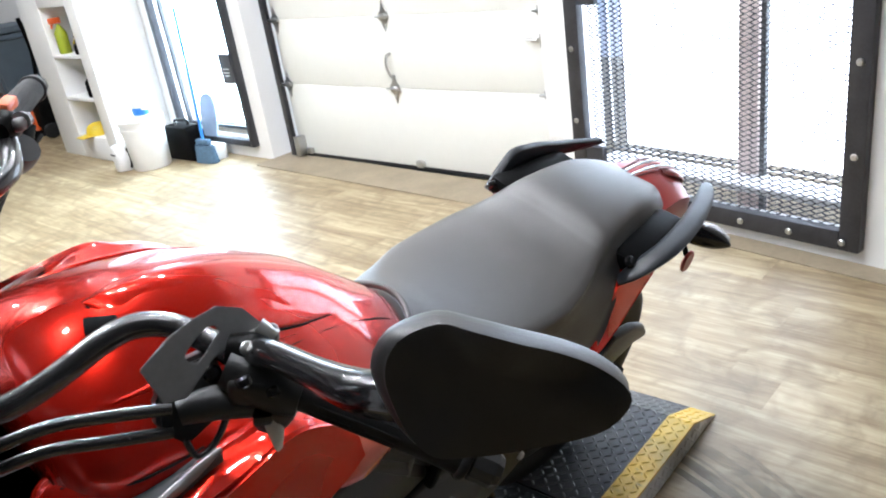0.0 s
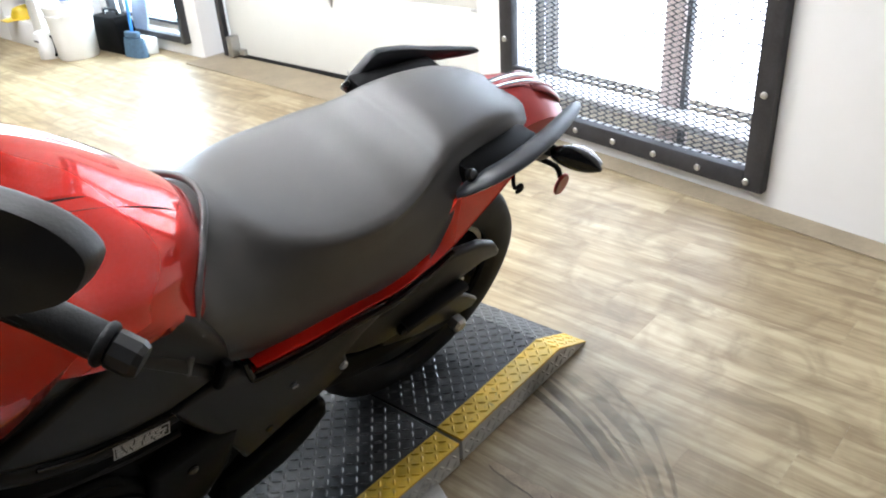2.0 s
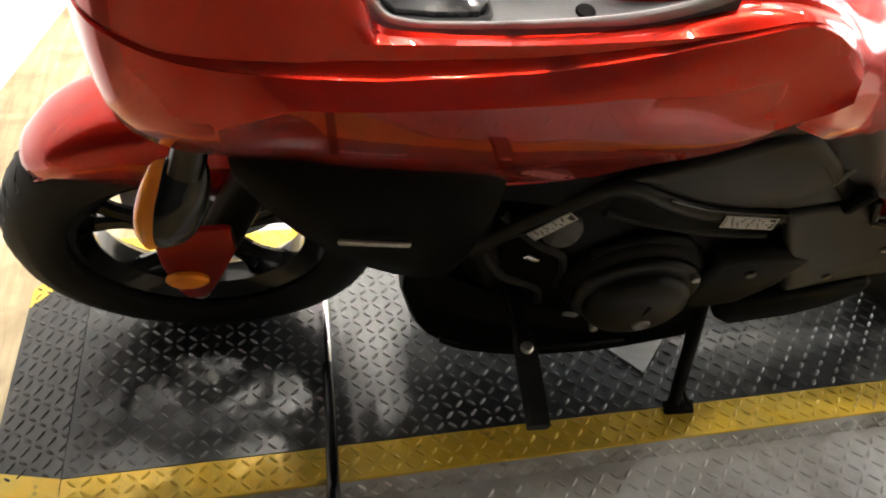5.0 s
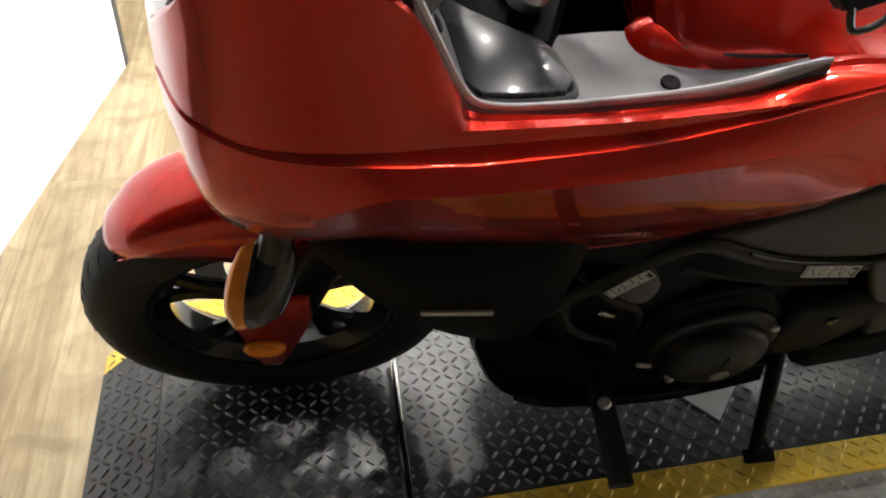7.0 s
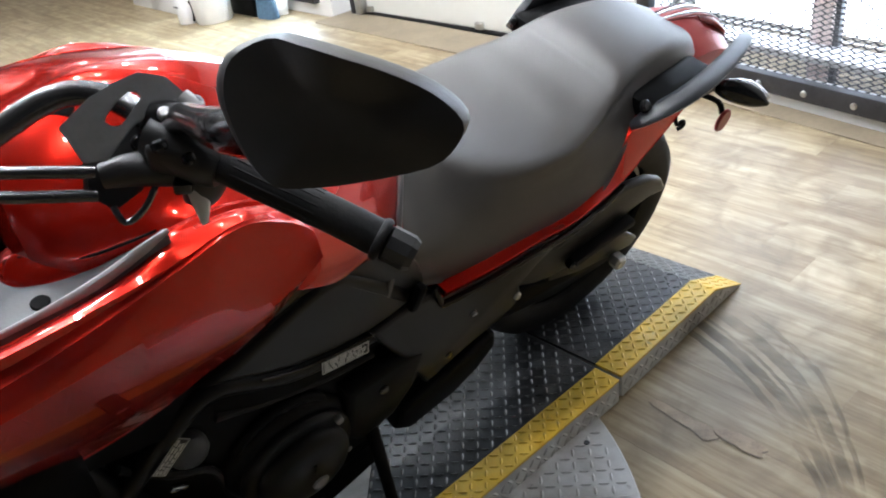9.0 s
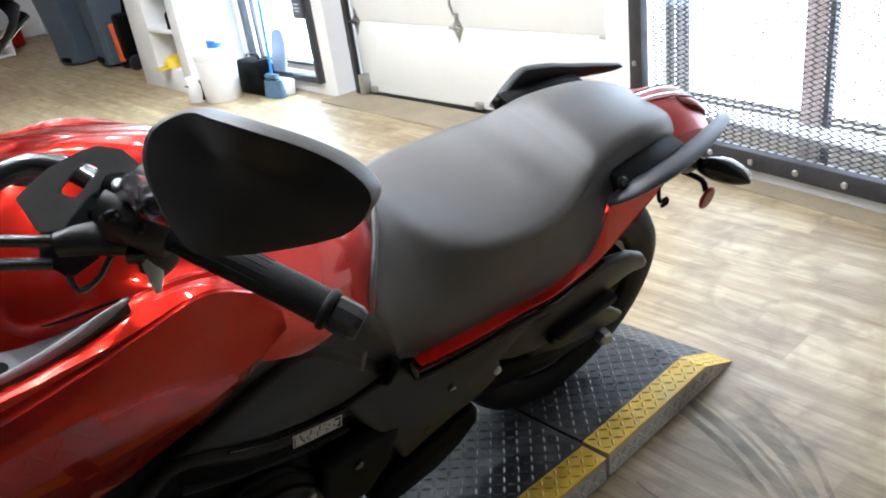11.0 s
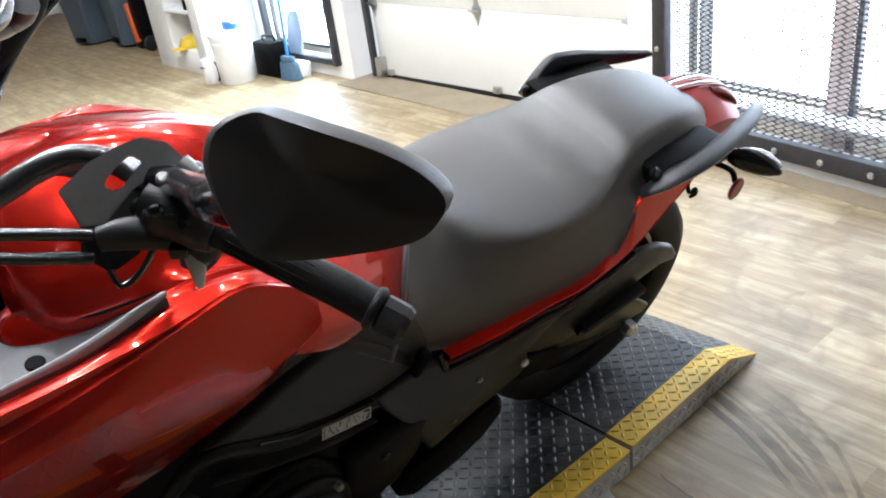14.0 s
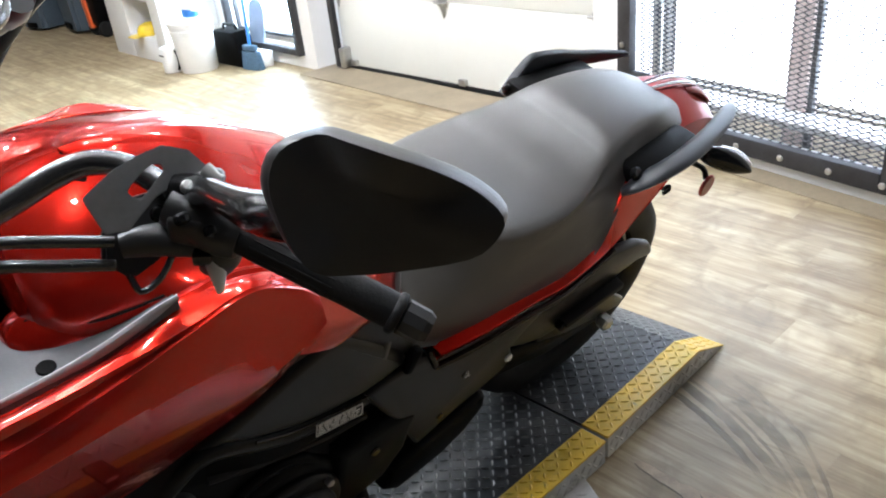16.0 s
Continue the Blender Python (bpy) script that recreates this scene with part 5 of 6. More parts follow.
for s in (-1, 1):
    rings, edge = [], []
    for x, yu, zu, yl, zl in STRIP:
        c = 0.0 if s < 0 else 2 * REAR(x)
        ring = [(yu + 0.03, zu + 0.006), (yu, zu), (yl + 0.002, zl + 0.0015), (yl, zl), (yl + 0.008, zl - 0.022), (yl + 0.05, zl - 0.026)]
        rings.append([(x, y if s < 0 else c - y, z) for y, z in ring])
        edge.append((x, yl + 0.002 if s < 0 else c - yl - 0.002, zl - 0.030))
    ts = part("tail_strip", crisp(rings, 5), RED, moto, "glossy red side strip under the seat", sharp=25)
    front = [(1.006, edge[0][1] * 0.93, 0.648), (1.010, edge[0][1] * 0.99, 0.622)]
    part("strip_surround", tube(front + edge[1:8], 0.0065, 8, 4), BLACK_GLOSS, ts, "black edging round the red strip")
TAIL = [(1.54, 0.1255, 0.68, 0.775), (1.64, 0.1205, 0.685, 0.800), (1.74, 0.1115, 0.680, 0.808), (1.84, 0.1005, 0.665, 0.795), (1.92, 0.0865, 0.640, 0.762), (1.985, 0.0665, 0.615, 0.715), (2.02, 0.040, 0.610, 0.675)]
rings = [[(x, REAR(x) + w * k, z0 + q * (z1 - z0)) for k, q in ((-0.85, 0), (-1, 0.3), (-0.94, 0.64), (-0.28, 0.98), (0.0, 1.02), (0.28, 0.98), (0.94, 0.64), (1, 0.3), (0.85, 0))] for x, w, z0, z1 in TAIL]
# Darker red than the fairings: the shade of facing away is in the colour.
tail = part("tail_cowl", crisp(rings, 6), RED_DARK, moto, "red tail cowl, darker as it faces away from the light")
part("tail_light", loft([[(1.85 + d, 0.017 + w * math.cos(a), 0.792 - k + 0.012 * math.sin(a)) for a in (j * math.pi / 5 for j in range(10))] for d, w, k in ((0.0, 0.036, 0.008), (0.05, 0.048, 0.024), (0.10, 0.046, 0.055), (0.14, 0.030, 0.088))], 4, 2), RED_LENS, tail, "clear red tail light")
for y, r, m in ((-0.022, 0.0025, RED_LENS), (-0.013, 0.0035, CLEAR), (-0.004, 0.0025, RED_LENS), (0.006, 0.0045, CLEAR), (0.016, 0.002, BLACK_GLOSS)):
    part("lens_line", tube([(1.745, 0.017 + y * 0.9, 0.8085), (1.80, 0.017 + y * 1.1, 0.8045), (1.85, 0.017 + y * 1.25, 0.796), (1.90, 0.017 + y * 1.25, 0.778), (1.945, 0.017 + y * 1.1, 0.752)], r, 6, 3), m, tail)

# grab rails, round the pillion and drawn in towards the tail
RAIL_Y = ((1.50, 0.200), (1.58, 0.213), (1.68, 0.208), (1.78, 0.184), (1.86, 0.152), (1.91, 0.130))
for s in (-1, 1):
    if s < 0:
        path = ((1.485, -0.155, 0.752), (1.51, -0.176, 0.782), (1.58, -0.190, 0.806), (1.68, -0.177, 0.812), (1.78, -0.150, 0.806), (1.86, -0.120, 0.792), (1.908, -0.097, 0.778))
        bm = tube(path, [0.014, 0.026, 0.028, 0.026, 0.022, 0.017, 0.010], 12, 6, flat=0.35)
    else:
        upper = cat([(x, z, 0) for x, z in ((1.500, 0.760), (1.528, 0.785), (1.552, 0.801), (1.578, 0.815), (1.603, 0.821), (1.665, 0.813), (1.728, 0.802), (1.79, 0.795), (1.848, 0.791))], 3)
        lower = cat([(x, z, 0) for x, z in ((1.853, 0.786), (1.832, 0.778), (1.781, 0.769), (1.735, 0.770), (1.697, 0.774), (1.694, 0.756), (1.68, 0.735))], 3)
        bm = slab([(p.x, p.y) for p in upper + lower] + [(1.53, 0.735)], 0.022, 0.006, seg=2)
        for q in bm.verts:
            q.co.y += along(q.co.x, RAIL_Y)
    gr = part("grab_rail", bm, RAIL, moto, "dark grey cast grab rail")
    part("mount", box(0.22, 0.07, 0.045, (1.615, 0.017 + s * 0.147, 0.770), 0.014, turn=RZ(s * -4)), BLACK, gr)
    part("mount_bolt", disc(0.013, 0.014, 16, (1.505, s * 0.172 + (0.012 if s < 0 else 0.02), 0.790 if s < 0 else 0.775), RX(s * -50)), BLACK_GLOSS, gr)

# rear fender, signals, reflectors
part("rear_fender", loft([[(x, -w, z + h), (x, w, z + h), (x, w, z - h), (x, -w, z - h)] for x, w, z, h in ((1.62, 0.09, 0.73, 0.03), (1.80, 0.08, 0.68, 0.03), (1.90, 0.07, 0.63, 0.025), (1.95, 0.05, 0.60, 0.015))], 4, 2), BLACK, moto, "black rear fender and plate holder")
for s in (-1, 1):
    sg = part("rear_signal", loft([[(1.925 + d + k * 0.030 * math.cos(a), s * y, 0.628 + z + k * 0.027 * math.sin(a)) for a in (j * math.pi / 4 for j in range(8))] for k, y, d, z in ((0.25, 0.07, -0.01, 0.0), (0.9, 0.095, 0.01, 0.0), (1.0, 0.125, 0.03, -0.004), (0.75, 0.155, 0.05, -0.01), (0.15, 0.178, 0.062, -0.014))], 4, 3), BLACK_GLOSS, moto, "black pod-shaped rear turn signal")
    part("lens", loft([[(1.957 + d + k * 0.026 * math.cos(a), s * y, 0.632 + z + k * 0.024 * math.sin(a)) for a in (j * math.pi / 4 for j in range(8))] for k, y, d, z in ((0.7, 0.100, 0.0, 0.0), (0.8, 0.125, 0.02, -0.004), (0.55, 0.150, 0.036, -0.01), (0.1, 0.168, 0.046, -0.012))], 3, 3), CLEAR, sg, "clear lens")
    part("stalk", tube([(1.90, s * 0.03, 0.64), (1.925, s * 0.085, 0.632)], 0.012, 8, 2), BLACK, sg)
    rfl = part("rear_reflector", disc(0.028, 0.010, 24, (1.985, s * 0.095, 0.515), RX(90) @ Matrix.Diagonal((0.85, 1.15, 1, 1))), RED_LENS, moto, "round red side reflector")
    part("bracket", tube([(1.93, s * 0.04, 0.58), (1.965, s * 0.075, 0.565), (1.98, s * 0.088, 0.535)], 0.007, 8, 3), BLACK, rfl)
part("luggage_hook", tube([(1.80, -0.05, 0.66), (1.815, -0.06, 0.585), (1.83, -0.065, 0.548), (1.848, -0.068, 0.552), (1.855, -0.068, 0.535), (1.845, -0.062, 0.525)], 0.005, 8, 4), BLACK, moto, "small black luggage hook")

# frame, engine, side covers
for s in (-1, 1):
    cover = slab([(0.600, 0.705), (0.65, 0.722), (0.70, 0.748), (0.745, 0.772), (0.785, 0.791), (0.815, 0.796), (0.842, 0.786), (0.89, 0.744), (0.935, 0.700), (0.956, 0.674), (0.964, 0.652), (0.955, 0.642), (0.92, 0.630), (0.878, 0.622), (0.81, 0.626), (0.75, 0.638), (0.69, 0.662), (0.64, 0.690)], 0.056, 0.017, seg=4)
    sc2 = part("side_cover", cover, PANEL, moto, "satin black side cover with a rounded raised edge", matrix=Matrix.Translation((0, s * 0.162, 0)))
    part("cover_seam", tube([(0.69, s * 0.026, 0.657), (0.76, s * 0.0275, 0.631), (0.88, s * 0.0275, 0.617), (0.955, s * 0.026, 0.636)], 0.0028, 8, 4), BLACK_GLOSS, sc2)
    part("shoulder_panel", loft([[(x, s * y0, z0), (x, s * y1, (z0 + z1) / 2 + 0.01), (x, s * y2, z1), (x, s * (y2 - 0.04), z1), (x, s * (y0 - 0.05), z0)] for x, y0, z0, y1, y2, z1 in ((0.66, 0.180, 0.735, 0.186, 0.180, 0.80), (0.74, 0.180, 0.775, 0.190, 0.186, 0.845), (0.82, 0.180, 0.785, 0.192, 0.186, 0.850), (0.88, 0.182, 0.745, 0.190, 0.180, 0.835), (0.93, 0.186, 0.700, 0.190, 0.174, 0.790), (0.975, 0.190, 0.655, 0.190, 0.170, 0.72))], 4, 2), PANEL, moto, "black panel between tank and side cover")
part("under_seat_body", loft([[(x, -w, z0), (x, -w, z1), (x, w, z1), (x, w, z0)] for x, w, z0, z1 in ((0.56, 0.15, 0.60, 0.76), (0.68, 0.178, 0.58, 0.775), (0.80, 0.180, 0.56, 0.825), (0.88, 0.172, 0.55, 0.835), (0.95, 0.165, 0.54, 0.75), (1.05, 0.160, 0.52, 0.68), (1.35, 0.15, 0.56, 0.70), (1.55, 0.12, 0.66, 0.78))], 3, 1), BLACK, moto, "black body under tank and seat")
for s in (-1, 1):
    ft = part("frame_tube", tube([(0.455, s * 0.150, 0.475), (0.477, s * 0.156, 0.520), (0.527, s * 0.163, 0.588), (0.573, s * 0.168, 0.645), (0.604, s * 0.170, 0.671), (0.640, s * 0.171, 0.670), (0.69, s * 0.172, 0.642), (0.75, s * 0.173, 0.616), (0.81, s * 0.173, 0.603), (0.90, s * 0.172, 0.597)], 0.0175, 14, 5), FRAME_BLACK, moto, "black steel frame tube")
    part("down_tube", tube([(0.415, s * 0.140, 0.70), (0.434, s * 0.146, 0.617), (0.453, s * 0.146, 0.545), (0.480, s * 0.143, 0.455), (0.51, s * 0.135, 0.36)], 0.023, 14, 4), FRAME_BLACK, ft)
    part("swingarm", slab([(1.06, 0.44), (1.20, 0.42), (1.45, 0.335), (1.62, 0.345), (1.66, 0.315), (1.62, 0.275), (1.45, 0.27), (1.18, 0.33), (1.04, 0.36)], 0.045, 0.012), ENGINE, moto, "black swingarm", matrix=Matrix.Translation((0, s * 0.115, 0)))
    pg = part("passenger_bracket", slab([(1.20, 0.575), (1.265, 0.588), (1.285, 0.560), (1.33, 0.548), (1.37, 0.572), (1.43, 0.600), (1.50, 0.610), (1.58, 0.595), (1.63, 0.568), (1.652, 0.540), (1.648, 0.524), (1.60, 0.532), (1.54, 0.520), (1.47, 0.478), (1.40, 0.452), (1.33, 0.452), (1.27, 0.470), (1.21, 0.50)], 0.024, 0.009, seg=3), PANEL, moto, "black passenger step bracket", matrix=Matrix.Translation((0, s * 0.172, 0)))
    part("step", box(0.17, 0.030, 0.020, (1.455, s * 0.022, 0.500), 0.007, turn=RY(-9)), RUBBER, pg, "folded rubber passenger step")
    part("step_pivot", y_disc(0.012, 0.02, 1.372, s * 0.022, 0.480, 14), BLACK_GLOSS, pg)
    part("rear_brace", tube([(1.30, s * -0.01, 0.54), (1.36, s * -0.004, 0.585), (1.44, s * -0.004, 0.600), (1.50, s * -0.012, 0.598)], [0.012, 0.010, 0.009, 0.006], 8, 4), BLACK, pg)
    for k in range(5):
        part("linkage_fin", box(0.010, 0.022, 0.034, (1.345 + 0.017 * k, s * -0.012, 0.588 + 0.004 * k), 0.003, turn=RY(-18)), ENGINE, pg)
    part("heel_guard", slab([(1.36, 0.440), (1.46, 0.452), (1.56, 0.424), (1.64, 0.372), (1.687, 0.332), (1.672, 0.312), (1.60, 0.318), (1.48, 0.338), (1.38, 0.372)], 0.018, 0.007, seg=3), PANEL, moto, "black chain case below the passenger step", matrix=Matrix.Translation((0, s * 0.140, 0)))
part("axle_nut", disc(0.02, 0.03, 6, (1.605, -0.165, 0.315), RX(90)), STEEL, moto)
part("chain_guard", slab([(1.12, 0.47), (1.30, 0.475), (1.50, 0.455), (1.64, 0.43), (1.65, 0.405), (1.48, 0.415), (1.28, 0.425), (1.12, 0.42)], 0.05, 0.012), BLACK, moto, "black chain guard", matrix=Matrix.Translation((0, -0.10, 0)))
part("chain", tube([(1.05, -0.085, 0.40), (1.30, -0.085, 0.42), (1.59, -0.085, 0.428)], 0.009, 6, 3), STEEL, moto, "steel drive chain")
PLATE_OUT = [(0.878, 0.624), (0.92, 0.636), (0.965, 0.643), (1.0, 0.640), (1.018, 0.616), (1.08, 0.602), (1.16, 0.599), (1.24, 0.600), (1.292, 0.603), (1.31, 0.590), (1.30, 0.570), (1.26, 0.545), (1.225, 0.512), (1.238, 0.470), (1.215, 0.447), (1.165, 0.424), (1.12, 0.411), (1.077, 0.394), (1.04, 0.376), (1.014, 0.366), (1.0, 0.400), (0.98, 0.440), (0.955, 0.490), (0.93, 0.528), (0.90, 0.578)]
for s in (-1, 1):
    pv = part("pivot_plate", slab(PLATE_OUT, 0.034, 0.011, seg=4), PANEL, moto, "satin black pivot plate with a rear arm", matrix=Matrix.Translation((0, s * 0.178, 0)))
    part("plate_hole", y_disc(0.0085, 0.012, 1.104, s * 0.014, 0.518, 16), BLACK_GLOSS, pv)
    part("plate_hole", y_disc(0.0085, 0.012, 1.060, s * 0.014, 0.425, 16), BLACK_GLOSS, pv)
    part("hole_glint", box(0.012, 0.004, 0.004, (1.107, s * 0.0195, 0.5125), 0.0015), STEEL, pv)
    part("plate_bolt", y_disc(0.009, 0.014, 1.219, s * 0.016, 0.486, 12), STEEL, pv)
part("underseat_hook", box(0.018, 0.02, 0.052, (0.958, -0.200, 0.668), 0.006, turn=RY(20)), BLACK, moto, "small black latch")

part("engine_block", loft([[(x, -w, z0), (x, -w - 0.012, (z0 + z1) / 2), (x, -w, z1), (x, w, z1), (x, w + 0.012, (z0 + z1) / 2), (x, w, z0)] for x, w, z0, z1 in ((0.47, 0.11, 0.30, 0.62), (0.56, 0.135, 0.20, 0.64), (0.72, 0.145, 0.17, 0.60), (0.90, 0.145, 0.18, 0.56), (1.04, 0.12, 0.24, 0.54))], 3, 2), ENGINE, moto, "black engine block")


def round_cover(profile, n=48):
    """A cover facing the left side, from (radius, y, x, z) stations outwards."""
    return loft([[(cx + r * math.cos(a), y, cz + r * math.sin(a)) for a in (2 * math.pi * j / n for j in range(n))] for r, y, cx, cz in profile], 3, 1)


cc = part("clutch_cover", round_cover(((0.122, -0.13, 0.735, 0.400), (0.122, -0.168, 0.735, 0.400), (0.116, -0.180, 0.735, 0.399), (0.104, -0.186, 0.736, 0.394))), ENGINE, moto, "round black engine side cover")
part("cover_step", round_cover(((0.106, -0.176, 0.737, 0.388), (0.106, -0.192, 0.737, 0.388), (0.101, -0.199, 0.737, 0.387), (0.090, -0.200, 0.738, 0.384))), FRAME_BLACK, cc)
part("cover_dome", round_cover(((0.088, -0.190, 0.741, 0.374), (0.087, -0.206, 0.741, 0.373), (0.080, -0.218, 0.742, 0.370), (0.064, -0.227, 0.743, 0.366), (0.040, -0.232, 0.744, 0.362), (0.006, -0.233, 0.745, 0.360))), FRAME_BLACK, cc)
part("cover_plug", y_disc(0.016, 0.008, 0.754, -0.232, 0.345, 20), PLATE, cc, "worn steel inspection plug")
part("cover_slot", box(0.006, 0.004, 0.03, (0.745, -0.232, 0.395), 0.001), ENGINE, cc)
part("case_lip", tube([(0.640, -0.168, 0.480), (0.668, -0.170, 0.512), (0.72, -0.170, 0.530), (0.780, -0.170, 0.512), (0.812, -0.176, 0.462)], 0.010, 10, 5), ENGINE, cc, "raised case lip with bolt bosses")
# Pale bars imitate bright light seen through gaps under the case.
for x, z in ((0.668, 0.262), (0.762, 0.250), (0.846, 0.262)):
    part("case_glint", box(0.030, 0.006, 0.012, (x, -0.172, z), 0.003, turn=RY(20)), TREAD_SILVER, cc, "pale bar standing in for light seen through the gap")
for x, y, z in ((0.669, -0.16, 0.505), (0.731, -0.165, 0.524), (0.780, -0.168, 0.491), (0.648, -0.165, 0.444), (0.810, -0.20, 0.455), (0.815, -0.20, 0.33), (0.645, -0.17, 0.34), (0.70, -0.2, 0.275)):
    part("cover_bolt", disc(0.0075, 0.014, 10, (x, y - 0.004, z), RX(90)), STEEL, cc)
part("sprocket_cover", slab([(0.83, 0.50), (0.94, 0.515), (1.0, 0.49), (0.985, 0.40), (0.94, 0.335), (0.86, 0.315), (0.825, 0.36)], 0.07, 0.02, seg=3), ENGINE, moto, "black sprocket cover", matrix=Matrix.Translation((0, -0.165, 0)))
part("sensor_hole", y_disc(0.010, 0.008, 0.905, -0.201, 0.455, 14), BLACK_GLOSS, moto)
part("belly_cover", loft([[(x, -w, z0), (x, -w - 0.012, (z0 + z1) / 2), (x, -w * 0.9, z1), (x, w * 0.9, z1), (x, w + 0.012, (z0 + z1) / 2), (x, w, z0)] for x, w, z0, z1 in ((0.37, 0.11, 0.27, 0.42), (0.42, 0.15, 0.17, 0.37), (0.55, 0.165, 0.105, 0.30), (0.75, 0.165, 0.105, 0.25), (0.93, 0.15, 0.13, 0.24))], 4, 2), BLACK, moto, "black belly cover under the engine")
part("exhaust", tube([(0.95, 0.12, 0.20), (1.15, 0.17, 0.24), (1.40, 0.20, 0.30), (1.75, 0.22, 0.36)], [0.04, 0.055, 0.06, 0.055], 20, 5), BLACK_GLOSS, moto, "black silencer")
part("muffler_guard", slab([(0.975, 0.195), (0.985, 0.262), (1.09, 0.300), (1.208, 0.338), (1.226, 0.325), (1.232, 0.288), (1.19, 0.235), (1.13, 0.195), (1.012, 0.165)], 0.06, 0.014, seg=3), ENGINE, moto, "black muffler guard behind the stand", matrix=Matrix.Translation((0, -0.138, 0)))
part("small_case", loft([[(0.575 + 0.03 * math.cos(a) * k, -0.150 - y, 0.545 + 0.035 * math.sin(a) * k) for a in (j * math.pi / 5 for j in range(10))] for k, y in ((1.0, 0.0), (1.0, 0.02), (0.6, 0.032))], 2, 2), GREY, moto, "dark grey cable cap")
part("chrome_clip", box(0.03, 0.01, 0.012, (0.545, -0.17, 0.475), 0.003, turn=RY(35)), CHROME, moto)
for pts in ([(0.48, -0.155, 0.58), (0.54, -0.17, 0.52), (0.60, -0.165, 0.46), (0.62, -0.16, 0.35)], [(0.46, -0.15, 0.52), (0.50, -0.17, 0.43), (0.58, -0.165, 0.36), (0.60, -0.16, 0.30)], [(0.62, -0.17, 0.60), (0.72, -0.175, 0.57), (0.82, -0.175, 0.545), (0.90, -0.17, 0.53)], [(1.16, -0.155, 0.545), (1.25, -0.165, 0.60), (1.35, -0.165, 0.61), (1.45, -0.15, 0.60)]):
    part("cable", tube(pts, 0.007, 8, 5), RUBBER, moto, "thin black cable")

# radiator shroud, labels
for s in (-1, 1):
    sh = part("radiator_shroud", loft([[(x, s * (w - 0.03), z1), (x, s * w, z1 - 0.01), (x, s * (w + 0.012), (z0 + z1) / 2 + 0.02), (x, s * (w - 0.01), z0), (x, s * (w - 0.04), z0 + 0.01)] for x, w, z0, z1 in ((0.13, 0.185, 0.70, 0.80), (0.20, 0.215, 0.625, 0.80), (0.30, 0.228, 0.545, 0.79), (0.40, 0.222, 0.505, 0.78), (0.445, 0.20, 0.56, 0.77))], 4, 2), BLACK, moto, "black radiator side shroud")
    part("chrome_bar", box(0.088, 0.006, 0.010, (0.292, s * 0.246, 0.664), 0.003, turn=RZ(s * 4)), STEEL, sh, "narrow silver strip")
part("radiator", box(0.05, 0.34, 0.26, (0.33, 0, 0.60), 0.008), ENGINE, moto, "black radiator core")


def label_plate(x, y, z, w, h, turn, rows):
    lb = part("warning_label", box(w, 0.002, h, (0, 0, 0), 0.0006), INK, moto, "small black warning label with white print", matrix=Matrix.Translation((x, y, z)) @ turn)
    rng = random.Random(int(x * 1000))
    for q in (-1, 1):
        part("label_border", box(w, 0.0008, h * 0.07, (0, -0.0012, q * h * 0.46), 0), LABEL, lb, smooth=False)
        part("label_border", box(h * 0.07, 0.0008, h * 0.85, (q * w * 0.485, -0.0012, 0), 0), LABEL, lb, smooth=False)
    for k in range(rows):
        left = -0.45
        while left < 0.36:
            run = rng.uniform(0.06, 0.2)
            run = min(run, 0.44 - left)
            part("print_bar", box(w * run, 0.0008, h * 0.52 / rows, (w * (left + run / 2), -0.0012, h * (0.40 - 0.8 * (k + 0.5) / rows)), 0), LABEL, lb, "unreadable white print", smooth=False)
            left += run + 0.03
    return lb


label_plate(0.831, -0.1915, 0.601, 0.088, 0.023, RY(7) @ RX(-12), 4)
label_plate(0.545, -0.1825, 0.588, 0.074, 0.020, RY(-50) @ RX(-10), 3)

# foot peg, side stand
fp = part("foot_peg", loft([[(0.560 + dx, y, 0.318 + dz) for dx, dz in ((-0.016, 0.012), (0.016, 0.012), (0.019, 0.0), (0.016, -0.014), (-0.016, -0.014), (-0.019, 0.0))] for y, dx2 in ((-0.235, 0), (-0.27, 0), (-0.34, 0), (-0.385, 0))], 2, 1), RUBBER, moto, "black rubber foot peg, folded down")
part("peg_mount", tube([(0.545, -0.14, 0.335), (0.555, -0.20, 0.325), (0.56, -0.245, 0.318)], 0.016, 10, 3), ENGINE, fp)
part("peg_bolt", disc(0.011, 0.012, 12, (0.558, -0.258, 0.332)), STEEL, fp)
ss = part("side_stand", tube([(0.905, -0.165, 0.30), (0.895, -0.23, 0.225), (0.885, -0.29, 0.150), (0.882, -0.303, 0.134)], [0.015, 0.013, 0.012, 0.012], 12, 4), ENGINE, moto, "black side stand, extended")
part("foot", box(0.06, 0.028, 0.010, (0.895, -0.309, 0.122), 0.004, turn=RX(20)), ENGINE, ss)
part("tang", tube([(0.888, -0.27, 0.17), (0.90, -0.30, 0.15), (0.912, -0.312, 0.138)], 0.004, 8, 3), ENGINE, ss)
part("shift_lever", tube([(0.78, -0.20, 0.20), (0.66, -0.215, 0.225), (0.50, -0.22, 0.245), (0.43, -0.215, 0.28)], 0.007, 8, 4), ENGINE, moto, "black foot lever linkage")

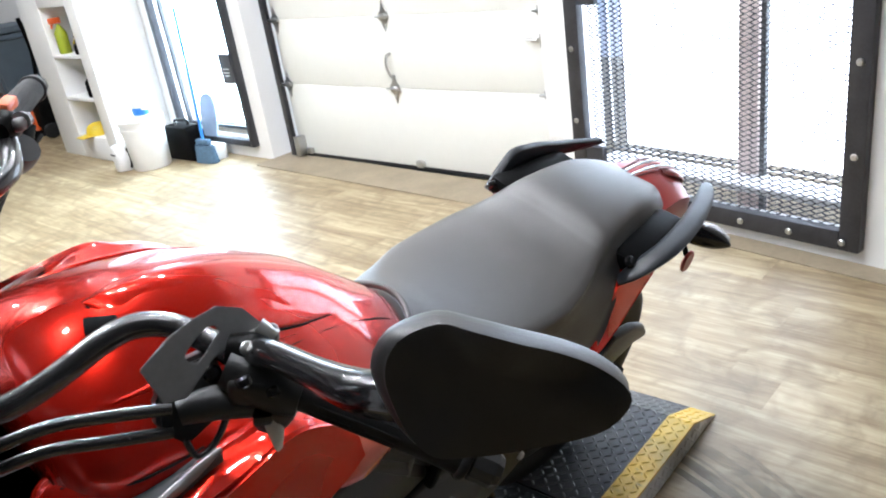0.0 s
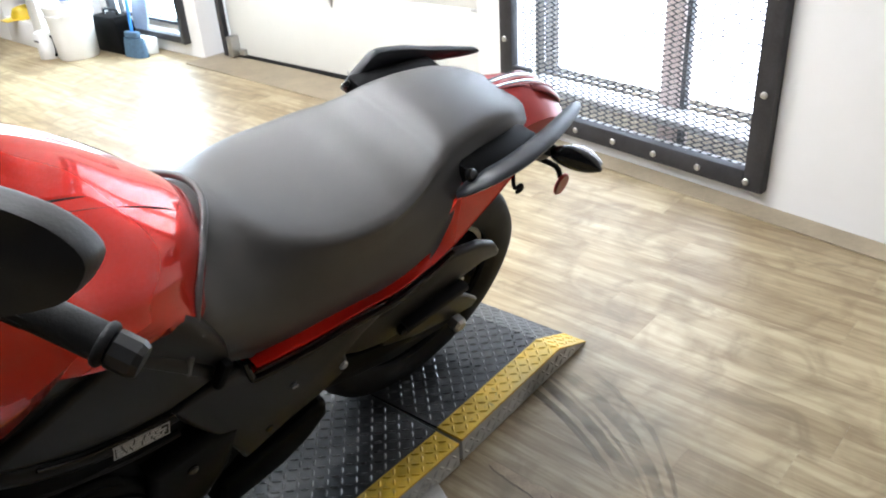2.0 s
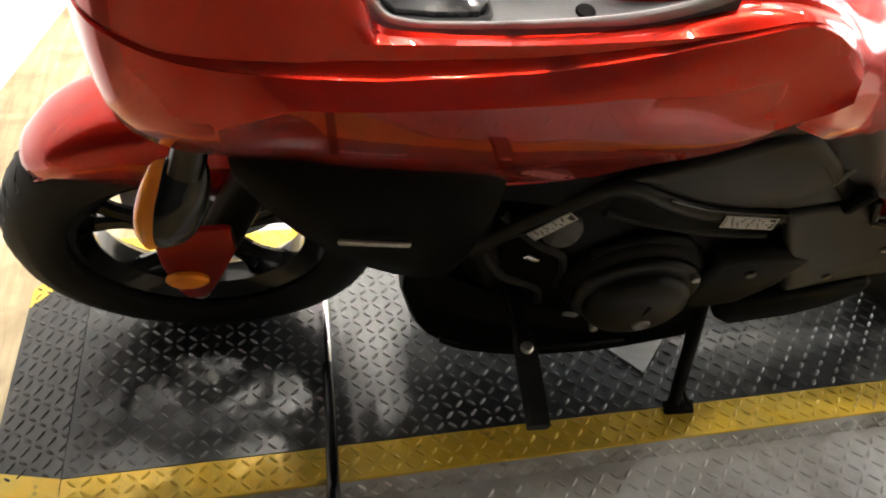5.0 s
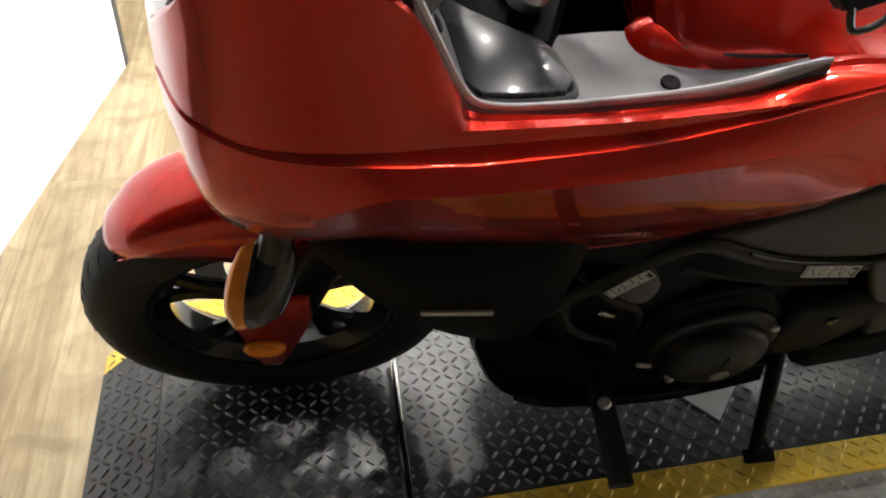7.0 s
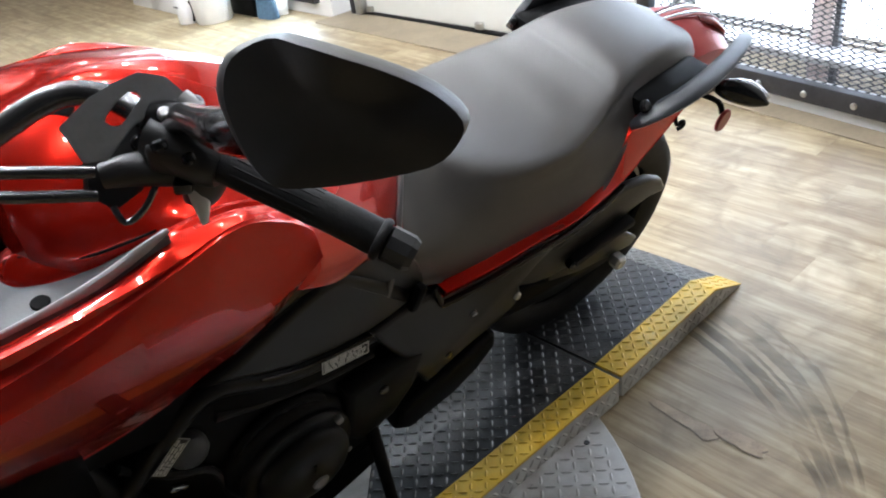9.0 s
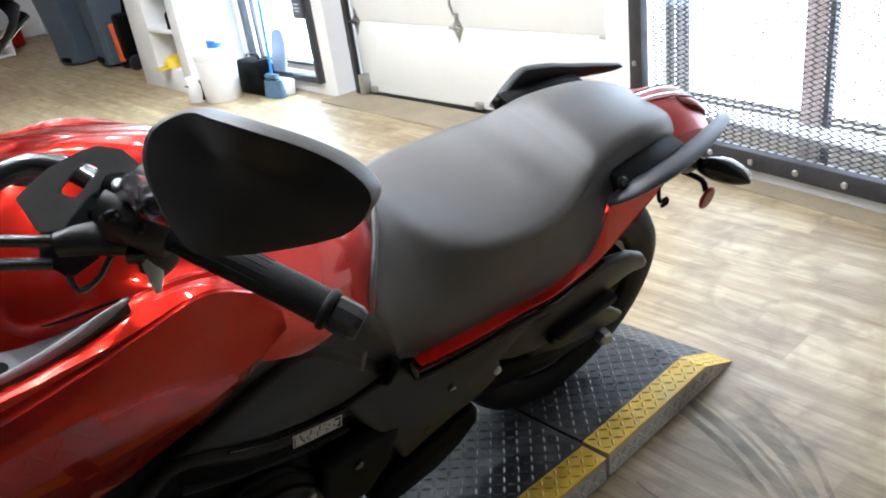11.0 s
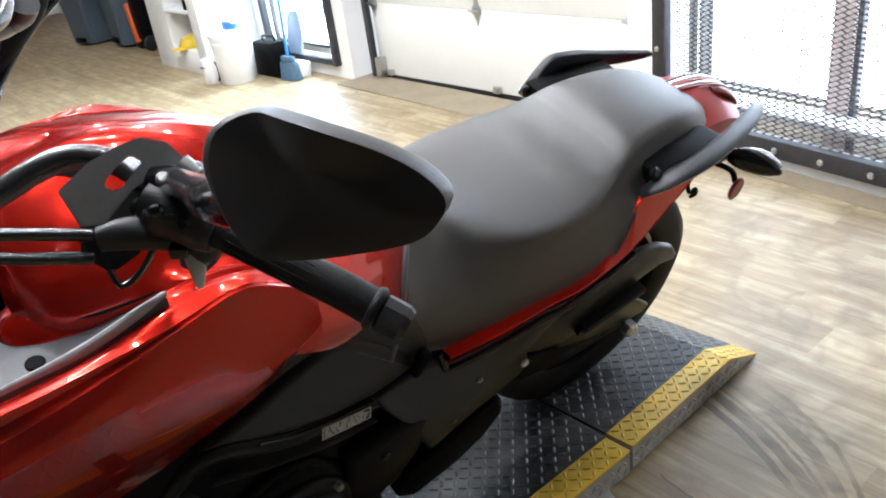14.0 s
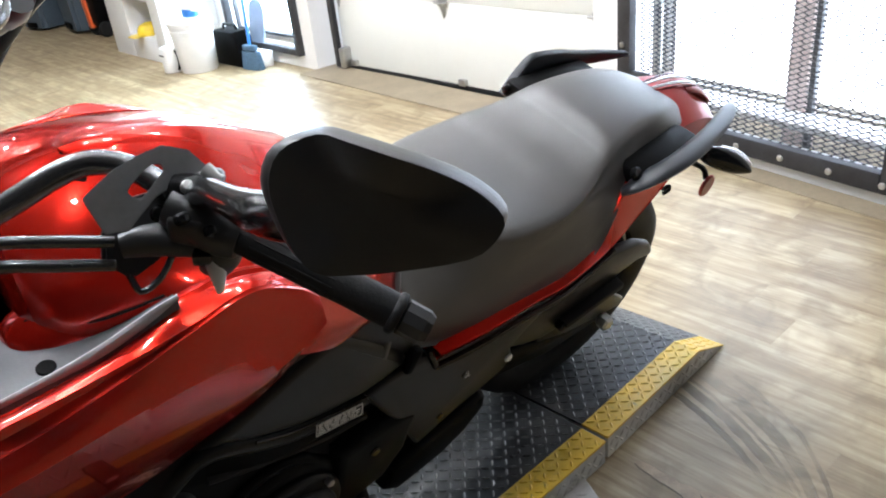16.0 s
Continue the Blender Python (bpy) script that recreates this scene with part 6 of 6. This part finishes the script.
# front signals
for s in (-1, 1):
    fs = part("front_signal", loft([[(0.075 + d + k * 0.030 * math.cos(a), s * y, z + k * 0.042 * math.sin(a)) for a in (j * math.pi / 5 for j in range(10))] for k, y, z, d in ((0.3, 0.195, 0.79, 0.02), (0.85, 0.205, 0.755, 0.01), (1.0, 0.222, 0.725, 0.0), (0.85, 0.245, 0.71, -0.01), (0.3, 0.262, 0.705, -0.018))], 4, 3), BLACK_GLOSS, moto, "black front turn signal")
    part("lens", loft([[(0.066 + d + k * 0.026 * math.cos(a), s * y, z + k * 0.040 * math.sin(a)) for a in (j * math.pi / 5 for j in range(10))] for k, y, z, d in ((0.8, 0.205, 0.75, 0.0), (1.0, 0.222, 0.722, -0.010), (0.85, 0.246, 0.706, -0.018), (0.25, 0.262, 0.70, -0.024))], 4, 3), AMBER, fs, "amber lens")
    part("stalk", tube([(0.10, s * 0.185, 0.845), (0.095, s * 0.198, 0.80), (0.085, s * 0.210, 0.765)], 0.020, 10, 3), BLACK_GLOSS, fs)

# handlebar, grips, switches, mirrors
for s in (-1, 1):
    hb = part("handlebar", tube([(0.385, 0.0, 1.105), (0.405, s * 0.07, 1.115), (0.445, s * 0.130, 1.148), (0.485, s * 0.145, 1.168), (0.533, s * 0.146, 1.186), (0.563, s * 0.152, 1.192), (0.588, s * 0.175, 1.192), (0.605, s * 0.220, 1.190), (0.62, s * 0.272, 1.186), (0.64, s * 0.31, 1.178), (0.71, s * 0.42, 1.143)], 0.0115, 14, 6), BAR, moto, "black steel handlebar")
    g0, g1 = Vector((0.628, s * 0.292, 1.184)), Vector((0.708, s * 0.417, 1.144))
    gr = part("grip", tube([g0, g0.lerp(g1, 0.08), g0.lerp(g1, 0.5), g0.lerp(g1, 0.95), g1], [0.0175, 0.0165, 0.0165, 0.0165, 0.0175], 18, 4), RUBBER, hb, "black rubber grip")
    gd1 = (g1 - g0).normalized()
    u1 = gd1.cross(Vector((0, 0, 1))).normalized()
    v1 = u1.cross(gd1)
    for k in range(14):
        a = 2 * math.pi * k / 14
        off = (u1 * math.cos(a) + v1 * math.sin(a)) * 0.0163
        part("grip_rib", tube([g0.lerp(g1, 0.12) + off, g0.lerp(g1, 0.62) + off], 0.0008, 6, 2), RUBBER, gr)
    part("grip_flange", tube([g1 - gd1 * 0.004, g1 - gd1 * 0.002, g1 + gd1 * 0.003, g1 + gd1 * 0.005], [0.0165, 0.0192, 0.0192, 0.0165], 20, 2), RUBBER, gr)
    g2 = g0 + (g1 - g0) * 1.21
    part("bar_end", tube([g1.lerp(g2, 0.10), g1.lerp(g2, 0.22), g1.lerp(g2, 0.82), g2], [0.0125, 0.0165, 0.0165, 0.0135], 10, 1), SATIN, hb, "black bar end weight with flats", sharp=20)
    sw = part("switch_housing", tube([(0.592, s * 0.245, 1.198), (0.605, s * 0.263, 1.192), (0.622, s * 0.286, 1.183), (0.630, s * 0.297, 1.180)], [0.018, 0.023, 0.023, 0.019], 14, 3), SATIN, hb, "black switch housing")
    part("switch_button", box(0.016, 0.014, 0.012, (0.598, s * 0.285, 1.166), 0.003, turn=RZ(s * 30)), BLACK_GLOSS, sw)
    part("switch_shroud", tube([(0.630, s * 0.258, 1.165), (0.622, s * 0.268, 1.145), (0.612, s * 0.272, 1.128)], [0.022, 0.021, 0.012], 14, 4), SATIN, sw)
    part("horn_button", loft([[(x + k * 0.009 * math.cos(a), s * y, z + k * 0.008 * math.sin(a)) for a in (j * math.pi / 4 for j in range(8))] for x, k, y, z in ((0.612, 1.0, 0.276, 1.150), (0.611, 0.9, 0.286, 1.138), (0.608, 0.4, 0.294, 1.124))], 3, 2), LABEL, sw, "light grey lever tip")
    part("cable_block", tube([(0.548, s * 0.240, 1.168), (0.575, s * 0.252, 1.172), (0.60, s * 0.272, 1.170)], [0.011, 0.015, 0.012], 12, 3), SATIN, sw)
    cl = part("clamp", tube([(0.600, s * 0.236, 1.205), (0.612, s * 0.250, 1.204), (0.622, s * 0.263, 1.198)], [0.014, 0.019, 0.016], 12, 3), ENGINE, sw)
    part("clamp_screw", disc(0.006, 0.008, 10, (0.604, s * 0.258, 1.222), RX(s * -25)), STEEL, cl)
    part("perch", box(0.030, 0.018, 0.016, (0.630, s * 0.240, 1.208), 0.006, 3, turn=RZ(s * 35) @ RX(s * -20)), PLATE, cl, "bare cast lever perch")
    part("switch_face", box(0.036, 0.020, 0.030, (0.596, s * 0.272, 1.190), 0.007, 3, turn=RZ(s * 48)), SATIN, sw)
    for q in range(2):
        part("toggle", disc(0.007, 0.010, 14, (0.588 + 0.018 * q, s * (0.276 + 0.014 * q), 1.208 - 0.012 * q), RX(s * 40)), BLACK_GLOSS, sw)
    part("lever_pivot", tube([(0.628, s * 0.236, 1.212), (0.636, s * 0.250, 1.206)], [0.011, 0.009], 12, 2), STEEL, cl, "bare metal pivot")
    if s < 0:
        nv = Vector((0.193, 0.765, -0.615))
        b = bmesh.new()
        ring = [Vector(q) for q in ((0.540, -0.218, 1.172), (0.562, -0.207, 1.187), (0.597, -0.213, 1.190), (0.600, -0.234, 1.164), (0.580, -0.246, 1.144), (0.549, -0.248, 1.133), (0.532, -0.230, 1.148))]
        skin([[q + nv * o for q in ring] for o in (0.0, 0.03)], bm=b)
        bmesh.ops.recalc_face_normals(b, faces=b.faces)
        bmesh.ops.bevel(b, geom=list(b.edges), offset=0.004, segments=2, affect="EDGES")
        cbk = part("clutch_bracket", b, SATIN, hb, "black cast clutch bracket")
        part("bracket_loop", tube([(0.548, -0.246, 1.138), (0.552, -0.256, 1.124), (0.570, -0.256, 1.130), (0.588, -0.248, 1.146), (0.598, -0.238, 1.160)], 0.0032, 8, 4), BAR, cbk)
        for q, r in (((0.590, -0.222, 1.172), 0.008), ((0.612, -0.232, 1.170), 0.010)):
            part("bracket_bolt", disc(r, 0.014, 16, q, RX(50) @ RY(-12)), BLACK_GLOSS, cbk)
        # flat lever plate with an open slot, in its own tilted plane
        po, pu, pv = Vector((0.577, -0.228, 1.213)), Vector((0.981, -0.151, 0.121)), Vector((0.0, -0.627, -0.779))
        pn = pu.cross(pv)
        outer = [(-0.047, -0.005), (-0.032, -0.0125), (-0.016, -0.020), (0.006, -0.025), (0.027, -0.027), (0.046, -0.017), (0.058, 0.005), (0.044, 0.009), (0.033, 0.005), (0.007, 0.0127), (-0.023, 0.032), (-0.041, 0.028)]
        inner = [(-0.0125, 0.001), (-0.008, -0.003), (-0.002, -0.007), (0.006, -0.0115), (0.014, -0.0145), (0.020, -0.0125), (0.022, -0.007), (0.016, -0.003), (0.010, 0.001), (0.003, 0.006), (-0.004, 0.0095), (-0.010, 0.006)]
        b = bmesh.new()
        loops = []
        for ring in (outer, inner):
            for off in (0.0, 0.004):
                loops.append([b.verts.new(po + pu * p + pv * q + pn * off) for p, q in ring])
        for i in range(12):
            j = (i + 1) % 12
            b.faces.new((loops[0][i], loops[0][j], loops[2][j], loops[2][i]))
            b.faces.new((loops[1][i], loops[3][i], loops[3][j], loops[1][j]))
            b.faces.new((loops[0][i], loops[1][i], loops[1][j], loops[0][j]))
            b.faces.new((loops[2][i], loops[2][j], loops[3][j], loops[3][i]))
        bmesh.ops.recalc_face_normals(b, faces=b.faces)
        bmesh.ops.bevel(b, geom=[e for e in b.edges if e.calc_face_angle(0) > 0.8], offset=0.001, segments=2, affect="EDGES")
        part("lever_plate", b, PLATE, hb, "flat grey lever plate with an open slot")
    else:
        lv = part("brake_lever", tube([(0.545, 0.255, 1.02), (0.575, 0.31, 1.025), (0.62, 0.355, 1.045), (0.665, 0.392, 1.062), (0.70, 0.42, 1.075)], [0.015, 0.012, 0.010, 0.010, 0.013], 12, 5, flat=0.6), BLACK_GLOSS, hb, "black brake lever")
        part("lever_guard", tube([(0.52, 0.30, 1.025), (0.57, 0.33, 1.045), (0.62, 0.362, 1.068), (0.66, 0.388, 1.09), (0.685, 0.400, 1.11)], [0.012, 0.020, 0.022, 0.022, 0.014], 14, 4, flat=1.3), BLACK, hb, "black brake lever guard")
        part("brake_cylinder", tube([(0.55, 0.225, 1.15), (0.60, 0.275, 1.135), (0.63, 0.305, 1.125)], [0.016, 0.021, 0.016], 12, 3), SATIN, hb, "black brake cylinder")
        part("fluid_cap", box(0.05, 0.035, 0.014, (0.575, 0.255, 1.168), 0.005, turn=RZ(42)), SATIN, hb)
        part("engine_switch", box(0.034, 0.016, 0.014, (0.634, 0.290, 1.206), 0.004, turn=RZ(48) @ RY(10)), ORANGE, hb, "red engine stop switch")
        for q in range(3):
            part("hose", tube([(0.60 - 0.02 * q, 0.29 - 0.02 * q, 1.13), (0.585 - 0.03 * q, 0.31, 1.07), (0.53 - 0.03 * q, 0.27, 1.01), (0.46, 0.20, 0.99)], 0.008, 8, 5), RUBBER, hb, "black brake hose")
    # mirror
    MO = [(0.595, 0.453, 1.390), (0.604, 0.474, 1.395), (0.616, 0.496, 1.396), (0.634, 0.512, 1.390), (0.649, 0.530, 1.383), (0.656, 0.547, 1.374), (0.652, 0.549, 1.361), (0.642, 0.541, 1.345), (0.615, 0.514, 1.327), (0.594, 0.492, 1.317), (0.580, 0.476, 1.313), (0.574, 0.460, 1.318), (0.571, 0.444, 1.333), (0.571, 0.433, 1.352), (0.578, 0.436, 1.374)]
    nv = Vector((0.75, 0.56, -0.34)).normalized()
    ring0 = [Vector((x, -y, z)) for x, y, z in MO]
    mid = sum(ring0, Vector()) / len(ring0)
    axis = (ring0[5] - mid).normalized()

    def shrunk(inner, outer, across, off):
        """The outline drawn in towards its middle, more at the inner end, and set off along its normal."""
        out = []
        for q in ring0:
            u = (q - mid).dot(axis)
            p = mid + axis * u * (inner if u < 0 else outer) + (q - mid - axis * u) * across + nv * off
            out.append((p.x, p.y * (1 if s < 0 else -1), p.z))
        return out

    rows = [shrunk(*k) for k in ((0.35, 0.40, 0.40, -0.0092), (0.80, 0.95, 0.955, -0.0087), (0.85, 0.978, 0.984, -0.0072), (0.93, 0.993, 0.996, -0.0030), (0.98, 1.0, 1.0, 0.002), (1.0, 1.0, 1.0, 0.006), (0.98, 0.985, 0.985, 0.014), (0.92, 0.92, 0.92, 0.017))]
    mr = part("mirror", loft(rows, 3, 3), MIRROR_SHELL, hb, "black mirror housing")
    b = bmesh.new()
    b.faces.new([b.verts.new(q) for q in shrunk(0.90, 0.90, 0.90, 0.0182)])
    part("mirror_glass", b, CHROME, mr, "mirror glass", smooth=False)
    part("mirror_stem", tube([(0.612, s * 0.262, 1.200), (0.604, s * 0.300, 1.232), (0.592, s * 0.36, 1.272), (0.584, s * 0.418, 1.308), (0.594, s * 0.455, 1.328)], [0.013, 0.012, 0.012, 0.015, 0.016], 10, 4), BLACK_GLOSS, mr)
    for pts in (((0.37, 0.11, 1.09), (0.42, 0.178, 1.163), (0.46, 0.200, 1.181), (0.494, 0.213, 1.178), (0.545, 0.232, 1.168)), ((0.37, 0.115, 1.07), (0.42, 0.184, 1.144), (0.456, 0.208, 1.164), (0.494, 0.224, 1.159), (0.54, 0.240, 1.150))):
        part("hose", tube([(x, s * y, z) for x, y, z in pts], 0.0056, 10, 5), BAR if s < 0 else RUBBER, hb, "black control cable")

# the bars sit lower at the stem than at the grips
def settle(ob):
    """Lowers a bar part by 14 mm inboard and 6 mm at the grip, the right-hand bar by 20 mm more."""
    for v in ob.data.vertices:
        drop = 0.014 - 0.008 * max(0.0, min(1.0, (abs(v.co.y) - 0.27) / 0.12))
        v.co.z -= drop + (0.020 * min(1.0, v.co.y / 0.1) if v.co.y > 0 else 0.0)
    for ch in ob.children:
        if ch.name.split(".")[0] != "mirror":
            settle(ch)


for ob in [o for o in moto.children if o.name.split(".")[0] == "handlebar"]:
    settle(ob)

# ---- ceiling lamps and window light ----
LAMPS = [(-1.25, 1.88, 2), (-0.95, 1.98, 2), (-0.6, 1.9, 1), (0.25, 2.2, 1), (0.95, 1.05, 1), (0.75, 1.75, 2), (-0.85, -0.45, 1), (-0.35, 0.5, 1), (-0.05, 0.42, 1), (-1.15, 0.5, 1), (-1.6, 3.4, 1), (-0.9, 3.4, 1), (-0.3, 3.4, 2), (0.4, 3.4, 1), (-1.2, 5.0, 1), (-0.3, 5.0, 1), (0.5, 5.4, 1), (0.4, 7.0, 1), (0.4, 8.6, 1)]
for x, y, level in LAMPS:
    cl = empty("ceiling_lamp", pose(x, y, 3.1), "small round bright ceiling lamp", "lamp", "ceiling lamps")
    part("ring", lathe([(-0.012, 0.055), (-0.012, 0.075), (0.0, 0.08), (0.0, 0.05)], 24, "z"), WHITE_PLASTIC, cl)
    part("bulb", disc(0.05, 0.012, 20, (0, 0, -0.006)), (DIM_BULB, BULB, SPOT)[level], cl)
area("window_light_right", Matrix.Translation((WX(0.61) + 0.33, 0.58, 1.2)) @ RZ(90 - TILT) @ RX(90), 1.25, 2.0, 36, (0.86, 0.93, 1.0))
area("window_light_left", pose(PX + 0.10, 4.31, 1.2, 90, 0, 90), 0.8, 2.0, 52, (0.76, 0.91, 1.0))

# ---- floor planks, last ----
PW, PL = 0.152, 1.22
base = box(PW - 0.0004, PL - 0.0004, 0.006, (0, 0, -0.003), 0)
me = bpy.data.meshes.new("plank")
bmesh.ops.recalc_face_normals(base, faces=base.faces)
base.to_mesh(me)
base.free()
me.materials.append(OAK)
rng = random.Random(5)
count = 0
for i in range(27):
    x = -2.15 + i * PW
    y = -1.6 - rng.uniform(0, 1.0)
    while y < 8.2 and count < 300:
        if x < 1.78 + 0.03 * max(0, y):
            p = new("plank", me)
            p.parent = floor
            p.location = (x, y + PL / 2, 0)
            count += 1
        y += PL

# torn vinyl and tyre scuffs near the ramp
WORN = mat("torn_vinyl_edge", (0.12, 0.085, 0.05), 0.7, 0, 0.3, 30)
SCUFF = mat("tyre_scuff", (0.11, 0.085, 0.055), 0.5, 0, 0.35, 40)
sn = SCUFF.node_tree
noise, fade, where = sn.nodes.new("ShaderNodeTexNoise"), sn.nodes.new("ShaderNodeMapRange"), sn.nodes.new("ShaderNodeTexCoord")
noise.inputs["Scale"].default_value, noise.inputs["Detail"].default_value = 5.0, 8
fade.inputs["From Min"].default_value, fade.inputs["From Max"].default_value, fade.inputs["To Max"].default_value = 0.36, 0.72, 0.24
sn.links.new(where.outputs["Object"], noise.inputs["Vector"])
sn.links.new(noise.outputs["Fac"], fade.inputs["Value"])
sn.links.new(fade.outputs[0], sn.nodes["Principled BSDF"].inputs["Alpha"])
TORN_TOP = mat("faded_vinyl_chip", (0.29, 0.205, 0.115), 0.4, 0, 0.35, 25, 0.1, 80)


def flat_patch(name, outline, z, high, material, label):
    b = bmesh.new()
    f = b.faces.new([b.verts.new((x, y, z)) for x, y in outline])
    r = bmesh.ops.extrude_face_region(b, geom=[f])
    bmesh.ops.translate(b, vec=(0, 0, high), verts=[q for q in r["geom"] if isinstance(q, bmesh.types.BMVert)])
    return part(name, b, material, floor, label, smooth=False)


def ragged(pts, jitter, seed, closed=True):
    r = random.Random(seed)
    out = []
    for p in cat([(x, y, 0) for x, y in pts], 6, closed):
        out.append((p.x + r.uniform(-jitter, jitter), p.y + r.uniform(-jitter, jitter)))
    return out


rng = random.Random(21)
for k, (cx, cy, rx, ry) in enumerate(((0.035, -0.12, 0.016, 0.06), (0.03, -0.20, 0.024, 0.055), (0.045, -0.29, 0.02, 0.06))):
    ring = []
    for i in range(9):
        a = 2 * math.pi * i / 9
        q = rng.uniform(0.65, 1.25)
        ring.append((cx + rx * q * math.cos(a), cy + ry * q * math.sin(a)))
    edge = ragged(ring, 0.0007, 40 + k)
    flat_patch("torn_patch", edge, 0.0003 + 0.0007 * k, 0.0003, WORN, "worn brown spot in the vinyl floor")
    flat_patch("torn_chip", [(x + 0.004, y + 0.002) for x, y in edge], 0.0004 + 0.0007 * k, 0.0005, TORN_TOP, "faded lifted vinyl chip")
for k, (dx, w) in enumerate(((0.0, 0.016), (0.030, 0.006), (-0.045, 0.011), (0.075, 0.020), (0.14, 0.009))):
    line = ragged([(0.37 + dx, 0.06), (0.345 + dx, -0.04), (0.285 + dx, -0.185), (0.207 + dx, -0.315), (0.105 + dx * 0.8, -0.43), (-0.01 + dx * 0.6, -0.53), (-0.14 + dx * 0.4, -0.60)], 0.002, 70 + k, False)
    flat_patch("tyre_scuff", [(x - w, y) for x, y in line] + [(x + w, y) for x, y in line[::-1]], 0.0002, 0.0002 + 0.0001 * k, SCUFF, "curved tyre scuff on the floor")
